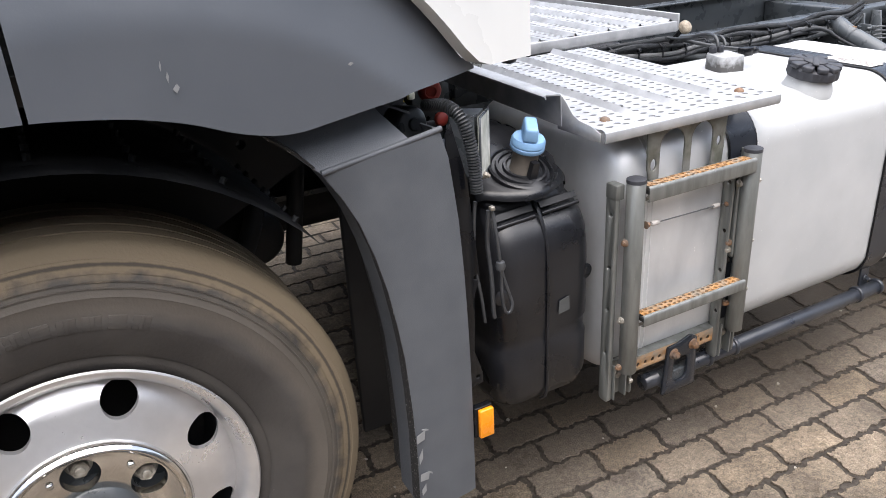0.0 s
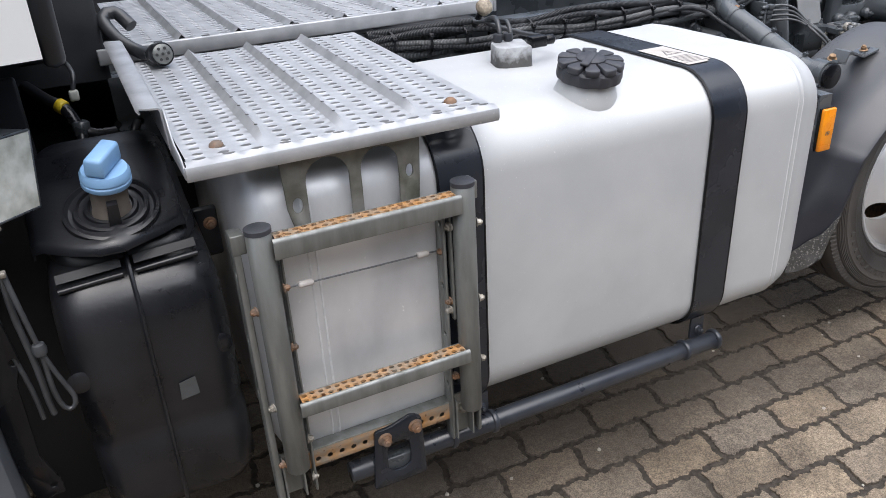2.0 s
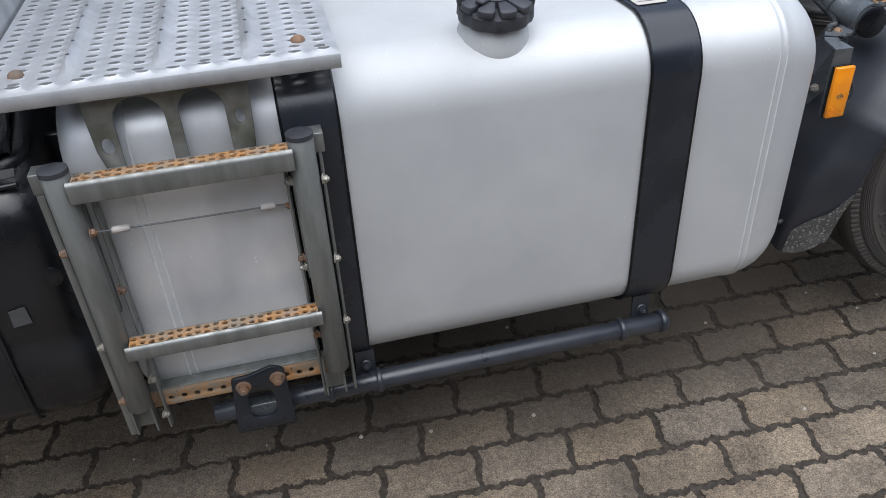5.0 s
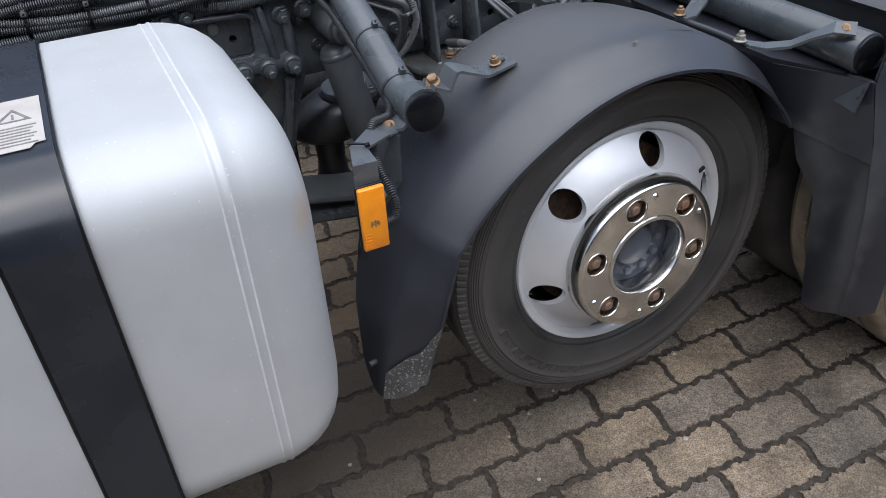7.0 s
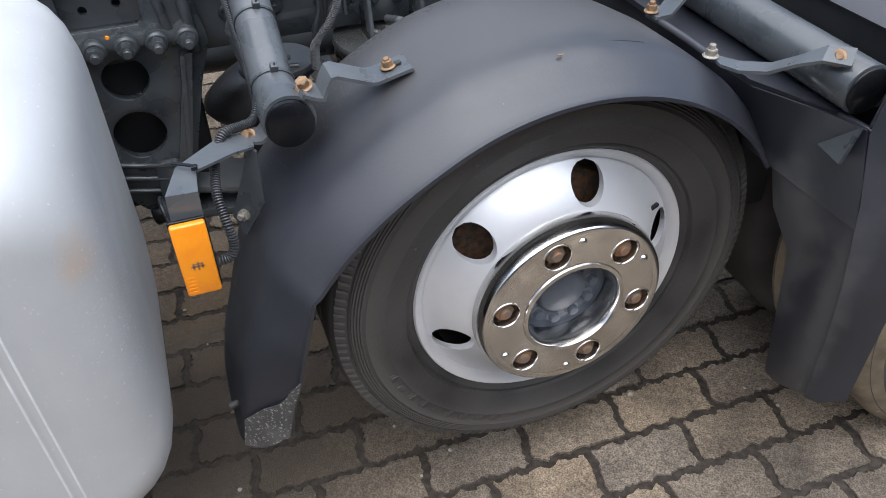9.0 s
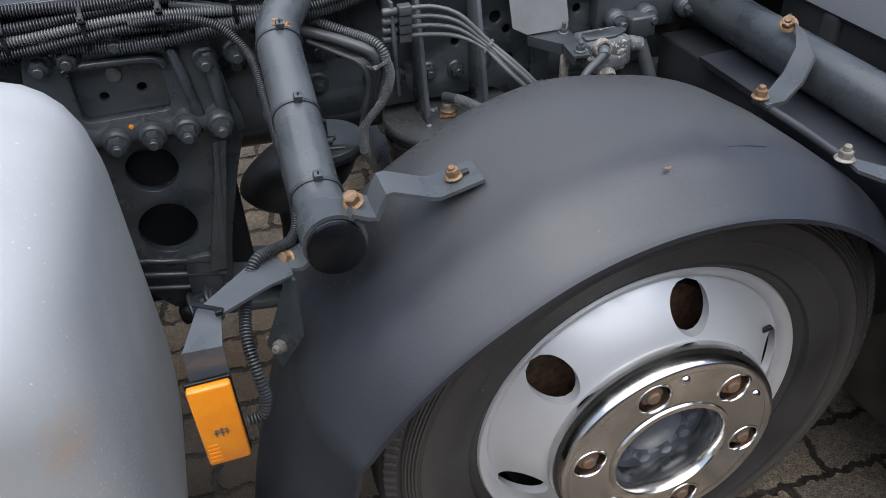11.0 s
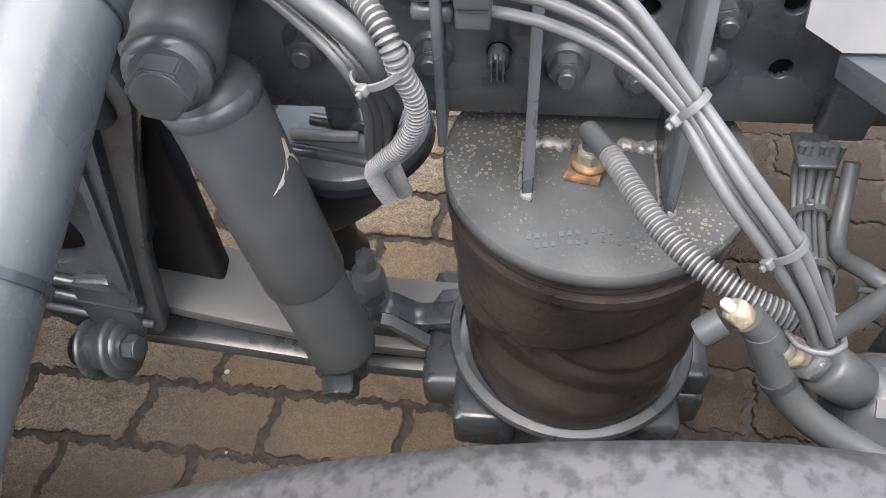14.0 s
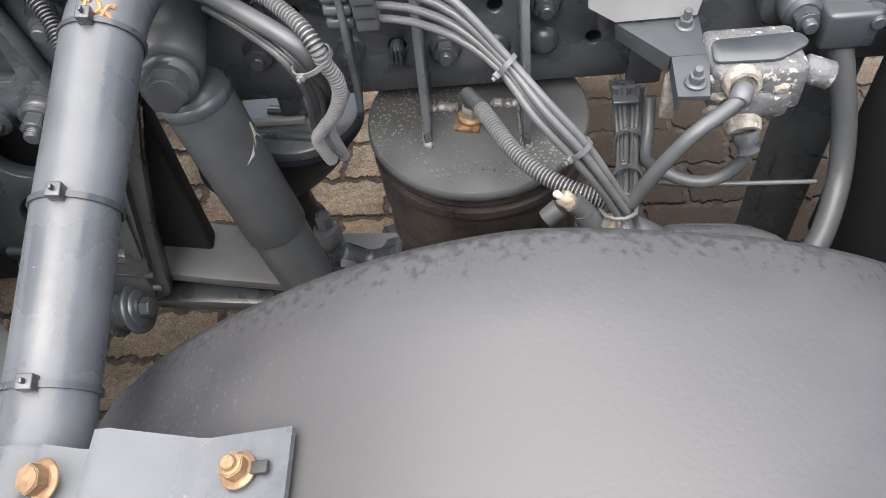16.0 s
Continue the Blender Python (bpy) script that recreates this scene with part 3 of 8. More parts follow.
def bolt(parent, at, axis, size=0.018, mat=None, stub=0.0, washer=True, name="bolt", spin=0.0, label=""):
    mat = mat or CHASSIS
    key = (size, stub, washer, mat.name)
    if key not in BOLTS:
        bm = bolt_mesh(size, stub, washer)
        for f in bm.faces:
            f.smooth = True
        for e in bm.edges:
            if len(e.link_faces) == 2 and e.calc_face_angle(0) > 0.5:
                e.smooth = False
        me = bpy.data.meshes.new("bolt")
        bm.to_mesh(me)
        bm.free()
        me.materials.append(mat)
        BOLTS[key] = me
    ob = new(name, BOLTS[key])
    m = frame_for(axis).to_4x4()
    base = Vector(at) - (origin(parent) if parent else Vector())
    ob.matrix_basis = Matrix.Translation(base) @ m @ pose(0, 0, 0, 0, 0, spin)
    if parent:
        ob.parent = parent
    if label:
        ob["label"] = label
    return ob


def outline_plate(outline, holes, depth_axis, d0, d1, round_edge=0.002):
    """A plate cut from a flat outline with holes, lying across an axis ('x', 'y' or 'z') from d0 to d1."""
    def lift(p, d):
        return {"x": (d, p[0], p[1]), "y": (p[0], d, p[1]), "z": (p[0], p[1], d)}[depth_axis]
    bm = bmesh.new()
    edges = []
    for loop in (outline, *holes):
        vs = [bm.verts.new(lift(p, d0)) for p in loop]
        edges += [bm.edges.new((vs[i], vs[(i + 1) % len(vs)])) for i in range(len(vs))]
    bmesh.ops.triangle_fill(bm, use_beauty=True, edges=edges)
    got = bmesh.ops.extrude_face_region(bm, geom=bm.faces[:])
    delta = Vector(lift((0, 0), d1)) - Vector(lift((0, 0), d0))
    bmesh.ops.translate(bm, vec=delta, verts=[g for g in got["geom"] if isinstance(g, bmesh.types.BMVert)])
    bmesh.ops.recalc_face_normals(bm, faces=bm.faces)
    if round_edge:
        bevel(bm, round_edge, 1, 1.2)
    return bm


def ring(c, r, n=24, r2=None, turn=0.0):
    r2 = r if r2 is None else r2
    ca, sa = math.cos(radians(turn)), math.sin(radians(turn))
    return [(c[0] + r * math.cos(2 * math.pi * i / n) * ca - r2 * math.sin(2 * math.pi * i / n) * sa,
             c[1] + r * math.cos(2 * math.pi * i / n) * sa + r2 * math.sin(2 * math.pi * i / n) * ca) for i in range(n)]


def rounded(pts, r, k=4):
    """A closed outline with its corners rounded."""
    out = []
    n = len(pts)
    for i in range(n):
        p0, p1, p2 = Vector(pts[i - 1]), Vector(pts[i]), Vector(pts[(i + 1) % n])
        a, b = (p0 - p1), (p2 - p1)
        q = min(r, a.length * 0.45, b.length * 0.45)
        s, e = p1 + a.normalized() * q, p1 + b.normalized() * q
        for j in range(k + 1):
            t = j / k
            v = (1 - t) ** 2 * s + 2 * t * (1 - t) * p1 + t * t * e
            out.append((v.x, v.y))
    return out


def perforated(place, us, vs, hole_u, hole_v, thick, n=8, skip=None, shift=0.0, lip=0.0):
    """A sheet over the grid us x vs with one oval hole in each cell; place(u, v, d) gives the point at depth d."""
    verts, faces, index = [], [], {}

    def vert(p):
        key = tuple(round(c, 5) for c in p)
        if key not in index:
            index[key] = len(verts)
            verts.append(p)
        return index[key]
    for i in range(len(us) - 1):
        for j in range(len(vs) - 1):
            u0, u1, v0, v1 = us[i], us[i + 1], vs[j], vs[j + 1]
            uc, vc = (u0 + u1) / 2, (v0 + v1) / 2
            if skip and skip(i, j):
                faces.append(tuple(vert(place(*q, 0)) for q in ((u0, v0), (u1, v0), (u1, v1), (u0, v1))))
                continue
            edge = [(u1, vc), (u1, v1), (uc, v1), (u0, v1), (u0, vc), (u0, v0), (uc, v0), (u1, v0)]
            vc += shift * (v1 - v0) * (1 if i % 2 else -1)
            rim, brim = [], []
            for k in range(8):
                a = math.pi * k / 4
                rim.append((uc + hole_u * math.cos(a), vc + hole_v * math.sin(a)))
                brim.append((uc + hole_u * 1.3 * math.cos(a), vc + hole_v * 1.3 * math.sin(a)))
            for k in range(8):
                k2 = (k + 1) % 8
                a, b = vert(place(*edge[k], 0)), vert(place(*edge[k2], 0))
                c, d = vert(place(*rim[k2], -lip)), vert(place(*rim[k], -lip))
                if lip:
                    e, f = vert(place(*brim[k2], 0)), vert(place(*brim[k], 0))
                    faces.append((a, b, e, f))
                    faces.append((f, e, c, d))
                else:
                    faces.append((a, b, c, d))
                faces.append((d, c, vert(place(*rim[k2], thick)), vert(place(*rim[k], thick))))
    return make(verts, faces)


def loft(sections, cap=True):
    """Joins rings of equal count into a closed skin."""
    n = len(sections[0])
    verts = [v for s in sections for v in s]
    faces = [(j * n + i, j * n + (i + 1) % n, (j + 1) * n + (i + 1) % n, (j + 1) * n + i) for j in range(len(sections) - 1) for i in range(n)]
    if cap:
        faces += [tuple(range(n - 1, -1, -1)), tuple(range((len(sections) - 1) * n, len(sections) * n))]
    return make(verts, faces)


def sheet(grid, thick=0.0):
    """A skin over a grid of points, given a thickness."""
    rows, cols = len(grid), len(grid[0])
    bm = make([p for r in grid for p in r], [(j * cols + i, j * cols + i + 1, (j + 1) * cols + i + 1, (j + 1) * cols + i) for j in range(rows - 1) for i in range(cols - 1)])
    bmesh.ops.recalc_face_normals(bm, faces=bm.faces)
    if thick:
        bmesh.ops.solidify(bm, geom=bm.faces[:], thickness=thick)
    return bm


def curve_at(points, x):
    """Straight lines between (x, y) pairs."""
    return float(np.interp(x, [p[0] for p in points], [p[1] for p in points]))


# ---- ground ----
ground = part("ground", make([(-300, -300, -0.0045), (300, -300, -0.0045), (300, 300, -0.0045), (-300, 300, -0.0045)], [(0, 1, 2, 3)]), SOIL)
tagged(ground, "dark damp sand under and between the paving stones", "ground", kind="structure")
# Unseen walls, added to block low sky and darken reflections.
for name, y0, y1, h, m, words in (("wall_far_side", 5.2, 5.4, 2.3, UNDER, "unseen dark wall added behind the truck to block low sky"), ("wall_near_side", -4.4, -4.2, 4.2, WALL, "unseen grey wall added behind the camera to block low sky")):
    w = part(name, box((-14, y0, -0.1), (16, y1, h), 0.02), m)
    tagged(w, words, "wall", kind="structure")

# ---- cab ----
cab = thing("truck_cab", (-0.1, 1.3, 1.2), "white truck cab with dark grey lower side panels", "truck cab")
LOW = [(-1.6, 1.25), (-0.6, 1.22), (-0.3, 1.275), (-0.058, 1.293), (0.042, 1.283), (0.134, 1.268), (0.225, 1.235), (0.285, 1.203), (0.5, 1.222), (0.735, 1.224)]
TOP = [(-1.6, 1.78), (0.0, 1.74), (0.2, 1.66), (0.36, 1.555), (0.46, 1.475), (0.567, 1.378), (0.616, 1.335), (0.698, 1.250), (0.735, 1.230)]
CREASE = [(-1.6, 1.38), (-0.018, 1.396), (0.071, 1.403), (0.163, 1.397), (0.271, 1.376), (0.36, 1.343), (0.475, 1.275), (0.56, 1.21), (0.8, 1.0)]


def curve_soft(points, x):
    return sum(curve_at(points, x + 0.02 * k) for k in range(-3, 4)) / 7 if x < 0.66 else curve_at(points, x)


def cab_y(x, z):
    base = 1.112 + 0.145 * max(0.0, (x - 0.22) / 0.51) ** 1.5
    d = z - curve_soft(CREASE, x)
    return base + (0.085 * -d if d < 0 else 0.17 * d)


def cab_panel(x0, x1, steps):
    grid = []
    for j in range(25):
        row = []
        for i in range(steps + 1):
            x = x0 + (x1 - x0) * i / steps
            z = curve_soft(LOW, x) + (curve_at(TOP, x) - curve_soft(LOW, x)) * j / 24
            row.append((x, cab_y(x, z), z))
        grid.append(row)
    return sheet(grid, 0.02)


part("rear_side_panel", cab_panel(-0.027, 0.735, 64), GREY_PAINT, cab, "dark grey scratched side panel")
part("front_side_panel", cab_panel(-1.4, -0.034, 40), GREY_PAINT, cab, "dark grey side panel")
for x, z, w, h, turn in ((0.162, 1.305, 0.010, 0.013, 10), (0.153, 1.322, 0.004, 0.016, 30), (0.435, 1.297, 0.011, 0.006, 0), (0.146, 1.338, 0.003, 0.014, 30)):
    y = cab_y(x, z)
    part("paint_chip", slab([(x - w / 2, y - 0.0215, z), (x, y - 0.0215, z - h / 2), (x + w / 2, y - 0.0215, z + h * 0.1), (x + w * 0.2, y - 0.0215, z + h / 2)], -0.0012, 0), PALE_SHEET, cab, "pale paint chip")
grid = []
for j in range(17):
    row = []
    for i in range(61):
        x = -1.4 + 2.262 * i / 60
        lo = curve_at(TOP, x) + 0.006 if x < 0.735 else 1.236
        z = lo + (3.7 - lo) * j / 16
        y = 1.112 + 0.145 * max(0.0, (min(x, 0.75) - 0.22) / 0.51) ** 1.5 + max(0.0, x - 0.735) * 0.2 - 0.006 + 0.03 * min(0.9, z - lo)
        row.append((x, y, z))
    grid.append(row)
part("side_wall", sheet(grid, 0.03), WHITE_PAINT, cab, "white painted side wall")
part("rear_wall", box((0.842, 1.31, 1.252), (0.862, 3.55, 3.7), 0.004), WHITE_PAINT, cab, "white painted rear wall")
part("rear_skirt", box((0.864, 1.335, 1.205), (0.897, 3.30, 1.78), 0.014, None, 3), RESERVOIR, cab, "black rear skirt")
part("floor", box((-1.4, 1.30, 1.27), (0.842, 3.55, 1.32), 0.004), UNDER, cab, "dark underside")
part("far_wall", box((-1.4, 3.52, 1.0), (0.862, 3.55, 3.7), 0.004), WHITE_PAINT, cab, "white painted far side wall")
part("front_wall", box((-1.42, 1.2, 0.4), (-1.40, 3.55, 3.7), 0.004), WHITE_PAINT, cab, "white painted front")
part("roof", box((-1.42, 1.2, 3.7), (0.862, 3.55, 3.73), 0.004), WHITE_PAINT, cab, "white painted roof")

# ---- front wheel ----
def wheel(name, at, tyre_r, bead_r, face_y, width, mud, label, well=0.057, rubber=None):
    rubber = rubber or TYRE
    axle = thing(name, (at[0], face_y, at[1] - tyre_r), label, "axle")
    c = (at[0], 0, at[1])
    depth = face_y + well
    w = part("wheel", lathe([(bead_r - 0.026, depth), (bead_r - 0.033, depth + 0.09), (bead_r - 0.04, depth + 0.2), (0.0, depth + 0.2)], c, (0, 1, 0), 64), UNDER, axle, label)
    y0, y1 = face_y, face_y + width
    b, t = bead_r, tyre_r
    s = t - b
    side = [(b - 0.004, y0 + 0.045), (b + 0.006, y0 + 0.03), (b + s * 0.12, y0 + 0.018), (b + s * 0.16, y0 + 0.019), (b + s * 0.18, y0 + 0.012), (b + s * 0.40, y0 + 0.001), (b + s * 0.44, y0 - 0.0015), (b + s * 0.46, y0), (b + s * 0.62, y0 + 0.003), (b + s * 0.64, y0 + 0.0015), (b + s * 0.66, y0 + 0.005), (b + s * 0.80, y0 + 0.011), (b + s * 0.815, y0 + 0.016), (b + s * 0.90, y0 + 0.019)]
    tyre = part("tyre", lathe([(r, y) for r, y in side] + [(b + s * 0.90, y1 - 0.02), (b + s * 0.5, y1), (b, y1 - 0.05)], c, (0, 1, 0), 96), rubber, w, "black worn tyre")
    rib = bmesh.new()
    for q in ((0.685, 0.715, 0.745, 0.775) if well < 0.06 else (0.70, 0.745)):
        yq = float(np.interp(b + s * q, [r for r, _ in side], [y for _, y in side]))
        add(rib, lathe([(b + s * q - 0.0024, yq + 0.001), (b + s * q - 0.0012, yq - 0.0022), (b + s * q + 0.0012, yq - 0.0022), (b + s * q + 0.0024, yq + 0.002)], c, (0, 1, 0), 96))
    part("sidewall_ribs", rib, rubber, w, "raised sidewall ribs")
    if well < 0.06:
        teeth, count = [], 150 * 4
        for q in range(count):
            a = 2 * math.pi * q / count
            dy = 0.0 if q % 4 < 3 else 0.003
            teeth.append([(c[0] + r * math.cos(a), y + dy * k, c[2] + r * math.sin(a)) for r, y, k in ((b + s * 0.825, y0 + 0.018, 0), (b + s * 0.84, y0 + 0.0125, 1), (b + s * 0.945, y0 + 0.0195, 1), (b + s * 0.965, y0 + 0.027, 0.3))])
        part("shoulder", loft(teeth + teeth[:1], cap=False), rubber, w, "notched tread shoulder", 0.3)
    tread = [(b + s * (0.895 if well < 0.06 else 0.80), y0 + (0.0185 if well < 0.06 else 0.0095)), (b + s * 0.965, y0 + 0.026), (b + s * 0.99, y0 + 0.036)]
    k = 5
    for i in range(k):
        a = y0 + 0.04 + (width - 0.08) * i / k
        e = y0 + 0.04 + (width - 0.08) * (i + 1) / k
        tread += [(t, a + 0.004), (t, e - 0.004), (t - 0.010, e - 0.003), (t - 0.010, e + 0.003)]
    tread += [(b + s * 0.99, y1 - 0.036), (b + s * 0.9, y1 - 0.02)]
    part("tread", lathe(tread, c, (0, 1, 0), 96), mud, w, "grooved tread")
    part("axle_stub", rod((at[0], y1 - 0.02, at[1]), (at[0], y1 + 0.03, at[1]), 0.06, 24), UNDER, axle)
    return w, c, w


def polar_disc(c, radii, count, first, hole_r, hole_at, y_of, wall=0.012):
    """A dished disc with a ring of round hand holes."""
    bm = bmesh.new()
    verts, faces = [], []
    seg = 6
    r_in, r_out = radii
    def pt(r, a, d=0.0):
        return (c[0] + r * math.cos(a), y_of(r) + d, c[2] + r * math.sin(a))
    half = math.pi / count
    for k in range(count):
        ac = radians(first) + 2 * math.pi * k / count
        border = []
        for i in range(seg * 2):
            border.append((r_out, ac - half + 2 * half * i / (seg * 2)))
        for i in range(seg):
            border.append((r_out + (r_in - r_out) * i / seg, ac + half))
        for i in range(seg * 2):
            border.append((r_in, ac + half - 2 * half * i / (seg * 2)))
        for i in range(seg):
            border.append((r_in + (r_out - r_in) * i / seg, ac - half))
        base = len(verts)
        m = len(border)
        rows = 5
        for j in range(rows + 2):
            for r, a in border:
                th = math.atan2((r - hole_at), (a - ac) * hole_at)
                hr, ha = hole_at + hole_r * math.sin(th), ac + hole_r * math.cos(th) / hole_at
                f = min(1.0, j / rows)
                lip = 0.0
                if j == rows + 1:
                    lip = wall
                verts.append(pt(r + (hr - r) * f, a + (ha - a) * f, lip))
        for j in range(rows + 1):
            for i in range(m):
                i2 = (i + 1) % m
                faces.append((base + j * m + i, base + j * m + i2, base + (j + 1) * m + i2, base + (j + 1) * m + i))
    bm = make(verts, faces)
    bmesh.ops.remove_doubles(bm, verts=bm.verts, dist=1e-5)
    return bm


FW = (-0.09, 0.525)
FRONT_TYRE = material("front_tyre_rubber", (0.029, 0.0265, 0.025), (0.054, 0.049, 0.044), 9, 0.62, 0.8, bump=0.25, bump_scale=140, speck=(0.15, 0.135, 0.115), speck_scale=40, speck_amount=-0.03)
dirt_or_shading(FRONT_TYRE, band(FW, 0.474, 0.60), (0.175, 0.137, 0.088), 0.85, 26.0, (1.28, 1.62), 0.9)
dirt_or_shading(FRONT_TYRE, band(FW, 0.40, 0.475), (0.115, 0.098, 0.078), 0.5, 14.0, (0.9, 1.6), 0.85)
dirt_or_shading(FRONT_TYRE, band(FW, 0.492, 0.500), (0.03, 0.026, 0.022), 0.8, 60.0, (0.9, 1.6), 0.85)
front_wheel, fc, f_tyre = wheel("front_axle", FW, 0.53, 0.288, 1.255, 0.30, FRONT_TYRE, "worn front wheel with muddy tyre and polished rim", 0.06, FRONT_TYRE)
part("rim", lathe([(0.300, 1.272), (0.303, 1.268), (0.300, 1.264), (0.290, 1.266), (0.278, 1.276), (0.270, 1.300), (0.262, 1.312)], fc, (0, 1, 0), 96), ALLOY, front_wheel, "polished alloy rim flange")
part("disc", polar_disc(fc, (0.165, 0.267), 8, 23.5, 0.0325, 0.2315, lambda r: 1.262 + (r - 0.165) * 0.36 + 0.4 * max(0, r - 0.235)), ALLOY, front_wheel, "polished disc with round hand holes")
part("cover_rim", lathe([(0.166, 1.265), (0.169, 1.252), (0.165, 1.244), (0.159, 1.240), (0.153, 1.242), (0.149, 1.248)], fc, (0, 1, 0), 72), CHROME, front_wheel, "chrome cover edge")
part("nut_cover", polar_disc(fc, (0.080, 0.150), 6, 33, 0.0325, 0.116, lambda r: 1.246 - 0.005 * math.sin((r - 0.080) / 0.070 * math.pi), 0.02), CHROME, front_wheel, "worn chrome nut cover")
part("hub", lathe([(0.157, 1.285), (0.085, 1.285), (0.080, 1.246), (0.076, 1.24), (0.07, 1.225), (0.0, 1.22)], fc, (0, 1, 0), 48), CHASSIS, front_wheel, "grey hub")
for k in range(6):
    a = radians(33 + 60 * k)
    bolt(front_wheel, (fc[0] + 0.116 * math.cos(a), 1.284, fc[2] + 0.116 * math.sin(a)), (0, -1, 0), 0.030, PALE_ZINC, 0.006, name="wheel_nut", spin=k * 7)
    a += radians(22)
    part("stud", lathe([(0.007, 0), (0.006, 0.004), (0.003, 0.006), (0, 0.0065)], (fc[0] + 0.132 * math.cos(a), 1.241, fc[2] + 0.132 * math.sin(a)), (0, -1, 0), 12), CHROME, front_wheel)
for k in range(8):
    a, rm = radians(68.0 + 5.6 * k), 0.398
    mark = box((-0.015, -0.0016, -0.013), (0.015, 0.004, 0.013), 0.001)
    if k % 3 != 1:
        add(mark, box((-0.004, -0.003, -0.013), (0.004, 0.001, 0.013), 0.0008))
    bmesh.ops.transform(mark, matrix=Matrix.Translation((FW[0] + rm * math.cos(a), 1.2555, FW[1] + rm * math.sin(a))) @ Matrix.Rotation(math.pi / 2 - a, 4, "Y"), verts=mark.verts)
    part("raised_mark", mark, FRONT_TYRE, f_tyre)

# ---- arch and underbody of the cab ----
arch = thing("wheel_arch_liner", (-0.09, 1.5, 1.1), "black plastic liner over the front wheel", "wheel arch")
def on_arch(u, v, d):
    r = 0.615 + d
    return (-0.09 + r * math.cos(v) * 1.02, u, 0.53 + r * math.sin(v) * 1.08)
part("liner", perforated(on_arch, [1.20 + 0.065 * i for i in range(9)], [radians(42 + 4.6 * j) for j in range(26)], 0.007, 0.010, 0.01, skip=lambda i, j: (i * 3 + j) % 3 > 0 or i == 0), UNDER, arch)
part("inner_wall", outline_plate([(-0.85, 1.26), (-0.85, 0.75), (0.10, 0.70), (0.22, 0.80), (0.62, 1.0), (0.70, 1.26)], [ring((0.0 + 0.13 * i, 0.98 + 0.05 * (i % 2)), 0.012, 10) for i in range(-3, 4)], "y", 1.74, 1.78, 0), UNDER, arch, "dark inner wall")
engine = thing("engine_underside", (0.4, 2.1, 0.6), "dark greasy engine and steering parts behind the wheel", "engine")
# Three unseen blocks, added to keep far-side sky light off the ground.
part("driveshaft", rod((1.2, 2.38, 0.80), (3.9, 2.38, 0.62), 0.05, 24), UNDER, engine, "unseen dark shaft added to block sky light")
part("air_tank", rod((1.3, 2.22, 0.62), (2.2, 2.22, 0.62), 0.13, 32, 0.03), UNDER, engine, "unseen dark drum added to block sky light")
part("silencer", box((0.95, 2.55, 0.42), (2.3, 3.0, 0.95), 0.06), UNDER, engine, "unseen dark box added to block sky light")
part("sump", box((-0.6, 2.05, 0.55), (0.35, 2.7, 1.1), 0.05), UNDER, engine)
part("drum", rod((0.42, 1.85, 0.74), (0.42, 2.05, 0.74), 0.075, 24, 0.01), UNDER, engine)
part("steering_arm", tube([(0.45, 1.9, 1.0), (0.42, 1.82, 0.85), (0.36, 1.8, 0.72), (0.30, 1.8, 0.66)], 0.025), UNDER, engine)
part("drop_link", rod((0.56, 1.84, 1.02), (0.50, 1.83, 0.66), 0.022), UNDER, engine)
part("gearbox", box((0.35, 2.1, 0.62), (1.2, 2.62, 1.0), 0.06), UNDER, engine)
# Added dark sheet in place of dark clutter; hides the bright ground.
part("side_shield", box((0.60, 1.70, 0.14), (0.80, 1.72, 1.13), 0.006), UNDER, engine, "dark sheet added to fill the gap behind the reservoir")
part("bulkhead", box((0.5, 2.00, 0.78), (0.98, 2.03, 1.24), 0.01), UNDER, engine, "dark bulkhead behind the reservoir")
part("clip", box((0.36, 1.38, 1.13), (0.39, 1.40, 1.15), 0.003), YELLOW, engine, "yellow clip")

# ---- rear part of the front mudguard ----
guard = thing("front_mudguard", (0.55, 1.25, 0.30), "scuffed grey grained plastic mudguard behind the front wheel", "mudguard")
INNER = [(0.296, 1.19), (0.345, 1.152), (0.384, 1.111), (0.418, 1.058), (0.446, 1.002), (0.470, 0.93), (0.489, 0.853), (0.503, 0.77), (0.513, 0.694), (0.520, 0.58), (0.524, 0.466), (0.522, 0.30)]
OUTER = [(0.520, 1.21), (0.57, 1.18), (0.619, 1.148), (0.636, 1.09), (0.645, 1.02), (0.652, 0.96), (0.659, 0.85), (0.662, 0.77), (0.664, 0.695), (0.666, 0.58), (0.666, 0.466), (0.665, 0.30)]
grid = []
for (xi, zi), (xo, zo) in zip(INNER[2:], OUTER[2:]):
    row = [(xi + 0.008, 1.30, zi - 0.004), (xi + 0.004, 1.20, zi - 0.002), (xi, 1.186, zi)]
    for k in range(1, 8):
        f = k / 8
        row.append((xi + (xo - xi) * f, 1.182 - 0.006 * math.sin(f * math.pi), zi + (zo - zi) * f))
    row += [(xo - 0.004, 1.184, zo), (xo, 1.192, zo - 0.001), (xo, 1.26, zo - 0.004)]
    grid.append(row)
part("face", sheet(grid, 0.004), GREY_PLASTIC, guard, "grey grained face with scuffs")
part("top", sheet([[(0.292, 1.235, 1.205), (0.42, 1.26, 1.216), (0.512, 1.29, 1.216)], [(0.34, 1.205, 1.155), (0.44, 1.225, 1.17), (0.532, 1.255, 1.178)], [(0.384, 1.186, 1.111), (0.47, 1.186, 1.1255), (0.556, 1.188, 1.1395)]], 0.004), GREY_PLASTIC, guard, "grey sloping upper part")
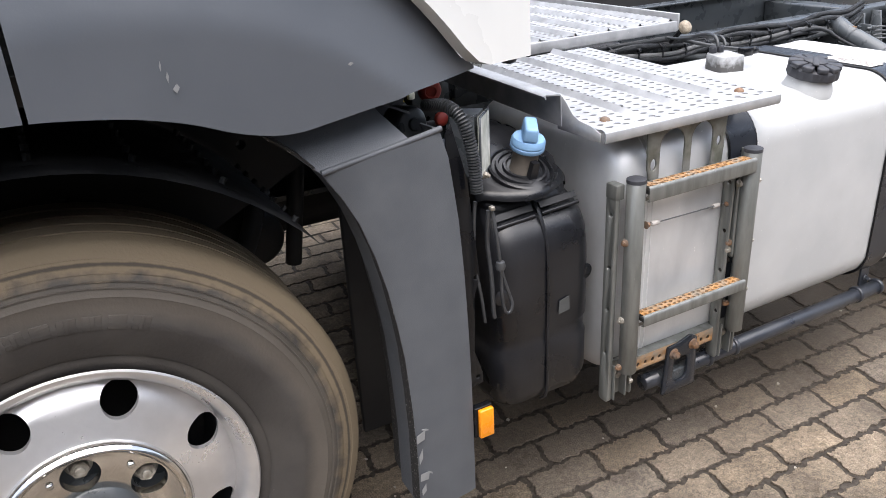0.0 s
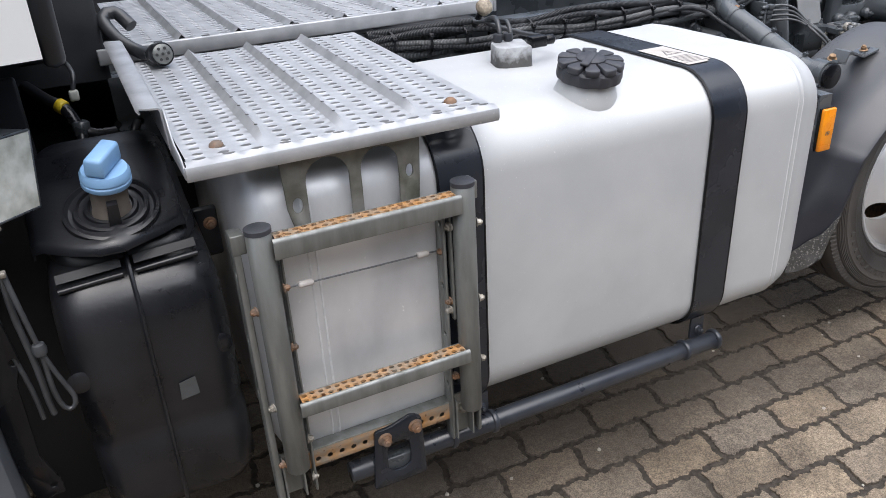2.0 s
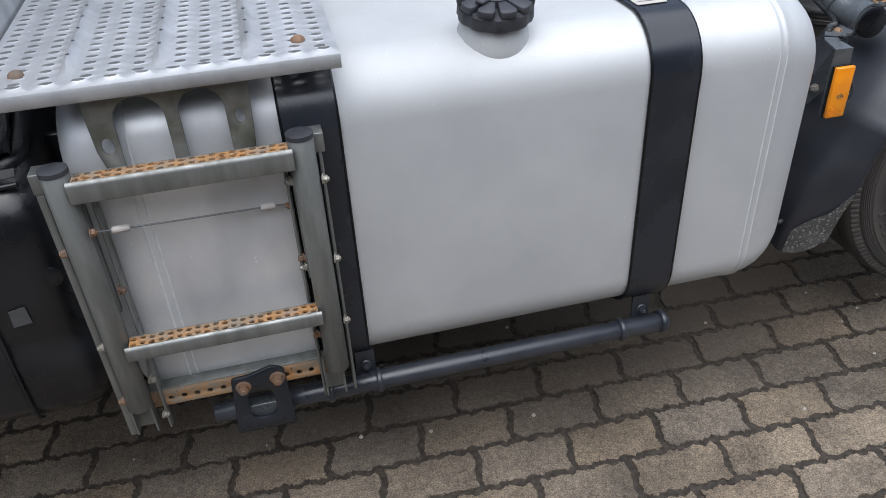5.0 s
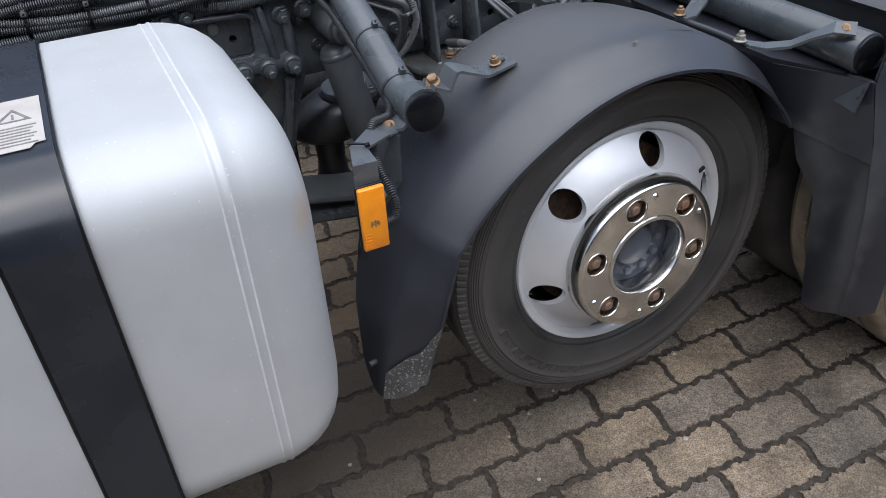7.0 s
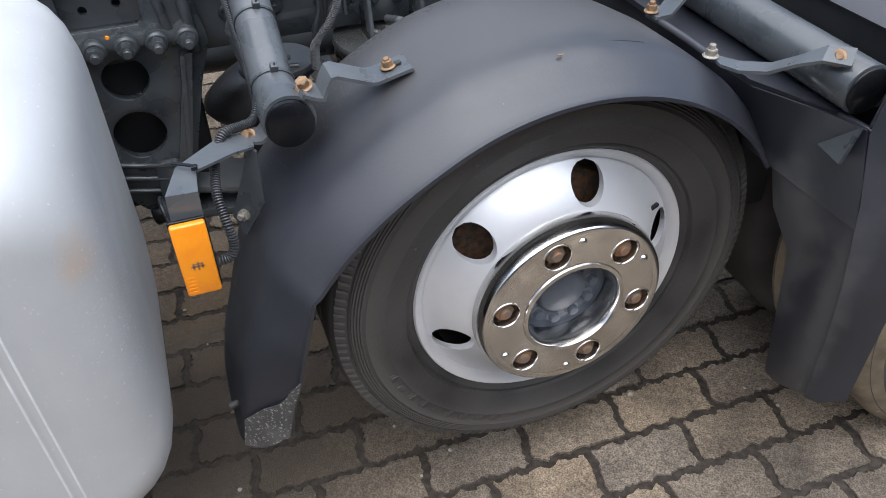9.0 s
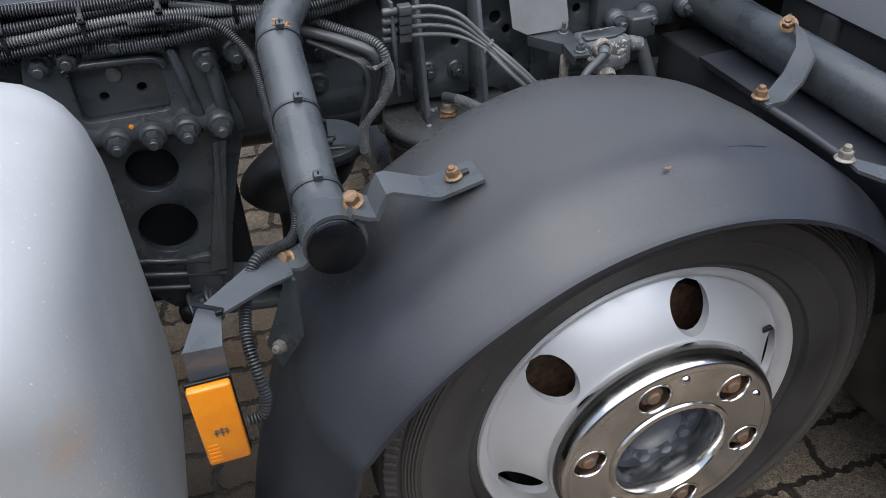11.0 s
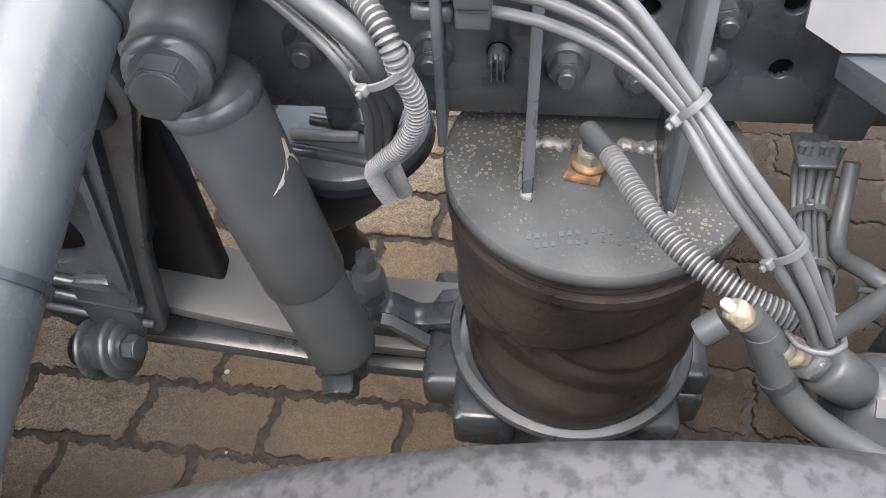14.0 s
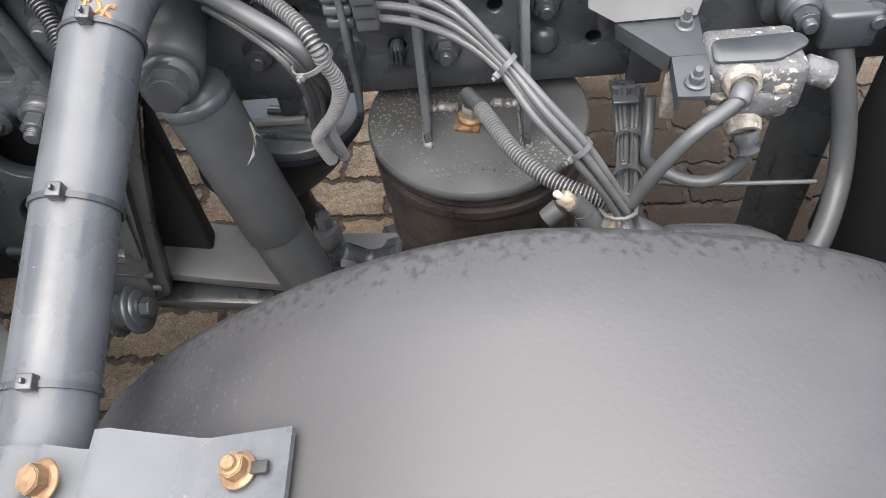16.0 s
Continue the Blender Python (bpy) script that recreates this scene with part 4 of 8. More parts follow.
part("top_bead", tube([(0.384, 1.1825, 1.1125), (0.47, 1.181, 1.126), (0.556, 1.181, 1.1395), (0.619, 1.184, 1.149)], 0.0055, 10), GREY_PLASTIC, guard, "rounded upper edge")
part("top_edge", sheet([[(0.512, 1.30, 1.20), (0.62, 1.33, 1.15)], [(0.52, 1.296, 1.196), (0.62, 1.31, 1.15)]], 0.004), GREY_PLASTIC, guard)
grid = []
for (xi, zi) in INNER:
    grid.append([(xi + 0.004 + 0.02 * k / 6, 1.19 + 0.028 * k, zi + 0.002 * k) for k in range(7)])
part("splash_liner", sheet(grid, 0.004), SPECKLED_RUBBER, guard, "black spattered splash liner")
for x, z, w, h, a in ((0.531, 0.50, 0.022, 0.035, 30), (0.534, 0.395, 0.026, 0.03, 40), (0.528, 0.45, 0.010, 0.04, 10), (0.542, 0.515, 0.02, 0.006, 20), (0.53, 0.36, 0.012, 0.03, 15), (0.548, 0.40, 0.02, 0.005, 45)):
    m = pose(x, 1.1795, z, 0, a, 0)
    part("scuff", slab([m @ Vector((-w / 2, 0, 0)), m @ Vector((-w * 0.1, 0, -h / 2)), m @ Vector((w / 2, 0, -h * 0.1)), m @ Vector((w * 0.1, 0, h / 2))], 0.001, 0), PALE_SHEET, guard, "pale scuff mark")
part("edge_flange", outline_plate([(0.655, 1.12), (0.668, 1.14), (0.70, 1.02), (0.712, 0.90), (0.722, 0.80), (0.708, 0.76), (0.703, 0.62), (0.722, 0.56), (0.722, 0.535), (0.68, 0.53), (0.668, 0.60)], [ring((0.712, 0.80), 0.006, 12), ring((0.708, 0.555), 0.005, 12)], "y", 1.235, 1.24, 0.001), BLACK_PLASTIC, guard, "black mounting flange")
front_lamp = thing("side_marker_lamp", (0.69, 1.18, 0.44), "small orange side marker reflector under the mudguard edge", "marker lamp")
part("lens", box((0.672, 1.170, 0.440), (0.708, 1.182, 0.512), 0.003), ORANGE, front_lamp, "orange lens")
part("base", box((0.665, 1.182, 0.438), (0.71, 1.20, 0.514), 0.002), BLACK_PLASTIC, front_lamp, "black base")

# ---- reservoir with the blue cap ----
def rounded_ring(x0, x1, y0, y1, z, r, k=6, inset=0.0):
    x0, x1, y0, y1 = x0 + inset, x1 - inset, y0 + inset, y1 - inset
    out = []
    for cx, cy, a0 in ((x1 - r, y1 - r, 0), (x0 + r, y1 - r, 90), (x0 + r, y0 + r, 180), (x1 - r, y0 + r, 270)):
        for i in range(k + 1):
            a = radians(a0 + 90 * i / k)
            out.append(Vector((cx + r * math.cos(a), cy + r * math.sin(a), z)))
    return out


res = thing("fluid_reservoir", (0.9, 1.4, 0.42), "black moulded plastic fluid reservoir with a blue screw cap", "reservoir")
secs = []
for z, inset, r, lean in ((0.398, 0.06, 0.03, 0.0), (0.402, 0.035, 0.04, 0.0), (0.418, 0.014, 0.05, 0.0), (0.45, 0.0, 0.055, 0.0), (0.56, 0.0, 0.055, 0.0), (0.57, 0.004, 0.055, 0.0), (0.60, 0.004, 0.055, 0.0), (0.61, 0.0, 0.055, 0.0), (0.70, 0.0, 0.055, 0.0), (0.78, 0.0, 0.055, 0.002),
                          (0.83, 0.002, 0.055, 0.006), (0.862, 0.006, 0.055, 0.016), (0.885, 0.012, 0.055, 0.03), (0.897, 0.018, 0.055, 0.048), (0.901, 0.020, 0.05, 0.055), (0.912, 0.016, 0.05, 0.062), (0.928, 0.018, 0.05, 0.075), (0.94, 0.03, 0.045, 0.09), (0.944, 0.05, 0.04, 0.10)):
    pts = rounded_ring(0.776, 1.046, 1.246, 1.66, z, r, 6, inset)
    secs.append([Vector((p.x, p.y + lean * max(0.0, (1.66 - p.y) / 0.41), p.z + (0.22 * (p.y - 1.30) if z > 0.84 else 0.0) * min(1.0, (z - 0.84) / 0.06))) for p in pts])
part("body", loft(secs), RESERVOIR, res, "glossy black moulded body")
part("seam", tube([(0.907, 1.312, 0.905), (0.907, 1.286, 0.893), (0.907, 1.254, 0.83), (0.906, 1.243, 0.75), (0.905, 1.243, 0.60), (0.904, 1.244, 0.44), (0.904, 1.27, 0.40)], 0.004, 6), RESERVOIR, res)
for x0, x1, z0, z1 in ((0.797, 0.896, 0.876, 0.882), (0.916, 1.016, 0.883, 0.889)):
    # Raised dark slab stands in for the shade of a recessed slot.
    part("grip_slot", slab([(x0, 1.2895, z0 + 0.008), (x1, 1.2895, z1 + 0.008), (x1, 1.3000, z1 + 0.019), (x0, 1.3000, z0 + 0.019)], 0.003, 0.001), UNDER, res, "dark slab for the shade in a moulded slot")
    part("grip_lip", tube([(x0, 1.2835, z0 - 0.002), ((x0 + x1) / 2, 1.2835, (z0 + z1) / 2 - 0.002), (x1, 1.2835, z1 - 0.002)], 0.0050, 10), RESERVOIR, res, "moulded lip")
NECK, TIP = Vector((0.904, 1.345, 0.952)), Vector((0.909, 1.318, 1.060))
AX = (TIP - NECK).normalized()
tray = []
for y, z in ((1.254, 0.918), (1.255, 0.930), (1.264, 0.938), (1.29, 0.950), (1.37, 0.979), (1.44, 1.000), (1.55, 1.015)):
    tray.append([(x, y + 0.6 * abs(x - 0.895) * (y < 1.3), z + dz + (0.004 * math.cos((x - 0.906) / 0.07 * math.pi) if 0.79 < x < 1.03 else 0) + 0.12 * abs(x - 0.895) * (y < 1.3)) for x, dz in ((0.774, -0.016), (0.776, -0.006), (0.79, 0.0), (0.83, 0.003), (0.87, 0.004), (0.906, 0.004), (0.945, 0.004), (0.975, 0.003), (1.0, 0.0), (1.010, -0.006), (1.012, -0.016))])
part("top_tray", sheet(tray, 0.005), RESERVOIR, res, "black sloping moulded tray")
part("collar", lathe([(0.076, -0.006), (0.075, 0.006), (0.070, 0.008), (0.066, 0.002), (0.060, 0.001), (0.058, 0.009), (0.053, 0.010), (0.050, 0.002), (0.044, 0.001), (0.041, 0.010), (0.036, 0.011), (0.030, 0.002)], NECK + Vector((0, 0.003, 0.016)), (0, -0.40, 1), 48), RESERVOIR, res, "black moulded rings round the neck")
part("filler_neck", lathe([(0.040, -0.004), (0.032, 0.014), (0.029, 0.03), (0.029, 0.072), (0.032, 0.075), (0.032, 0.084), (0.0, 0.084)], NECK, AX, 32), material("dull_neck_plastic", (0.10, 0.088, 0.075), (0.16, 0.14, 0.12), 30, 0.5, 0.65), res, "dusty brown-grey filler neck")
part("neck_rib", slab([NECK + Vector((-0.010, -0.030, 0.0)), NECK + Vector((0.010, -0.030, 0.0)), NECK + AX * 0.05 + Vector((0.008, -0.031, 0)), NECK + AX * 0.05 + Vector((-0.008, -0.031, 0))], 0.014, 0.002), RESERVOIR, res)
cap = part("cap", lathe([(0.0, 0.072), (0.0365, 0.072), (0.0385, 0.075), (0.0385, 0.081), (0.0365, 0.0825), (0.0365, 0.0845), (0.0385, 0.086), (0.0380, 0.094), (0.0345, 0.100), (0.0, 0.102)], NECK, AX, 40), BLUE, res, "pale blue screw cap")
gx = Vector((0.5, 0.87, 0)).cross(AX).normalized()
gm = Matrix((gx, AX.cross(gx), AX)).transposed().to_4x4()
grip = box((-0.0165, -0.034, 0.0), (0.0165, 0.034, 0.032), 0.006, None, 3)
for v in grip.verts:
    v.co.x *= 1.0 - 0.15 * (v.co.z / 0.034)
bmesh.ops.transform(grip, matrix=Matrix.Translation(NECK + AX * 0.101) @ gm, verts=grip.verts)
part("grip", grip, BLUE, cap)
part("rubbed_patch", slab([(0.935, 1.2435, 0.638), (0.967, 1.2435, 0.642), (0.965, 1.2435, 0.678), (0.937, 1.2435, 0.672)], 0.0012, 0), PLATE_DUSTY, res, "small pale patch")
part("side_lug", box((1.036, 1.44, 0.80), (1.080, 1.456, 0.90), 0.005), RESERVOIR, res, "black mounting lug")
bolt(res, (1.064, 1.440, 0.868), (0, -1, 0.1), 0.016, RUST_BOLT, 0.004)
for x in (0.79, 1.02):
    part("moulded_dent", lathe([(0.02, 0), (0.014, 0.003), (0.0, 0.004)], (x, 1.2555, 0.72), (0, -1, 0), 20), RESERVOIR, res)

# ---- parts between mudguard and reservoir ----
plate = thing("control_box", (0.765, 1.3, 1.02), "small box with a stained white cover beside the reservoir", "control box")
CB = [(0.728, 1.237, 1.018), (0.803, 1.323, 1.008), (0.816, 1.345, 1.122), (0.738, 1.252, 1.134)]
part("cover", slab(CB, 0.006, 0.002), STAINED, plate, "stained white cover")
part("housing", slab([Vector(p) + Vector((-0.004, 0.006, 0)) for p in CB], -0.05, 0.004), CHASSIS_LIGHT, plate, "grey sheet metal housing")
for a, b in zip(CB, CB[1:] + CB[:1]):
    part("cover_rim", rod(Vector(a) + Vector((0.003, -0.003, 0)), Vector(b) + Vector((0.003, -0.003, 0)), 0.0026, 8, 0.0005), CHASSIS, plate, "folded rim")
bolt(plate, (0.745, 1.245, 1.018), (0.6, -0.7, -0.2), 0.012, PALE_ZINC, 0.006)
hose1 = thing("corrugated_hose", (0.7, 1.25, 0.95), "black corrugated hose curving down behind the mudguard", "hose")
part("hose_run", tube([(0.6700, 1.3400, 1.1530), (0.6790, 1.2700, 1.1640), (0.6900, 1.2350, 1.1460), (0.6990, 1.2220, 1.1070), (0.7050, 1.2160, 1.0590), (0.7080, 1.2130, 0.9980)], 0.0115, 12, rib=0.0016, pitch=0.006), BLACK_HOSE, hose1)
part("clip", box((0.736, 1.206, 0.952), (0.746, 1.218, 0.961), 0.002), PALE_ZINC, hose1, "rusty metal clip")
cable = thing("looped_cable", (0.755, 1.21, 0.72), "grey cable knotted into a hanging loop", "cable")
part("loop", tube([(0.742, 1.215, 0.955), (0.748, 1.209, 0.90), (0.754, 1.208, 0.845), (0.757, 1.208, 0.82), (0.770, 1.206, 0.77), (0.782, 1.205, 0.73), (0.776, 1.205, 0.712), (0.764, 1.205, 0.716), (0.757, 1.205, 0.75), (0.757, 1.208, 0.815)], 0.004, 8), BLACK_HOSE, cable)
part("knot", lathe([(0, -0.012), (0.009, -0.009), (0.011, 0), (0.009, 0.009), (0, 0.012)], (0.756, 1.208, 0.826), (0, 0, 1), 14), BLACK_HOSE, cable)
part("drop_cable", tube([(0.738, 1.22, 0.95), (0.736, 1.225, 0.88), (0.742, 1.222, 0.80), (0.744, 1.22, 0.72), (0.746, 1.22, 0.70)], 0.005, 8), BLACK_HOSE, cable)
part("second_cable", tube([(0.715, 1.235, 0.97), (0.712, 1.24, 0.85), (0.725, 1.235, 0.74), (0.728, 1.23, 0.69)], 0.004, 8), BLACK_HOSE, cable)
knob = thing("red_filler_knob", (0.684, 1.346, 1.16), "dull red round knob on a pipe under the cab", "knob")
part("disc", lathe([(0, 0), (0.010, 0), (0.012, -0.004), (0.020, -0.002), (0.024, 0.004), (0.023, 0.012), (0.016, 0.018), (0, 0.018)], (0.684, 1.340, 1.179), (0.25, 1, 0.1), 28), RED, knob)
part("strap", slab([(0.700, 1.362, 1.205), (0.722, 1.362, 1.205), (0.730, 1.362, 1.07), (0.708, 1.362, 1.07)], 0.004, 0.001), CHASSIS, knob, "grey carrier strip")
part("plug", lathe([(0, 0.006), (0.010, 0.006), (0.014, 0.003), (0.0145, -0.006), (0, -0.006)], (0.712, 1.350, 1.116), (0.1, -1, 0.1), 20), RED, knob, "dull red plug")
can = thing("air_canister", (0.665, 1.40, 1.10), "dark round canister under the cab", "canister")
part("drum", lathe([(0, 0.012), (0.012, 0.012), (0.014, 0.006), (0.030, 0.005), (0.036, 0.0), (0.038, -0.008), (0.038, -0.06), (0, -0.06)], (0.663, 1.388, 1.106), (0.1, -1, 0.15), 32), CHASSIS, can)
pipes = thing("coolant_pipes", (0.85, 1.55, 0.98), "black pipes with a yellow clip behind the reservoir", "pipe")
part("pipe", tube([(0.80, 1.95, 1.06), (0.84, 1.885, 1.036), (0.8626, 1.8665, 1.0256), (0.876, 1.850, 1.005), (0.888, 1.840, 0.978), (0.915, 1.836, 0.962), (0.955, 1.85, 0.955)], 0.013, 14), RESERVOIR, pipes, "black pipe")
part("pipe", tube([(0.888, 1.838, 0.975), (0.885, 1.80, 0.945), (0.90, 1.76, 0.93), (0.96, 1.74, 0.94), (1.0, 1.78, 0.99)], 0.010, 12), RESERVOIR, pipes, "black pipe")
part("union", rod((0.890, 1.838, 0.995), (0.888, 1.836, 0.962), 0.019, 6, 0.003), CHASSIS, pipes, "dark hexagon union")
part("collar", rod((0.856, 1.872, 1.029), (0.868, 1.860, 1.021), 0.0155), YELLOW, pipes, "yellow clip ring")
part("connector", box((0.882, 1.842, 1.036), (0.902, 1.856, 1.060), 0.005), STAINED, pipes, "pale connector")
part("cable", tube([(0.892, 1.849, 1.06), (0.90, 1.86, 1.09), (0.88, 1.93, 1.11), (0.80, 1.98, 1.10)], 0.005, 8), BLACK_HOSE, pipes)

# ---- tanks ----
def tank_ring(x, inset=0.0, y0=1.242, y1=1.86, z0=0.382, z1=1.022, r=0.105, k=10):
    y0, y1, z0, z1 = y0 + inset, y1 - inset, z0 + inset, z1 - inset
    out = []
    for cy, cz, a0 in ((y1 - r, z1 - r, 0), (y0 + r, z1 - r, 90), (y0 + r, z0 + r, 180), (y1 - r, z0 + r, 270)):
        for i in range(k + 1):
            a = radians(a0 + 90 * i / k)
            out.append(Vector((x, cy + r * math.cos(a), cz + r * math.sin(a))))
    return out


def strap(parent, x0, x1, name="strap"):
    out, inn = 0.006, 0.001
    secs = [tank_ring(x0, -inn), tank_ring(x0, -out), tank_ring(x1, -out), tank_ring(x1, -inn)]
    s = part(name, loft(secs, cap=False), BLACK_PAINT, parent, "black painted steel strap")
    for x in (x0 - 0.001, x1 + 0.001):
        path = [p for p in tank_ring(x, -0.004)]
        part("rubber_edge", tube(path + path[:1], 0.0032, 6, straight=True), BLACK_PLASTIC, s, "black rubber edge")
    return s


alu = thing("aluminium_tank", (1.22, 1.55, 0.40), "bare aluminium tank with a welded seam behind the ladder", "tank")
secs = [tank_ring(x, i) for x, i in ((1.088, 0.09), (1.090, 0.06), (1.095, 0.035), (1.105, 0.016), (1.120, 0.005), (1.138, 0.0), (1.195, 0.0), (1.455, 0.0))]
alu_body = part("body", loft(secs), BARE_ALU, alu, "bare aluminium shell")
for x in (1.192, 1.206):
    part("weld_seam", tube([p for p in tank_ring(x, 0.0008)[10:34]], 0.0025, 8, straight=True), SEAM, alu_body, "bright weld seam")
tank = thing("fuel_tank", (2.0, 1.55, 0.40), "silver-white painted fuel tank with rounded edges and black straps", "fuel tank")
secs = [tank_ring(x, i) for x, i in ((1.456, 0.004), (1.458, 0.0), (2.357, 0.0), (2.359, -0.0012), (2.363, -0.0012), (2.365, 0.0), (2.371, 0.0), (2.373, -0.0012), (2.377, -0.0012), (2.379, 0.0), (2.40, 0.003), (2.425, 0.009), (2.447, 0.019), (2.465, 0.032), (2.480, 0.050), (2.490, 0.074), (2.494, 0.105))]
body = part("body", loft(secs, True), TANK_PAINT, tank, "silver-white painted shell")
for x in (2.3605, 2.3755):
    part("weld_seam", tube([p for p in tank_ring(x, 0.0008)[8:36]], 0.0026, 8, straight=True), SEAM, body, "bright weld seam")
strap(tank, 1.447, 1.538)
s2 = strap(tank, 2.103, 2.196)
sticker = part("sticker", slab([(2.112, 1.338, 1.0295), (2.170, 1.338, 1.0295), (2.176, 1.350, 1.0295), (2.188, 1.352, 1.0295), (2.188, 1.51, 1.0295), (2.112, 1.51, 1.0295)], 0.0008, 0), STICKER, s2, "torn white warning sticker")
tri_pts = [(2.130, 1.43), (2.176, 1.43), (2.153, 1.475)]
part("warning_triangle", outline_plate(tri_pts, [[(2.137, 1.434), (2.169, 1.434), (2.153, 1.466)]], "z", 1.0304, 1.0309, 0), FADED_INK, sticker, "black warning triangle")
part("exclamation", box((2.1515, 1.438, 1.0304), (2.1545, 1.455, 1.0309), 0), FADED_INK, sticker)
for i in range(7):
    w = 0.030 - 0.004 * ((i * 5) % 3)
    part("text_bar", box((2.150 - w, 1.352 + 0.0095 * i, 1.0304), (2.150 + w, 1.3555 + 0.0095 * i, 1.0308), 0), FADED_INK, sticker)
# filler
neck = part("filler_neck", lathe([(0.0665, -0.012), (0.0650, 0.004), (0.0625, 0.008), (0.0620, 0.013), (0.0600, 0.016), (0.0595, 0.020), (0.058, 0.022), (0.058, 0.055), (0.0, 0.055)], (1.836, 1.335, 1.013), (0, -0.16, 1), 64), TANK_PAINT, tank, "bare aluminium filler neck")
cap_axis = Vector((0, -0.16, 1)).normalized()
CAP = Matrix.Translation((1.838, 1.333, 1.012)) @ frame_for(cap_axis).to_4x4()
cbm = lathe([(0.056, 0.034), (0.0655, 0.036), (0.0670, 0.040), (0.0660, 0.058), (0.0620, 0.063), (0.0, 0.064)], (0, 0, 0), (0, 0, 1), 80)
for v in cbm.verts:
    r = math.hypot(v.co.x, v.co.y)
    if r > 0.064:
        k = 1.0 if math.cos(10 * math.atan2(v.co.y, v.co.x)) > -0.55 else 0.965
        v.co.x *= k
        v.co.y *= k
bmesh.ops.transform(cbm, matrix=CAP, verts=cbm.verts)
fcap = part("filler_cap", cbm, CAP_PLASTIC, tank, "black lobed filler cap", 0.5)
for k in range(10):
    lobe = outline_plate(rounded([(0.022, -0.005), (0.058, -0.0150), (0.0655, -0.0135), (0.0675, 0.0), (0.0655, 0.0135), (0.058, 0.0150), (0.022, 0.005)], 0.003, 2), [], "z", 0.061, 0.075, 0.0020)
    for v in lobe.verts:
        if v.co.z > 0.07:
            v.co.z -= 0.10 * max(0.0, v.co.x - 0.045)
    bmesh.ops.transform(lobe, matrix=CAP @ pose(0, 0, 0, 0, 0, 36 * k + 12), verts=lobe.verts)
    part("lobe", lobe, CAP_PLASTIC, fcap, "raised grip lobe")
hubcap = lathe([(0.030, 0.062), (0.030, 0.077), (0.027, 0.0795), (0.0, 0.080)], (0, 0, 0), (0, 0, 1), 40)
flap = box((-0.050, -0.0085, 0.074), (0.020, 0.0085, 0.0815), 0.003)
bmesh.ops.transform(hubcap, matrix=CAP, verts=hubcap.verts)
bmesh.ops.transform(flap, matrix=CAP @ pose(0, 0, 0, 0, 0, -8), verts=flap.verts)
part("cap_centre", hubcap, CAP_PLASTIC, fcap)
part("lock_flap", flap, CAP_PLASTIC, fcap, "black lock flap")
# level sender
sender = thing("level_sender", (1.82, 1.6, 1.02), "pale cast level sender with a black plug on the tank top", "sensor")
sender_ring = [(-0.041, -0.018), (-0.036, -0.032), (-0.020, -0.040), (0.036, -0.040), (0.042, -0.034), (0.042, 0.052), (0.036, 0.058), (-0.020, 0.058), (-0.036, 0.046), (-0.041, 0.030)]
sm = pose(1.824, 1.612, 0, 0, 0, -16)
part("housing", loft([[sm @ Vector((x * k, y * k, z)) for x, y in sender_ring] for z, k in ((1.0215, 1.02), (1.026, 1.0), (1.064, 0.98), (1.067, 0.95), (1.0675, 0.90))]), SENDER, sender, "pale cast housing with a dirty foot and darker sides")
for x, y in ((-0.022, 0.014), (0.004, 0.018)):
    p = sm @ Vector((x, y + 0.02, 1.067))
    part("connector", rod(p, p + Vector((0, 0, 0.020)), 0.011, 18, 0.002), CAP_PLASTIC, sender, "dark round connector")
part("plug", box((1.858, 1.575, 1.058), (1.902, 1.601, 1.084), 0.004), BLACK_PLASTIC, sender, "black plug")
part("plug_boot", rod((1.900, 1.588, 1.071), (1.925, 1.586, 1.071), 0.0115, 20, 0.003), BLACK_PLASTIC, sender)
part("cable", tube([(1.803, 1.625, 1.092), (1.806, 1.640, 1.115), (1.83, 1.70, 1.115), (1.86, 1.80, 1.09), (1.92, 1.90, 1.07)], 0.006), BLACK_HOSE, sender)
part("cable", tube([(1.924, 1.587, 1.070), (1.952, 1.64, 1.06), (1.93, 1.75, 1.06), (1.90, 1.85, 1.07), (1.95, 1.93, 1.06)], 0.006), BLACK_HOSE, sender)
part("cable", tube([(1.829, 1.621, 1.092), (1.832, 1.640, 1.113), (1.845, 1.71, 1.105), (1.85, 1.82, 1.085), (1.90, 1.93, 1.07)], 0.005), BLACK_HOSE, sender)
vent = thing("vent_knob", (1.879, 1.833, 1.10), "cream round breather knob over the cables", "breather")
part("head", lathe([(0, -0.012), (0.018, -0.012), (0.021, -0.008), (0.021, 0.006), (0.016, 0.012), (0, 0.014)], (1.879, 1.833, 1.117), (0.1, -0.8, 0.5), 28), CREAM, vent)
part("stem", rod((1.879, 1.845, 1.11), (1.885, 1.90, 1.06), 0.008), BLACK_PLASTIC, vent)

# ---- pipe under the tank ----
pipe = thing("underrun_pipe", (1.7, 1.25, 0.32), "grey painted round pipe along the bottom of the tank", "pipe")
part("pipe", rod((1.215, 1.247, 0.340), (2.208, 1.247, 0.336), 0.0215, 32), PIPE_PAINT, pipe)
for x in (1.45, 1.552, 2.098, 2.196):
    part("collar", rod((x - 0.006, 1.247, 0.338), (x + 0.006, 1.247, 0.338), 0.0265, 32), PIPE_PAINT, pipe, "grey pipe collar")
part("end_plug", rod((2.206, 1.247, 0.336), (2.212, 1.247, 0.336), 0.016, 24), PIPE_PAINT, pipe)
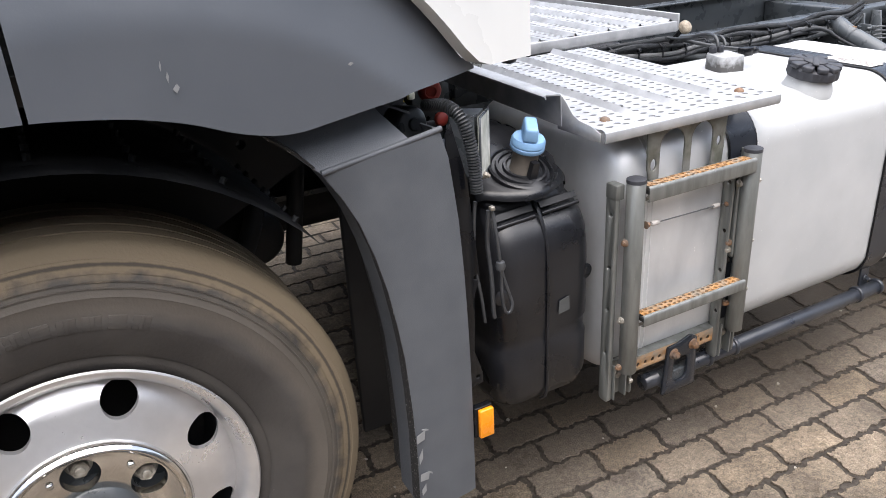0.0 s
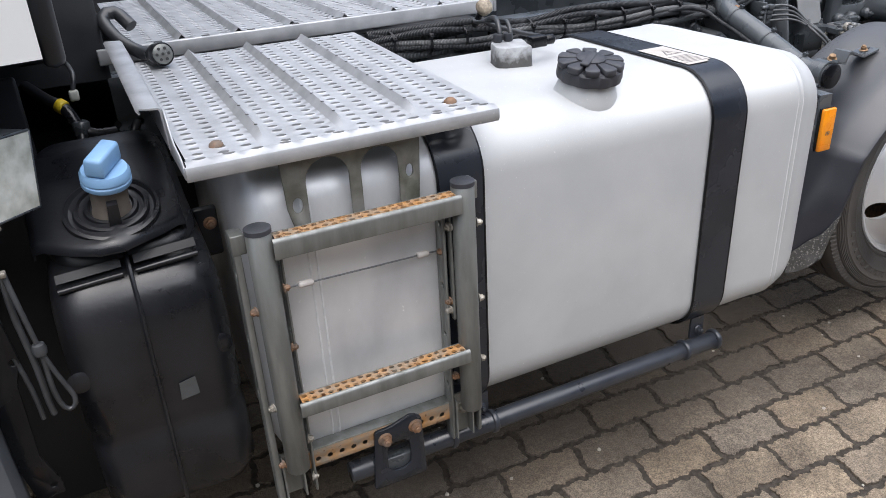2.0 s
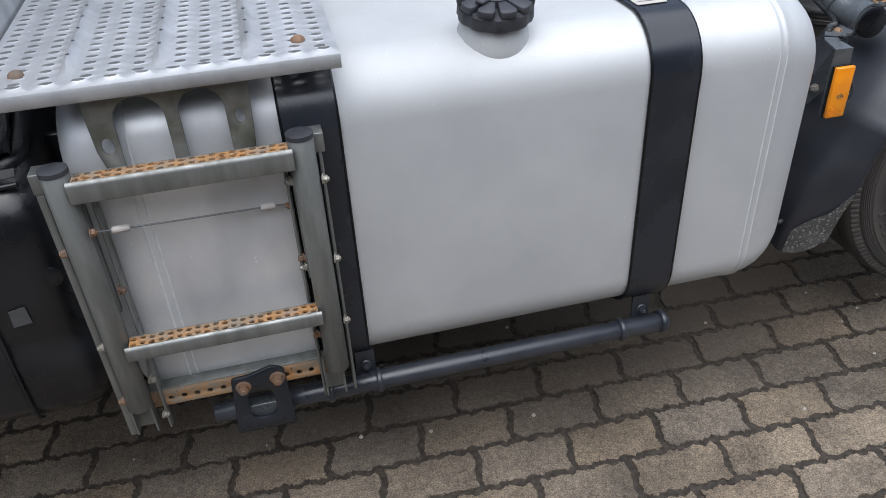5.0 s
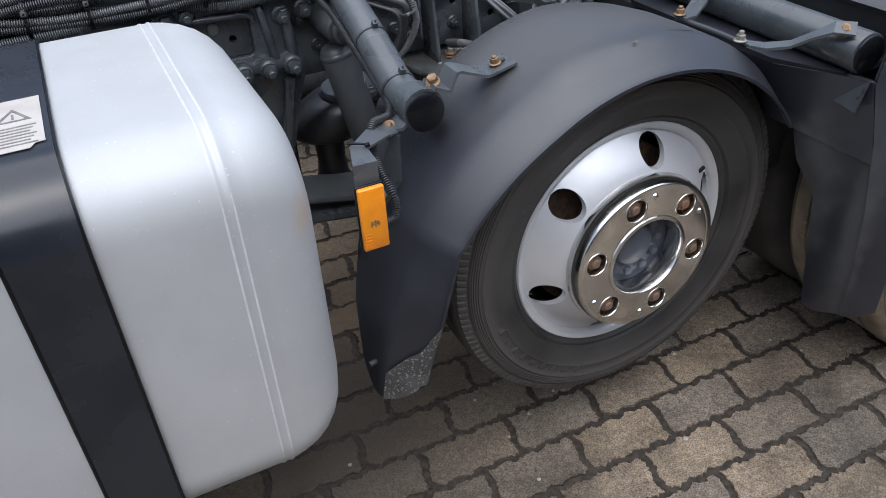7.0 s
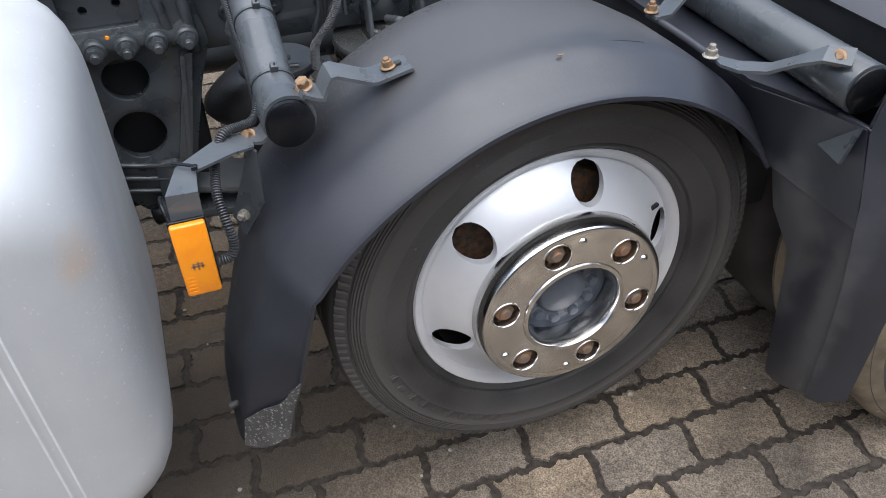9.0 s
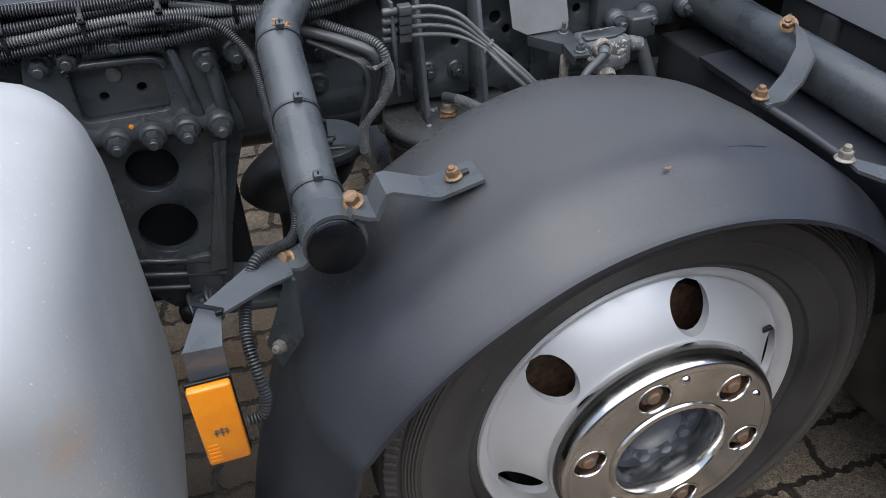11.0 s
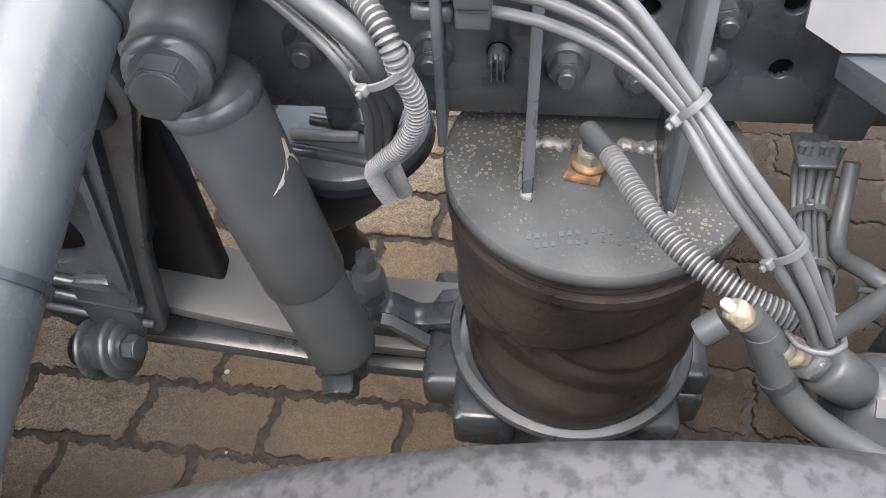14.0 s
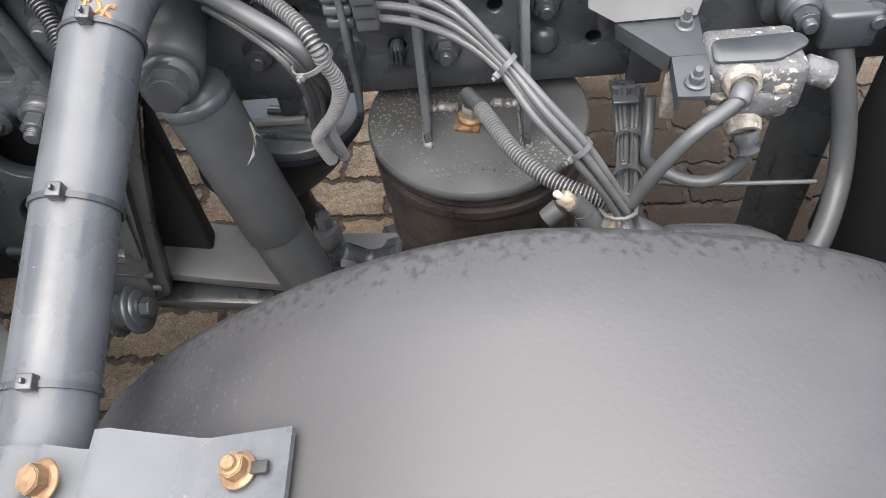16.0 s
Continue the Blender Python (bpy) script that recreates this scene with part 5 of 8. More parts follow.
for x in (1.53, 2.15):
    part("hanger", slab([(x - 0.02, 1.262, 0.352), (x + 0.02, 1.262, 0.352), (x + 0.02, 1.262, 0.410), (x - 0.02, 1.262, 0.410)], -0.006, 0.0015), PIPE_PAINT, pipe, "grey hanger plate")
    bolt(pipe, (x, 1.258, 0.376), (0, -1, 0.2), 0.014, PIPE_PAINT, 0.008)

# ---- perforated catwalk ----
deck = thing("catwalk_deck", (1.28, 1.55, 1.05), "bare aluminium catwalk plate with rows of punched holes", "catwalk")


def deck_z(y):
    return 1.066 + 0.028 * (y - 1.27)


def on_deck(u, v, d):
    rise = 0.0
    for rx in (1.150, 1.285, 1.418):
        rise = max(rise, 0.014 * max(0.0, min(1.0, (0.0125 - abs(u - rx)) / 0.005)))
    return (u, v, deck_z(v) + rise * max(0.0, min(1.0, (v - 1.25) / 0.03)) - d)


us = [1.022]
for lo, hi in ((1.024, 1.138), (1.162, 1.273), (1.297, 1.406), (1.430, 1.545)):
    us += [lo + (hi - lo) * i / 3 for i in range(4)]
    if hi < 1.5:
        us += [hi + 0.012]
us.append(1.552)
vs_front = [1.228 + 0.0265 * j for j in range(27)]
part("plate", perforated(on_deck, us, vs_front, 0.0092, 0.0058, 0.006, shift=0.22, lip=0.0012, skip=lambda i, j: us[i + 1] - us[i] < 0.018), DECK_ALU, deck, "scuffed punched plate")
part("front_ridge", perforated(lambda u, v, d: (u, v, deck_z(1.222) + 0.004 * math.sin((v - 1.200) / 0.028 * math.pi) - d), [1.018 + 0.0445 * i for i in range(13)], [1.200, 1.228], 0.0105, 0.0055, 0.010, lip=0.0015), DECK_ALU, deck, "punched front ridge")
prof = [(1.200, 0.0), (1.196, -0.001), (1.1945, -0.005), (1.1945, -0.018), (1.198, -0.024)]
part("front_edge", sheet([[(1.015 + 0.537 * i / 40, y, deck_z(1.222) + dz) for i in range(41)] for y, dz in prof], 0.003), DECK_ALU, deck, "folded front lip")
# Black discs put the shade of small holes on the ribs.
for rx in (1.150, 1.285, 1.418):
    for j in range(9):
        part("hole_shade_disc", rod((rx, 1.30 + 0.06 * j, deck_z(1.30 + 0.06 * j) + 0.0138), (rx, 1.30 + 0.06 * j, deck_z(1.30 + 0.06 * j) + 0.0143), 0.0032, 8, 0.0001), HOLE_SHADE, deck)
flange = []
for y, low in ((1.345, 0.0), (1.352, 0.0), (1.50, 0.0), (1.70, 0.0), (1.90, 0.0)):
    h = 1.122 + 0.03 * (y - 1.345)
    flange.append([(0.979, y + 0.012, h - 0.010), (0.975, y + 0.012, h - 0.004), (0.979, y + 0.012, h), (1.009, y, h), (1.013, y, h - 0.004), (1.0165, y, deck_z(y) - 0.02)])
part("side_flange", sheet(flange, 0.003), DECK_ALU, deck, "upstanding folded side flange")
part("flange_web", outline_plate([(1.212, 1.060), (1.212, 1.040), (1.36, 1.040), (1.36, 1.118), (1.343, 1.116), (1.326, 1.102), (1.305, 1.082), (1.285, 1.074), (1.245, 1.070)], [], "x", 1.0145, 1.0175, 0.0006), DECK_ALU, deck, "swept front of the side flange")
for x in (1.077, 1.495):
    part("bolt_head", lathe([(0.0, 0.009), (0.006, 0.008), (0.011, 0.004), (0.012, 0.0)], (x, 1.272, deck_z(1.272)), (0, 0, 1), 20), RUST_BOLT, deck, "rusty domed bolt head")
part("support_bar", box((1.03, 1.85, 0.99), (1.54, 1.89, 1.075), 0.004), CHASSIS, deck, "grey support bar")
deck2 = thing("inner_catwalk", (1.2, 2.4, 1.08), "bare aluminium catwalk plate over the chassis rails", "catwalk")


def on_deck2(u, v, d):
    rise = 0.0
    for rx in (1.150, 1.285, 1.418, 1.557, 1.692, 1.827, 1.962):
        rise = max(rise, 0.014 * max(0.0, min(1.0, (0.0125 - abs(u - rx)) / 0.005)))
    return (u, v, 1.105 + rise - d)


us2 = us[:-1] + [1.557]
for lo, hi in ((1.569, 1.680), (1.704, 1.815), (1.839, 1.950)):
    us2 += [lo + (hi - lo) * i / 3 for i in range(4)] + [hi + 0.012]
us2.append(1.985)
part("plate", perforated(on_deck2, us2, [1.985 + 0.0285 * j for j in range(30)], 0.0092, 0.0058, 0.006, shift=0.22, lip=0.0012, skip=lambda i, j: us2[i + 1] - us2[i] < 0.018 or j in (0, 29)), DECK_ALU, deck2, "punched plate")
part("edge", box((0.96, 1.972, 1.075), (1.985, 1.985, 1.111), 0.003), DECK_ALU, deck2, "folded edge")
part("right_edge", box((1.985, 1.972, 1.075), (1.995, 2.84, 1.135), 0.003), DECK_ALU, deck2, "folded edge")
# Black bars carry the shade of slots along the edge.
for i in range(5):
    part("slot_plug", box((1.085 + 0.11 * i, 1.975, 1.107), (1.105 + 0.11 * i, 1.99, 1.112), 0.002), HOLE_SHADE, deck2, "black bar in place of a slot's shade")
coil = thing("trailer_plug", (1.05, 1.95, 1.08), "black seven-pin trailer plug lying on the catwalk", "plug")
FACE, OUT = Vector((1.083, 1.822, 1.113)), Vector((0.22, -0.96, 0.18)).normalized()
part("body", lathe([(0.0, -0.075), (0.016, -0.075), (0.018, -0.040), (0.0245, -0.032), (0.0255, -0.002), (0.024, 0.0), (0.0, 0.0)], FACE, OUT, 28), RESERVOIR, coil, "ribbed black body")
part("face", rod(FACE, FACE + OUT * 0.002, 0.0215, 24, 0.0005), GALV, coil, "grey pin face")
side = Vector((0, 0, 1)).cross(OUT).normalized()
for k in range(7):
    a, r = 2 * math.pi * k / 6, (0.0 if k == 6 else 0.0130)
    p = FACE + OUT * 0.0022 + side * r * math.cos(a) + OUT.cross(side) * r * math.sin(a)
    part("pin_hole", rod(p, p + OUT * 0.001, 0.0034, 10, 0.0002), HOLE_SHADE, coil)
part("cable", tube([FACE - OUT * 0.07, (1.045, 1.93, 1.105), (1.01, 1.97, 1.13), (0.99, 2.02, 1.17), (1.02, 2.03, 1.18), (1.047, 2.0, 1.150)], 0.015, 14), BLACK_HOSE, coil, "thick black hose")

# ---- ladder ----
lad = thing("folding_ladder", (1.29, 1.19, 0.34), "galvanised folding step ladder with rusty perforated treads", "ladder")


for x in (1.103, 1.471):
    p = part("post", rod((x, 1.186, 0.452), (x, 1.190, 0.942), 0.0215, 28), GALV, lad, "galvanised round post")
    part("end_cap", lathe([(0, 0.006), (0.018, 0.006), (0.0222, 0.004), (0.0222, -0.004)], (x, 1.190, 0.944), (0, 0, 1), 28), CAP_PLASTIC, p, "dusty dark plastic end cap")
for x, s in ((1.096, -1), (1.462, 1)):
    ch = part("channel", loft([[Vector((x + a, 1.200 + b, z)) for a, b in ((-0.020, 0), (-0.020, 0.026), (0.020, 0.026), (0.020, 0), (0.0165, 0), (0.0165, 0.0225), (-0.0165, 0.0225), (-0.0165, 0))] for z in (0.368, 0.465)]), GALV, lad, "galvanised lower leg channel")
    bolt(ch, (x + 0.003, 1.222, 0.428), (0, -1, 0), 0.016, PALE_ZINC)
for x0, x1 in ((1.062, 1.074), (1.135, 1.139), (1.436, 1.441), (1.497, 1.503)):
    part("side_rail", outline_plate(rounded([(1.206, 0.36), (1.240, 0.36), (1.240, 0.915), (1.206, 0.905)], 0.012), [ring((1.222, z), 0.006, 12) for z in (0.50, 0.62, 0.73, 0.86)], "x", x0, x1, 0.001), GALV, lad, "galvanised side rail with holes")
for x, s in ((1.072, -1), (1.497, 1)):
    part("upper_channel", box((x - 0.012, 1.205, 0.90), (x + 0.012, 1.24, 0.935), 0.002), GALV, lad)


def tread(z, x0, x1, y0, y1, deep, name="tread"):
    t = part(name, perforated(lambda u, v, d: (u, v, z - d), [x0 + (x1 - x0) * i / 21 for i in range(22)], [y0 + (y1 - y0) * j / 2 for j in range(3)], 0.0054, 0.0046, 0.003, shift=0.1, lip=0.0012), RUST, lad, "rusty perforated tread")
    # Black sheet close below the holes paints the shade of the channel.
    part("underside", box((x0 + 0.001, y0 + 0.001, z - 0.020), (x1 - 0.001, y1 - 0.001, z - 0.010), 0.001), HOLE_SHADE, t, "black sheet for the shade inside the tread channel")
    part("front_bar", sheet([[(x0 - 0.006 + (x1 - x0 + 0.012) * i / 12, y, h) for i in range(13)] for y, h in ((y0 + 0.004, z + 0.0005), (y0, z + 0.0018), (y0 - 0.004, z - 0.0005), (y0 - 0.0055, z - 0.006), (y0 - 0.0055, z - deep + 0.005), (y0 - 0.004, z - deep), (y0 + 0.004, z - deep - 0.001))], 0.002), GALV, t, "galvanised rounded front bar")
    part("back_bar", outline_plate([(x0, z - 0.045), (x1, z - 0.045), (x1, z), (x0, z)], [ring((x0 + (x1 - x0) * (i + 0.5) / 9, z - 0.030), 0.008, 12) for i in range(9)], "y", y1, y1 + 0.003, 0), GALV, t, "galvanised back bar with round holes")
    return t


tread(0.930, 1.125, 1.450, 1.168, 1.198, 0.034)
tread(0.610, 1.125, 1.452, 1.160, 1.190, 0.026)
cross = part("cross_bar", outline_plate([(1.115, 0.408), (1.45, 0.408), (1.45, 0.448), (1.115, 0.448)], [ring((1.15 + 0.0245 * i, 0.425), 0.0055, 10) for i in range(12) if i not in (5, 6, 8)], "y", 1.222, 1.226, 0.0008), RUST, lad, "rusty perforated cross bar")
part("cross_top", box((1.115, 1.222, 0.448), (1.45, 1.252, 0.4515), 0.001), GALV, cross)
mount = part("mount_plate", outline_plate(rounded([(1.255, 0.302), (1.372, 0.302), (1.368, 0.45), (1.345, 0.462), (1.30, 0.448), (1.266, 0.446)], 0.007), [rounded([(1.288, 0.332), (1.340, 0.332), (1.340, 0.408), (1.288, 0.408)], 0.026, 6)], "y", 1.212, 1.220, 0.0012), BLACK_PAINT, lad, "dark grey mounting plate with an oval hole")
bolt(mount, (1.286, 1.212, 0.424), (0, -1, 0), 0.019, RUST_BOLT, 0.004, spin=12)
bolt(mount, (1.353, 1.212, 0.432), (0, -1, 0), 0.019, RUST_BOLT, 0.004, spin=5)
part("mount_block", box((1.262, 1.22, 0.318), (1.37, 1.245, 0.362), 0.003), CHASSIS, lad)
wire = part("retaining_wire", tube([(1.135, 1.185, 0.832), (1.170, 1.194, 0.826), (1.30, 1.211, 0.814), (1.40, 1.224, 0.8055), (1.436, 1.228, 0.802)], 0.0017, 6), PALE_TUBE, lad, "thin steel wire")
for a, b in (((1.155, 1.190, 0.8285), (1.182, 1.1955, 0.825)), ((1.388, 1.2225, 0.8065), (1.412, 1.2255, 0.8045))):
    part("sleeve", rod(a, b, 0.006, 12), STICKER, wire, "white plastic sleeve")
for p, ax, m in (((1.127, 1.178, 0.836), (1, 0, 0), RUST_BOLT), ((1.440, 1.222, 0.802), (-1, 0, 0), RUST_BOLT), ((1.079, 1.19, 0.80), (-1, -0.3, 0), RUST_BOLT), ((1.079, 1.19, 0.60), (-1, -0.3, 0), PALE_ZINC), ((1.079, 1.19, 0.47), (-1, -0.3, 0), RUST_BOLT),
                 ((1.497, 1.19, 0.86), (1, -0.3, 0), PALE_ZINC), ((1.497, 1.19, 0.70), (1, -0.3, 0), PALE_ZINC), ((1.497, 1.19, 0.56), (1, -0.3, 0), PALE_ZINC), ((1.446, 1.2, 0.86), (-1, -0.5, 0), PALE_ZINC), ((1.446, 1.2, 0.53), (-1, -0.5, 0), RUST_BOLT), ((1.444, 1.21, 0.70), (-1, -0.5, 0), RUST_BOLT), ((1.444, 1.21, 0.68), (-1, -0.5, 0), PALE_ZINC), ((1.132, 1.20, 0.50), (1, -0.5, 0), PALE_ZINC), ((1.132, 1.21, 0.70), (1, -0.5, 0), RUST_BOLT), ((1.132, 1.21, 0.40), (1, -0.5, 0), PALE_ZINC)):
    bolt(lad, p, ax, 0.0115, m, 0.003)
for x in (1.121, 1.447):
    part("link_bar", outline_plate(rounded([(1.196, 0.66), (1.212, 0.66), (1.216, 0.88), (1.200, 0.88)], 0.007), [], "x", x, x + 0.004, 0.0006), GALV, lad, "flat folding link")
apron = thing("arched_bracket", (1.25, 1.23, 0.88), "weathered steel bracket with two arched openings under the catwalk", "bracket")
def arch_hole(x0, x1, z0, z1):
    r = (x1 - x0) / 2
    return [(x1, z0)] + [(x0 + r + r * math.cos(math.pi * i / 12), z1 - r + r * math.sin(math.pi * i / 12)) for i in range(13)] + [(x0, z0)]
part("plate", outline_plate([(1.182, 0.87), (1.398, 0.87), (1.404, 0.95), (1.408, 1.030), (1.40, 1.052), (1.168, 1.052), (1.160, 1.03), (1.164, 0.95)],
     [arch_hole(1.200, 1.276, 0.875, 1.030), arch_hole(1.297, 1.366, 0.875, 1.030), ring((1.182, 0.955), 0.009, 16, 0.014), ring((1.386, 0.975), 0.007, 16, 0.012)], "y", 1.222, 1.228, 0.001), GALV_DIRTY, apron)
part("top_fold", box((1.075, 1.222, 1.046), (1.40, 1.30, 1.052), 0.001), GALV_DIRTY, apron)

# ---- chassis rails ----
def rail(name, y, face, label):
    """A channel rail with its web at y and flanges towards face (1 or -1)."""
    r = thing(name, (2.5, y, 0.775), label, "chassis rail")
    holes = []
    for i in range(-2, 70):
        x = 1.02 + 0.0515 * i
        for k, z in enumerate((0.822, 0.876, 0.93, 0.985)):
            if (i * 3 + k * 5) % 7 in (0, 3) and not 2.66 < x < 3.42:
                holes.append(ring((x, z), 0.0085, 12))
    holes += [ring((x, z), q, 20) for x, z, q in ((3.180, 0.828, 0.0085), (3.077, 0.876, 0.0085), (3.175, 0.883, 0.0085), (3.153, 0.908, 0.0115), (3.286, 0.882, 0.0115), (2.870, 0.886, 0.0075), (3.312, 0.900, 0.0085), (2.972, 0.836, 0.0095))]
    part("web", outline_plate([(-1.4, 0.775), (6.2, 0.775), (6.2, 1.04), (-1.4, 1.04)], holes if face > 0 else [], "y", y, y + 0.008 * face, 0.001), CHASSIS, r, "grey painted web with punched holes")
    for z0, z1 in ((0.775, 0.783), (1.032, 1.04)):
        part("flange", box((-1.4, min(y + 0.009 * face, y + 0.075 * face), z0), (6.2, max(y + 0.009 * face, y + 0.075 * face), z1), 0.002), CHASSIS, r)
    return r


rail_near = rail("chassis_rail", 2.0, 1, "dark grey painted chassis rail with punched holes and bolts")
# Dark sheet added behind the web to put shade in its holes.
part("inner_liner", box((2.70, 2.020, 0.792), (3.60, 2.026, 1.028), 0.001), UNDER, rail_near, "dark sheet added so the rail holes read dark")
rail("chassis_rail", 2.78, -1, "dark grey painted far chassis rail")
for i, x in enumerate((1.75, 3.45)):
    cm_ = thing("cross_member", (x, 2.4, 0.8), "dark grey cross member between the rails", "cross member")
    part("beam", box((x - 0.06, 2.01, 0.82), (x + 0.06, 2.77, 0.98), 0.01), CHASSIS, cm_)
for x, z, s in ((3.023, 0.829, 0.023), (3.076, 0.825, 0.021), (3.128, 0.877, 0.023), (2.825, 0.842, 0.025), (2.921, 0.837, 0.022), (2.765, 0.955, 0.02), (2.70, 0.90, 0.02), (2.735, 0.84, 0.02), (2.838, 0.893, 0.016), (3.30, 0.95, 0.022), (3.36, 0.90, 0.022), (1.62, 1.01, 0.018), (1.70, 1.015, 0.018), (1.78, 1.01, 0.018), (2.02, 1.015, 0.018), (2.24, 1.01, 0.018)):
    bolt(rail_near, (x, 2.0, z), (0, -1, 0), s, CHASSIS, 0.009, spin=x * 700)
part("rivet", lathe([(0.0175, 0), (0.016, 0.004), (0.012, 0.008), (0.006, 0.0105), (0, 0.011)], (3.127, 2.0, 0.829), (0, -1, 0), 24), CHASSIS, rail_near)

clip_nut = part("clip_nut", rod((2.972, 2.004, 0.836), (2.972, 1.985, 0.834), 0.0085, 14, 0.002), CHASSIS, rail_near, "slotted push clip")
for k in range(3):
    part("clip_fin", box((2.9665 + 0.0045 * k, 1.976, 0.827), (2.9685 + 0.0045 * k, 1.987, 0.845), 0.0006), CHASSIS, clip_nut)

# cable loom on the rail
loom = thing("cable_loom", (2.3, 1.95, 1.0), "bundle of grey corrugated conduits tied along the chassis rail", "cable loom")
for k, (dy, dz, r) in enumerate(((0.0, 0.0, 0.0105), (-0.024, 0.010, 0.0095), (0.008, 0.024, 0.0100), (-0.020, -0.016, 0.0110), (-0.004, 0.044, 0.0090), (-0.018, 0.030, 0.0085), (0.004, -0.022, 0.0085), (-0.028, -0.004, 0.0075))):
    pts = [(1.60 + 0.16 * i, 1.955 + dy + 0.009 * math.sin(i * 1.7 + k * 2), 1.004 + 0.045 * max(0.0, (2.1 - 1.60 - 0.16 * i)) + dz + 0.009 * math.sin(i * 2.3 + k)) for i in range(8)]
    if k == 1:
        pts += [(2.80, 1.945, 0.985), (2.861, 1.930, 0.957), (2.888, 1.908, 0.950), (2.907, 1.886, 0.945), (2.917, 1.874, 0.934), (2.921, 1.873, 0.918), (2.927, 1.879, 0.893), (2.924, 1.887, 0.866), (2.911, 1.898, 0.834), (2.894, 1.912, 0.806), (2.881, 1.926, 0.778), (2.880, 1.940, 0.748), (2.883, 1.950, 0.722)]
    else:
        pts += [(2.85, 1.95 + dy, 1.01 + dz), (3.0, 1.98, 1.03 + dz)]
    part("conduit", tube(pts, 0.0064 if k == 1 else r - 0.001, 12, rib=0.0012, pitch=0.0042), CONDUIT if k == 1 else HOSE if k == 3 else BLACK_HOSE, loom, "corrugated conduit")
for i in range(12):
    x = 1.66 + 0.105 * i
    cable_tie(loom, (x, 1.948, 1.012 + 0.045 * max(0.0, 2.1 - x)), (1, 0, 0), 0.034, (0, -1, 0.6))
part("conduit", tube([(2.56, 1.92, 1.015), (2.63, 1.905, 1.018), (2.68, 1.89, 1.005), (2.703, 1.87, 0.985), (2.717, 1.84, 0.967), (2.720, 1.80, 0.953), (2.722, 1.707, 0.919), (2.723, 1.62, 0.886), (2.720, 1.56, 0.870), (2.708, 1.530, 0.862), (2.688, 1.512, 0.866), (2.664, 1.492, 0.872), (2.650, 1.474, 0.862), (2.640, 1.440, 0.852), (2.634, 1.400, 0.835), (2.638, 1.368, 0.808), (2.640, 1.358, 0.785), (2.632, 1.353, 0.768), (2.615, 1.351, 0.766)], 0.0062, 10, rib=0.0009, pitch=0.0038), BLACK_HOSE, loom, "thin black corrugated conduit to the lamp")
part("smooth_hose", tube([(2.62, 1.945, 1.03), (2.74, 1.945, 0.995), (2.79, 1.938, 0.968), (2.825, 1.925, 0.957), (2.857, 1.905, 0.949), (2.890, 1.886, 0.937), (2.905, 1.879, 0.925), (2.909, 1.890, 0.895), (2.905, 1.906, 0.862), (2.896, 1.926, 0.828), (2.890, 1.942, 0.800)], 0.0086, 16), HOSE, loom, "smooth grey hose")
for q in range(3):
    part("thin_cable", tube([(2.81 + 0.006 * q, 1.932, 0.945), (2.850 + 0.006 * q, 1.910, 0.928), (2.885 + 0.005 * q, 1.884, 0.912), (2.893 + 0.006 * q, 1.892, 0.870), (2.886 + 0.006 * q, 1.910, 0.822), (2.880 + 0.006 * q, 1.930, 0.785)], 0.0042, 8), BLACK_HOSE if q else HOSE, loom, "thin cable")
part("conduit", tube([(2.924, 1.905, 0.856), (2.912, 1.918, 0.828), (2.897, 1.932, 0.798), (2.889, 1.950, 0.765), (2.889, 1.966, 0.730), (2.892, 1.973, 0.704)], 0.0064, 12, rib=0.0011, pitch=0.0040), CONDUIT, loom, "corrugated conduit end")
cable_tie(loom, (2.909, 1.880, 0.916), (0.35, 0.0, -0.94), 0.0185, (-0.5, -1, 0.0), CONDUIT, 0.0045)

# ---- cast suspension hanger ----
hang = thing("suspension_hanger", (2.53, 1.95, 0.46), "dark grey cast suspension hanger with two round openings", "suspension bracket")
part("plate", outline_plate(rounded([(2.40, 0.985), (2.66, 0.975), (2.680, 0.86), (2.692, 0.82), (2.664, 0.74), (2.625, 0.60), (2.60, 0.465), (2.50, 0.465), (2.40, 0.60), (2.36, 0.80)], 0.02),
     [ring((2.528, 0.763), 0.042, 24), ring((2.525, 0.645), 0.05, 24), rounded([(2.452, 0.862), (2.585, 0.862), (2.585, 0.95), (2.452, 0.95)], 0.012)], "y", 1.952, 1.972, 0.003), CHASSIS, hang, "cast plate with openings")
# Added sheet; keeps bright ground out of the openings so they look dark.
part("back_wall", box((2.30, 2.02, 0.44), (2.655, 2.05, 0.79), 0.006), UNDER, hang, "dark sheet added for the dark behind the openings")
part("window_back", outline_plate([(2.44, 0.855), (2.60, 0.855), (2.60, 0.96), (2.44, 0.96)], [ring((2.512, 0.925), 0.0135, 16), ring((2.490, 0.892), 0.008, 12), ring((2.548, 0.898), 0.008, 12)], "y", 1.974, 1.984, 0), CHASSIS, hang)
# Pale disc paints the light that shows through this hole.
part("through_light_disc", rod((2.512, 1.9735, 0.925), (2.512, 1.9715, 0.925), 0.0125, 20, 0.0005), GALV, hang, "pale disc for light seen through a hole")
part("window_lip", tube([(2.452, 1.95, 0.945), (2.46, 1.948, 0.955), (2.575, 1.948, 0.95), (2.59, 1.95, 0.935)], 0.007, 8), CHASSIS, hang)
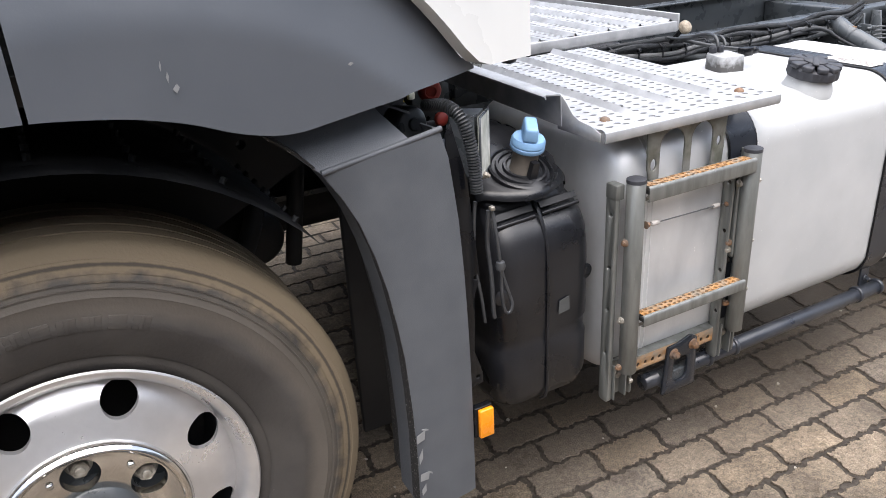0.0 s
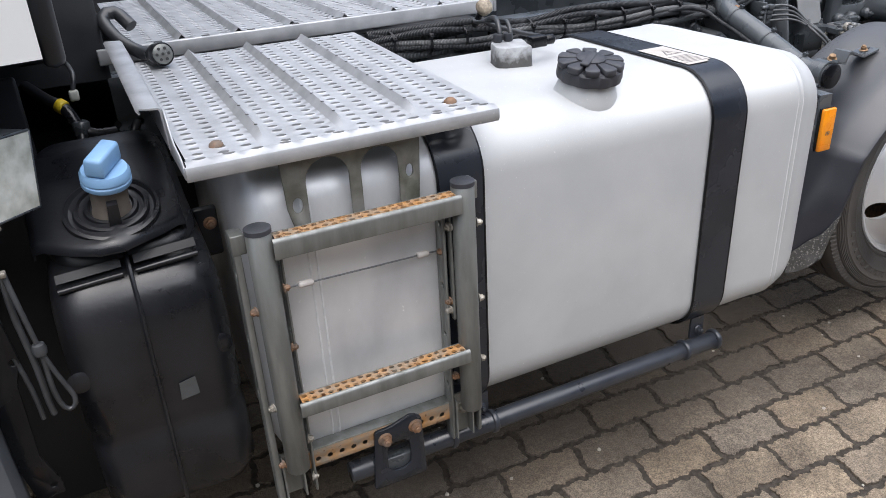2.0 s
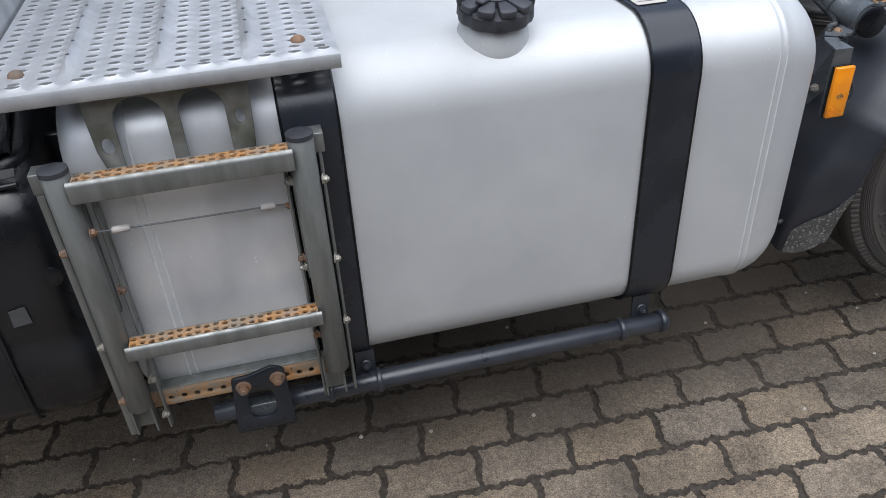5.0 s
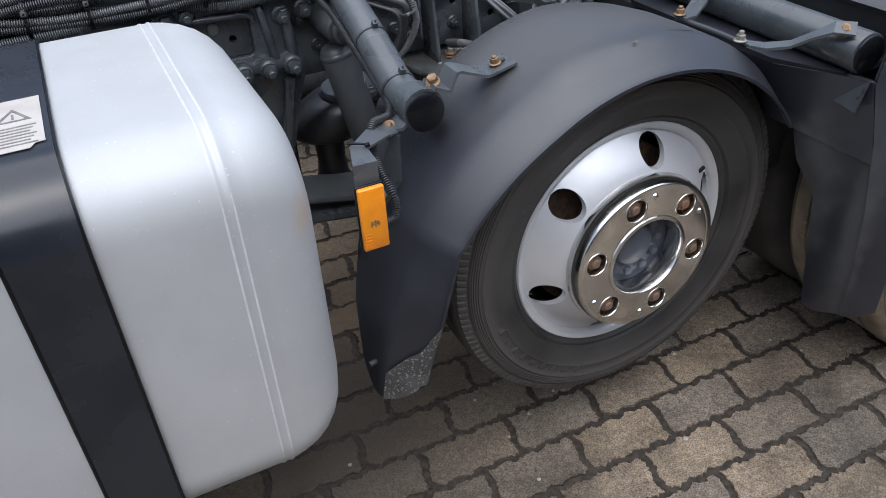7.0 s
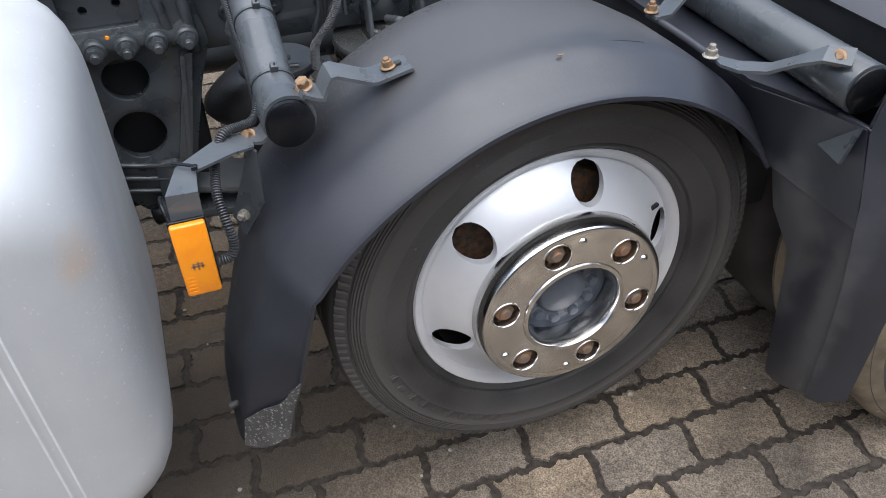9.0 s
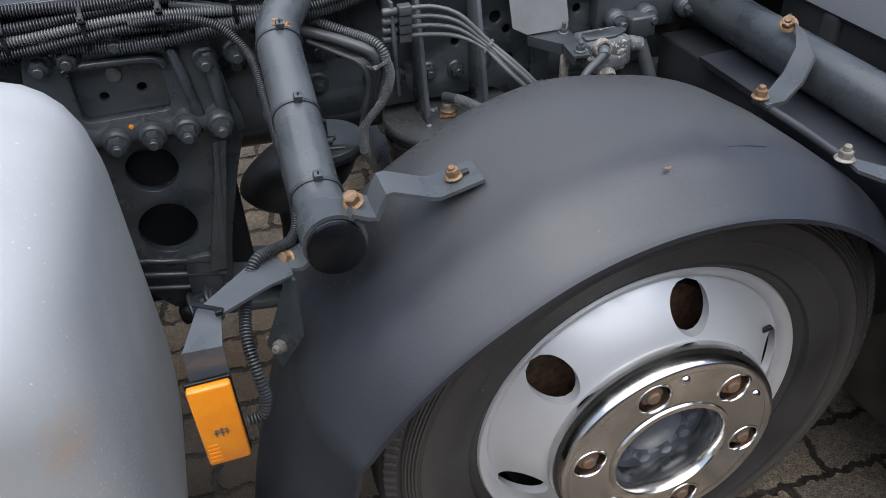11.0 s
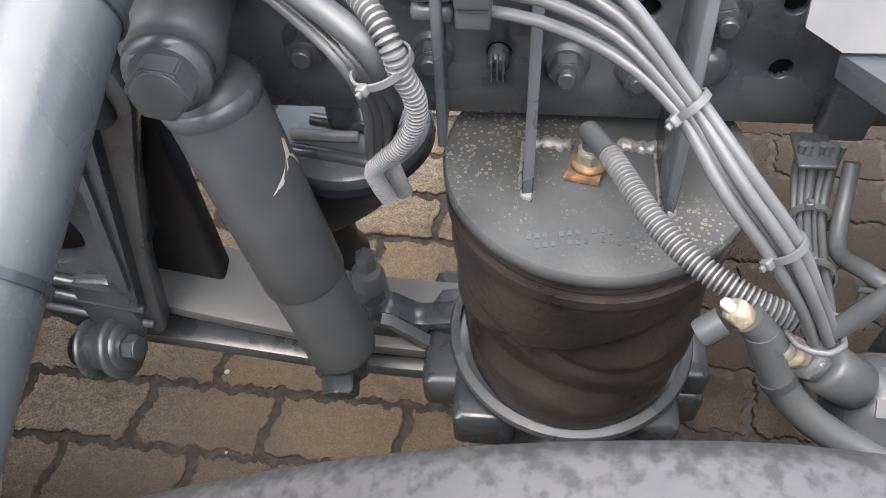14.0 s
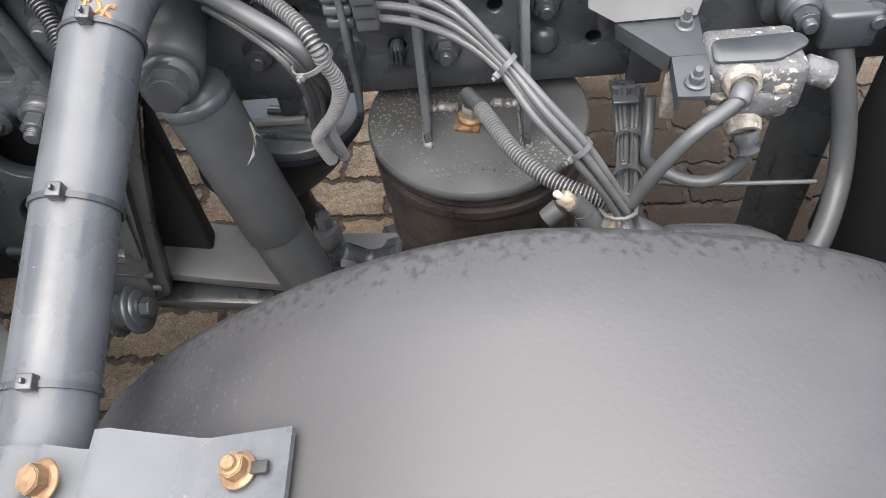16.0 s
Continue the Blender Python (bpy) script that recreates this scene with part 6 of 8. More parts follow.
for (xa, za), (xb, zb), w in (((2.605, 0.965), (2.628, 0.82), 0.009), ((2.655, 0.95), (2.665, 0.80), 0.011), ((2.43, 0.60), (2.58, 0.565), 0.006), ((2.43, 0.57), (2.60, 0.53), 0.006), ((2.43, 0.54), (2.60, 0.50), 0.005)):
    part("rib", rod((xa, 1.945, za), (xb, 1.945, zb), w, 12), CHASSIS, hang)
part("boss_bar", sheet([[(2.42 + 0.24 * i / 36, 1.952 - d, 0.838 + s * (0.017 + 0.006 * math.cos(2 * math.pi * (2.42 + 0.24 * i / 36 - 2.493) / 0.0535))) for i in range(37)] for d, s in ((0, 1), (0.016, 0.9), (0.02, 0), (0.016, -0.9), (0, -1))], 0.002), CHASSIS, hang, "scalloped boss bar")
for x in (2.440, 2.493, 2.547, 2.600, 2.653):
    part("boss", rod((x, 1.95, 0.836), (x, 1.925, 0.834), 0.0205, 24, 0.004), CHASSIS, hang)
    bolt(hang, (x, 1.926, 0.834), (0, -1, -0.1), 0.027, CHASSIS, 0.014, spin=x * 900)
for x, z in ((2.651, 0.935), (2.70, 0.94), (2.42, 0.965), (2.46, 0.97), (2.53, 0.985)):
    bolt(hang, (x, 1.952, z), (0, -1, -0.1), 0.026, CHASSIS, 0.014, spin=x * 500)
part("paint_mark", rod((2.5205, 1.9265, 0.857), (2.5205, 1.9235, 0.857), 0.004, 10, 0.001), ORANGE, hang, "orange paint mark")
part("edge_rib", slab([(2.638, 1.936, 0.80), (2.655, 1.936, 0.80), (2.602, 1.936, 0.545), (2.574, 1.936, 0.545)], 0.016, 0.004), CHASSIS, hang, "proud sloping rib")
part("lower_lug", outline_plate(rounded([(2.535, 0.58), (2.585, 0.58), (2.59, 0.50), (2.58, 0.47), (2.53, 0.47)], 0.01), [], "y", 1.94, 1.975, 0.004), CHASSIS, hang)
part("side_web", slab([(2.632, 1.93, 0.80), (2.600, 1.93, 0.585), (2.600, 2.02, 0.585), (2.632, 2.02, 0.80)], 0.008, 0.002), CHASSIS, hang)
pin = part("pivot", rod((2.53, 1.925, 0.475), (2.575, 1.922, 0.487), 0.028, 24, 0.004), CHASSIS, hang, "pivot bushing")
part("pivot_boss", rod((2.505, 1.925, 0.47), (2.535, 1.925, 0.476), 0.020, 24, 0.004), BLACK_PLASTIC, hang)
part("flange_ring", rod((2.560, 1.922, 0.484), (2.570, 1.922, 0.487), 0.036, 28, 0.003), CHASSIS, hang)
bolt(hang, (2.571, 1.921, 0.488), (1, -0.1, 0.2), 0.026, CHASSIS, 0.0)
part("flange_ring", rod((2.528, 1.924, 0.475), (2.536, 1.924, 0.477), 0.036, 28, 0.003), CHASSIS, hang)

# ---- trailing arm ----
arm = thing("trailing_arm", (2.8, 1.99, 0.42), "grey painted trailing arm of the lift axle", "suspension arm")
part("arm_plate", loft([[Vector((x, y, z)) for y, z in ((y0, z0), (y0 + 0.003, z0 + 0.008), (y0 + 0.010, z0 + 0.011), (y0 + 0.085, z0 + 0.013 + rise), (y0 + 0.085, z0 - 0.004 + rise), (y0 + 0.008, z0 - 0.009), (y0 + 0.002, z0 - 0.006))] for x, y0, z0, rise in ((2.545, 1.977, 0.487, 0.02), (2.60, 1.976, 0.477, 0.02), (2.67, 1.974, 0.460, 0.02), (2.75, 1.972, 0.443, 0.02), (2.83, 1.970, 0.430, 0.02), (2.95, 1.970, 0.422, 0.02))]), HOSE, arm, "painted upper leaf with a rounded edge")
part("arm_plate", loft([[Vector((x, y, z)) for y, z in ((y0, z0), (y0 + 0.003, z0 + 0.010), (y0 + 0.012, z0 + 0.014), (y0 + 0.09, z0 + 0.016), (y0 + 0.09, z0 - 0.01), (y0 + 0.008, z0 - 0.010), (y0 + 0.002, z0 - 0.007))] for x, y0, z0 in ((2.535, 1.970, 0.424), (2.65, 1.967, 0.412), (2.76, 1.964, 0.398), (2.86, 1.962, 0.393), (2.95, 1.962, 0.391))]), CHASSIS, arm, "grey lower leaf")
part("axle_clamp", outline_plate(rounded([(2.815, 0.46), (2.85, 0.495), (2.885, 0.470), (2.95, 0.485), (2.95, 0.42), (2.82, 0.43)], 0.010), [ring((2.905, 0.450), 0.011, 14)], "y", 1.985, 2.015, 0.005), CHASSIS, arm)
part("clamp_rib", slab([(2.848, 1.984, 0.492), (2.860, 1.984, 0.488), (2.925, 1.984, 0.428), (2.908, 1.984, 0.428)], -0.014, 0.003), CHASSIS_LIGHT, arm, "raised forging rib")
part("clamp_post", lathe([(0.028, 0.40), (0.024, 0.43), (0.0215, 0.47), (0.0205, 0.492), (0.017, 0.500), (0, 0.501)], (2.822, 2.035, 0), (0, 0, 1), 24), CHASSIS_LIGHT, arm, "rough cast clamp post")
part("clamp_nut", lathe([(0.0, 0.524), (0.0105, 0.524), (0.0125, 0.521), (0.0125, 0.499), (0, 0.499)], (2.822, 2.040, 0), (0, 0, 1), 6), CHASSIS_LIGHT, arm, "tall painted hexagon nut")
part("clamp_block", box((2.895, 1.92, 0.40), (3.20, 2.08, 0.455), 0.012), CHASSIS, arm)
part("axle_beam", rod((3.06, 1.66, 0.365), (3.06, 3.2, 0.365), 0.068, 32, 0.01), CHASSIS, arm, "round axle beam")

# ---- shock absorber ----
shock = thing("shock_absorber", (2.80, 1.91, 0.52), "dark grey shock absorber leaning beside the air spring", "shock absorber")
S1, S0 = Vector((2.7565, 1.948, 0.850)), Vector((2.8215, 1.9155, 0.528))
sd = (S0 - S1).normalized()
L = (S0 - S1).length
part("body", lathe([(0.0, -0.004), (0.020, -0.003), (0.031, 0.002), (0.0365, 0.010), (0.0385, 0.019), (0.0385, L * 0.655), (0.0375, L * 0.66), (0.0355, L * 0.657), (0.0, L * 0.65)], S1, sd, 48), HOSE, shock, "grey dust tube")
part("lower_tube", lathe([(0.0352, L * 0.60), (0.0352, L * 0.985), (0.033, L * 1.01), (0.024, L * 1.03), (0.0, L * 1.032)], S1, sd, 48), HOSE, shock, "lower tube")
part("seam_ring", lathe([(0.0360, 0.012), (0.0396, 0.016), (0.0402, 0.0205), (0.0396, 0.025), (0.0380, 0.028)], S1, sd, 48), CHASSIS_LIGHT, shock, "rolled seam")
part("upper_eye", rod((2.752, 2.0, 0.905), (2.764, 1.905, 0.895), 0.034, 30, 0.006), HOSE, shock)
part("washer", rod((2.764, 1.905, 0.895), (2.766, 1.892, 0.893), 0.029, 30, 0.004), CHASSIS, shock)
bolt(shock, (2.766, 1.893, 0.894), (0.12, -1, 0.12), 0.036, HOSE, 0.0, washer=True)
part("lower_eye", rod((2.822, 1.96, 0.535), (2.826, 1.905, 0.527), 0.022, 26, 0.005), CHASSIS, shock)
part("washer", rod((2.8100, 1.955, 0.484), (2.8110, 1.918, 0.471), 0.0275, 28, 0.003), CHASSIS, shock)
bolt(shock, (2.8110, 1.919, 0.471), (0.08, -1, -0.25), 0.036, CHASSIS, 0.0)
side_x = (Vector((1, 0, 0)) - sd * sd.x).normalized()
side_y = sd.cross(side_x)
if side_y.y > 0:
    side_y = -side_y


def on_tube(angle, d):
    """A place on the dust tube: turned from the +x side towards the front, d along it."""
    return S1 + sd * d + (side_x * math.cos(radians(angle)) + side_y * math.sin(radians(angle))) * 0.0389


for pts in ([(48, 0.099), (34, 0.093), (18, 0.086), (4, 0.077), (12, 0.088), (30, 0.096)], [(8, 0.082), (0, 0.066), (-6, 0.068), (-2, 0.083)], [(2, 0.081), (-8, 0.090), (-14, 0.097), (-6, 0.084)]):
    part("overspray_mark", slab([on_tube(*p) for p in pts], 0.001, 0), STICKER, shock, "pale overspray mark")

# ---- air springs ----
def air_spring(name, cx, cy, z0, z1, r, label, plate_mat):
    s = thing(name, (cx, cy, z0), label, "air spring")
    h = z1 - z0
    top = part("top_plate", lathe([(0, z1 + 0.012), (r * 1.03, z1 + 0.012), (r * 1.05, z1 + 0.009), (r * 1.05, z1 + 0.001), (r * 1.02, z1 - 0.003), (0, z1 - 0.003)], (cx, cy, 0), (0, 0, 1), 64), plate_mat, s, "dusty steel top plate")
    prof = [(r * 1.0, z1 - 0.003), (r * 1.01, z1 - 0.012), (r * 0.985, z1 - 0.018), (r * 1.02, z1 - 0.026), (r * 1.0, z1 - 0.034), (r * 1.0, z1 - h * 0.40), (r * 0.985, z1 - h * 0.52), (r * 1.0, z1 - h * 0.65), (r * 1.0, z1 - h * 0.85), (r * 0.97, z0 + 0.01), (r * 0.9, z0)]
    fine = []
    for (ra, za), (rb, zb) in zip(prof, prof[1:]):
        steps = 14 if za - zb > 0.02 else 5
        for i in range(steps):
            fine.append((ra + (rb - ra) * i / steps, za + (zb - za) * i / steps))
    bm = lathe(fine, (cx, cy, 0), (0, 0, 1), 96)
    for v in bm.verts:
        a = math.atan2(v.co.y - cy, v.co.x - cx)
        f = (z1 - v.co.z) / h
        w = 0.0
        if f > 0.2:
            d = f - (0.50 - 0.22 * math.sin(a + 1.9))
            w = -0.021 * (math.exp(-d / 0.16) if d > 0 else max(0.0, 1 + d / 0.045)) * (0.5 + 0.5 * math.cos(a + 0.8)) ** 0.8
            d = f - (0.42 + 0.20 * math.sin(a + 2.6))
            w -= 0.009 * (math.exp(-d / 0.12) if d > 0 else max(0.0, 1 + d / 0.05)) * (0.5 + 0.5 * math.cos(a + 2.3)) ** 2
            w += 0.006 * math.sin(2 * a + 5 * f) * f
            w -= 0.007 * max(0.0, 1 - abs(f - (0.82 + 0.12 * math.sin(a + 0.6))) / 0.09) * (0.5 + 0.5 * math.cos(a + 1.9))
        v.co.x += w * math.cos(a)
        v.co.y += w * math.sin(a)
    part("bellows", bm, BELLOWS, s, "creased dusty rubber bellows", 1.2)
    part("clamp_ring", lathe([(r * 1.0, z1 - 0.020), (r * 1.035, z1 - 0.020), (r * 1.035, z1 - 0.030), (r * 1.0, z1 - 0.030)], (cx, cy, 0), (0, 0, 1), 64), BELLOWS, s)
    return s, top


bag, bag_top = air_spring("air_spring", 3.053, 1.972, 0.50, 0.748, 0.118, "brown-black creased air spring with a dusty steel top plate", PLATE_DUSTY)
part("base_ring", lathe([(0.117, 0.507), (0.126, 0.505), (0.128, 0.500), (0.126, 0.494), (0.05, 0.492)], (3.053, 1.972, 0), (0, 0, 1), 64), CHASSIS_LIGHT, bag, "grey base ring")
part("piston", lathe([(0.062, 0.49), (0.056, 0.44), (0.060, 0.38), (0.05, 0.36), (0, 0.36)], (3.053, 1.972, 0), (0, 0, 1), 40), CHASSIS, bag, "grey piston")
for x0, x1, y0 in ((2.935, 3.0, 1.865), (3.085, 3.165, 1.87), (3.165, 3.2, 1.93)):
    part("base_lug", box((x0, y0, 0.425), (x1, y0 + 0.07, 0.485), 0.01), CHASSIS, bag)
part("washer", rod((3.046, 1.957, 0.765), (3.046, 1.957, 0.771), 0.0150, 24, 0.002), ZINC, bag_top, "stained washer")
bolt(bag_top, (3.046, 1.957, 0.770), (0, 0, 1), 0.019, PALE_ZINC, 0.0, washer=False)
part("nut_plate", slab([(3.026, 1.942, 0.762), (3.053, 1.936, 0.762), (3.060, 1.962, 0.762), (3.033, 1.969, 0.762)], 0.003, 0.0008), NUT_RUST, bag_top, "rusty locking plate")
for k in range(2):
    for i in range(18):
        part("stamp", box((3.0 + 0.006 * i, 1.882 + 0.009 * k - 0.0011 * abs(i - 9), 0.7597), (3.003 + 0.006 * i, 1.887 + 0.009 * k - 0.0011 * abs(i - 9), 0.7607), 0), CHASSIS_LIGHT, bag_top) if (i * 5 + k) % 4 else None
carrier = thing("air_spring_carrier", (3.05, 1.98, 0.755), "dark grey bracket with upright fins over the air spring", "bracket")
for x, y in ((2.999, 1.922), (3.104, 1.91)):
    part("fin", outline_plate([(1.999, 0.762), (y, 0.762), (y + 0.002, 0.79), (1.962, 1.03), (1.999, 1.03)], [], "x", x - 0.004, x + 0.004, 0.001), CHASSIS_LIGHT, carrier, "upright fin")
    weld_bead(carrier, (x - 0.006, y + 0.003, 0.7605), (x + 0.006, y + 0.003, 0.7605), 0.011, 0.005)
    weld_bead(carrier, (x - 0.006, y + 0.008, 0.7605), (x - 0.005, 1.985, 0.7605), 0.0035, 0.0015)
for x in (3.018, 3.085):
    weld_bead(carrier, (x - 0.017, 1.983, 0.7605), (x + 0.017, 1.981, 0.7605), 0.013, 0.005)
part("left_plate", outline_plate([(1.912, 0.862), (1.886, 0.845), (1.888, 0.86), (1.89, 1.0), (1.984, 1.0), (1.984, 0.965), (1.912, 0.95)], [], "x", 2.938, 2.944, 0.001), CHASSIS, carrier, "thin bent plate")
bag2 = thing("air_spring", (2.815, 2.10, 0.46), "black ribbed air spring behind the shock absorber", "air spring")
B2 = (2.758, 2.104)
cords = lathe([(0.070, 0.686), (0.086, 0.676), (0.096, 0.660), (0.104, 0.636), (0.107, 0.614), (0.103, 0.598), (0.091, 0.582), (0.066, 0.572), (0.0, 0.569)], (*B2, 0), (0, 0, 1), 200)
for v in cords.verts:
    a = math.atan2(v.co.y - B2[1], v.co.x - B2[0])
    k = 1.0 - 0.008 * (round(a / (2 * math.pi) * 200) % 2)
    lean = 0.054 * max(0.0, (v.co.z - 0.60) / 0.086)
    v.co.x, v.co.y = B2[0] + lean + (v.co.x - B2[0]) * k, B2[1] - 0.6 * lean + (v.co.y - B2[1]) * k
part("bellows", cords, CORD_RUBBER, bag2, "black corded rubber bellows", 1.2)
bag2_top = part("top_plate", lathe([(0, 0.704), (0.074, 0.704), (0.078, 0.701), (0.079, 0.690), (0.075, 0.685), (0, 0.685)], (2.826, 2.063, 0), (0, 0, 1), 64), CHASSIS_LIGHT, bag2, "grey steel top plate")
part("rim_bead", lathe([(0.074, 0.688), (0.083, 0.690), (0.084, 0.682), (0.076, 0.676)], (2.824, 2.066, 0), (0, 0, 1), 64), BLACK_PAINT, bag2)
part("top_rib", box((2.776, 2.030, 0.705), (2.842, 2.038, 0.716), 0.003), PALE_SHEET, bag2_top, "bright upstanding rib")
for x0, y0, x1, y1 in ((2.780, 2.020, 2.858, 2.006), (2.79, 2.062, 2.85, 2.050)):
    part("top_slot", tube([(x0, y0, 0.705), ((x0 + x1) / 2, (y0 + y1) / 2, 0.7055), (x1, y1, 0.705)], 0.0065, 10), CHASSIS, bag2_top, "pressed stiffening bead")
part("stud", rod((2.822, 2.062, 0.704), (2.822, 2.060, 0.742), 0.016, 22, 0.003), CHASSIS_LIGHT, bag2_top, "grey round spigot")
part("piston", lathe([(0.040, 0.572), (0.036, 0.50), (0.040, 0.46), (0.05, 0.44), (0, 0.435)], (*B2, 0), (0, 0, 1), 36), CORD_RUBBER, bag2, "black piston")
# Unseen spring and shaft, added where the gap between the rails reads black.
far_bag, far_bag_top = air_spring("air_spring", 3.053, 2.90, 0.50, 0.748, 0.118, "unseen dark air spring added under the far chassis rail", BLACK_PAINT)
prop = thing("propeller_shaft", (3.0, 2.39, 0.52), "unseen dark propeller shaft added to fill the black gap between the rails", "drive shaft")
part("tube", rod((1.3, 2.39, 0.64), (4.2, 2.39, 0.58), 0.062, 32, 0.01), CHASSIS, prop, "dark shaft tube")
for x, z in ((1.34, 0.64), (3.02, 0.604), (4.15, 0.581)):
    part("flange", rod((x - 0.015, 2.39, z), (x + 0.015, 2.39, z), 0.088, 32, 0.004), CHASSIS, prop, "bolted flange")

# ---- air lines over the air spring ----
man = thing("line_manifold", (2.96, 1.90, 0.92), "grey push-in connector block with four pale air lines", "air lines")
for k in range(4):
    z = 0.985 - 0.016 * k
    part("fitting", rod((2.925, 1.893 + 0.004 * k, z), (2.95, 1.893 + 0.004 * k, z), 0.0065, 14), CHASSIS_LIGHT, man, "grey fitting")
    part("block", box((2.951, 1.884 + 0.004 * k, z - 0.0075), (2.972, 1.904 + 0.004 * k, z + 0.0075), 0.002), HOSE, man, "grey connector")
    part("air_line", tube([(2.968, 1.894 + 0.004 * k, z), (3.00, 1.885 + 0.003 * k, z + 0.002), (3.04, 1.866, z - 0.010 + 0.004 * k), (3.078 - 0.0030 * (k - 1.5), 1.843, 0.927 - 0.003 * (k - 1.5)), (3.108 - 0.0035 * (k - 1.5), 1.818 - 0.005 * (k % 2), 0.897 - 0.004 * (k - 1.5)), (3.140 - 0.0040 * (k - 1.5), 1.802 - 0.006 * (k % 2), 0.862 - 0.003 * (k - 1.5)), (3.168 - 0.0042 * (k - 1.5), 1.797 - 0.006 * (k % 2), 0.817), (3.186 - 0.0045 * (k - 1.5), 1.799 - 0.006 * (k % 2), 0.782)], 0.0038, 10), PALE_TUBE, man, "pale grey nylon line")
cable_tie(man, (3.080, 1.841, 0.927), (0.65, -0.4, -0.55), 0.0100, (-0.6, -0.6, -0.2), PALE_TUBE, 0.0045)
cable_tie(man, (3.140, 1.802, 0.862), (0.6, -0.3, -0.8), 0.0110, (-0.7, -0.4, 0.1), PALE_TUBE, 0.0045)
part("ring_clip", tube([(3.196, 1.79, 0.785), (3.198, 1.815, 0.78), (3.18, 1.825, 0.775), (3.165, 1.81, 0.78), (3.168, 1.788, 0.785), (3.184, 1.782, 0.787), (3.196, 1.79, 0.785)], 0.0022, 8), PALE_TUBE, man, "pale ring clip")
feed = thing("air_feed_hose", (3.1, 1.9, 0.78), "grey corrugated hose from the air spring", "hose")
part("hose_run", tube([(3.057, 1.936, 0.797), (3.066, 1.914, 0.799), (3.075, 1.893, 0.799), (3.088, 1.866, 0.799), (3.112, 1.836, 0.797), (3.142, 1.815, 0.793), (3.172, 1.804, 0.788)], 0.0074, 16, rib=0.0014, pitch=0.0038), CONDUIT, feed)
part("boot", tube([(3.043, 1.968, 0.790), (3.048, 1.956, 0.793), (3.057, 1.936, 0.797)], 0.0084, 14), HOSE, feed, "smooth grey boot")
part("elbow", tube([(3.0455, 1.9585, 0.776), (3.0455, 1.9595, 0.784), (3.046, 1.9605, 0.791)], 0.0068, 12), CHASSIS, feed)
brake = thing("brake_chamber", (3.25, 1.80, 0.72), "grey brake chamber with a hose fitting", "brake chamber")
part("fitting", rod((3.127, 1.804, 0.800), (3.138, 1.800, 0.790), 0.0088, 6, 0.002), CREAM, brake, "cream hexagon fitting")
part("pin", rod((3.121, 1.803, 0.806), (3.128, 1.8015, 0.799), 0.0040, 6, 0.001), STICKER, brake, "white hexagon pin")
part("elbow", lathe([(0.0065, 0.0), (0.0092, 0.0), (0.0098, 0.003), (0.0098, 0.018), (0.0, 0.018)], (3.113, 1.800, 0.772), (0.75, 0.25, 0.6), 20), HOSE, brake, "open grey pipe end")
part("tee", tube([(3.138, 1.801, 0.793), (3.150, 1.799, 0.781), (3.160, 1.797, 0.770)], 0.0105, 16, 0.004), HOSE, brake)
part("hose_run", tube([(3.148, 1.799, 0.783), (3.158, 1.795, 0.762), (3.170, 1.788, 0.740), (3.186, 1.779, 0.722), (3.215, 1.768, 0.704), (3.27, 1.75, 0.69)], 0.0112, 16), HOSE, brake, "grey hose")
part("hose_clip", lathe([(0.0110, -0.003), (0.0128, -0.003), (0.0128, 0.003), (0.0110, 0.003)], (3.1685, 1.789, 0.742), (0.5, -0.3, -0.85), 24, closed=True), CHASSIS, brake)
part("nipple", rod((3.158, 1.798, 0.772), (3.182, 1.798, 0.756), 0.0085, 18, 0.002), CRUST, brake, "corroded nipple")
part("clamp", rod((3.170, 1.798, 0.764), (3.177, 1.798, 0.7595), 0.0105, 18, 0.002), CREAM, brake, "cream band")
part("collar", rod((3.180, 1.798, 0.757), (3.192, 1.798, 0.749), 0.0150, 6, 0.003), PEELING, brake, "corroded hexagon collar")
part("sleeve", rod((3.194, 1.798, 0.749), (3.226, 1.798, 0.724), 0.0180, 26, 0.003), HOSE, brake, "grey sleeve")
CH0, CH1 = Vector((3.222, 1.800, 0.700)), Vector((3.375, 1.790, 0.664))
part("chamber", lathe([(0.0, 0.0), (0.018, 0.0), (0.030, 0.004), (0.037, 0.014), (0.041, 0.034), (0.046, 0.070), (0.0475, 0.095), (0.043, 0.122), (0.034, 0.142), (0.018, 0.155), (0.0, 0.158)], CH0, CH1 - CH0, 48), CHASSIS_LIGHT, brake, "light grey chamber")
part("strap", slab([(3.228, 1.7705, 0.7345), (3.294, 1.7655, 0.7365), (3.291, 1.7725, 0.7500), (3.227, 1.7775, 0.7445)], 0.002, 0.0005), PALE_SHEET, brake, "pale clamp strap")
part("strap_end", slab([(3.292, 1.7585, 0.7370), (3.316, 1.7575, 0.7335), (3.311, 1.7680, 0.7565), (3.288, 1.7685, 0.7595)], 0.008, 0.0015), PALE_SHEET, brake, "pale square strap end")
part("strap_hole", rod((3.3012, 1.7640, 0.7475), (3.3010, 1.7615, 0.7490), 0.0030, 10, 0.0002), HOLE_SHADE, brake)
part("thin_line", tube([(3.182, 1.785, 0.728), (3.205, 1.772, 0.716), (3.23, 1.757, 0.702), (3.26, 1.742, 0.686)], 0.0030, 8), PALE_TUBE, brake, "thin pale line")
bundle = thing("cable_drop", (3.19, 1.93, 0.6), "grey cables tied together hanging below the rail", "cable bundle")
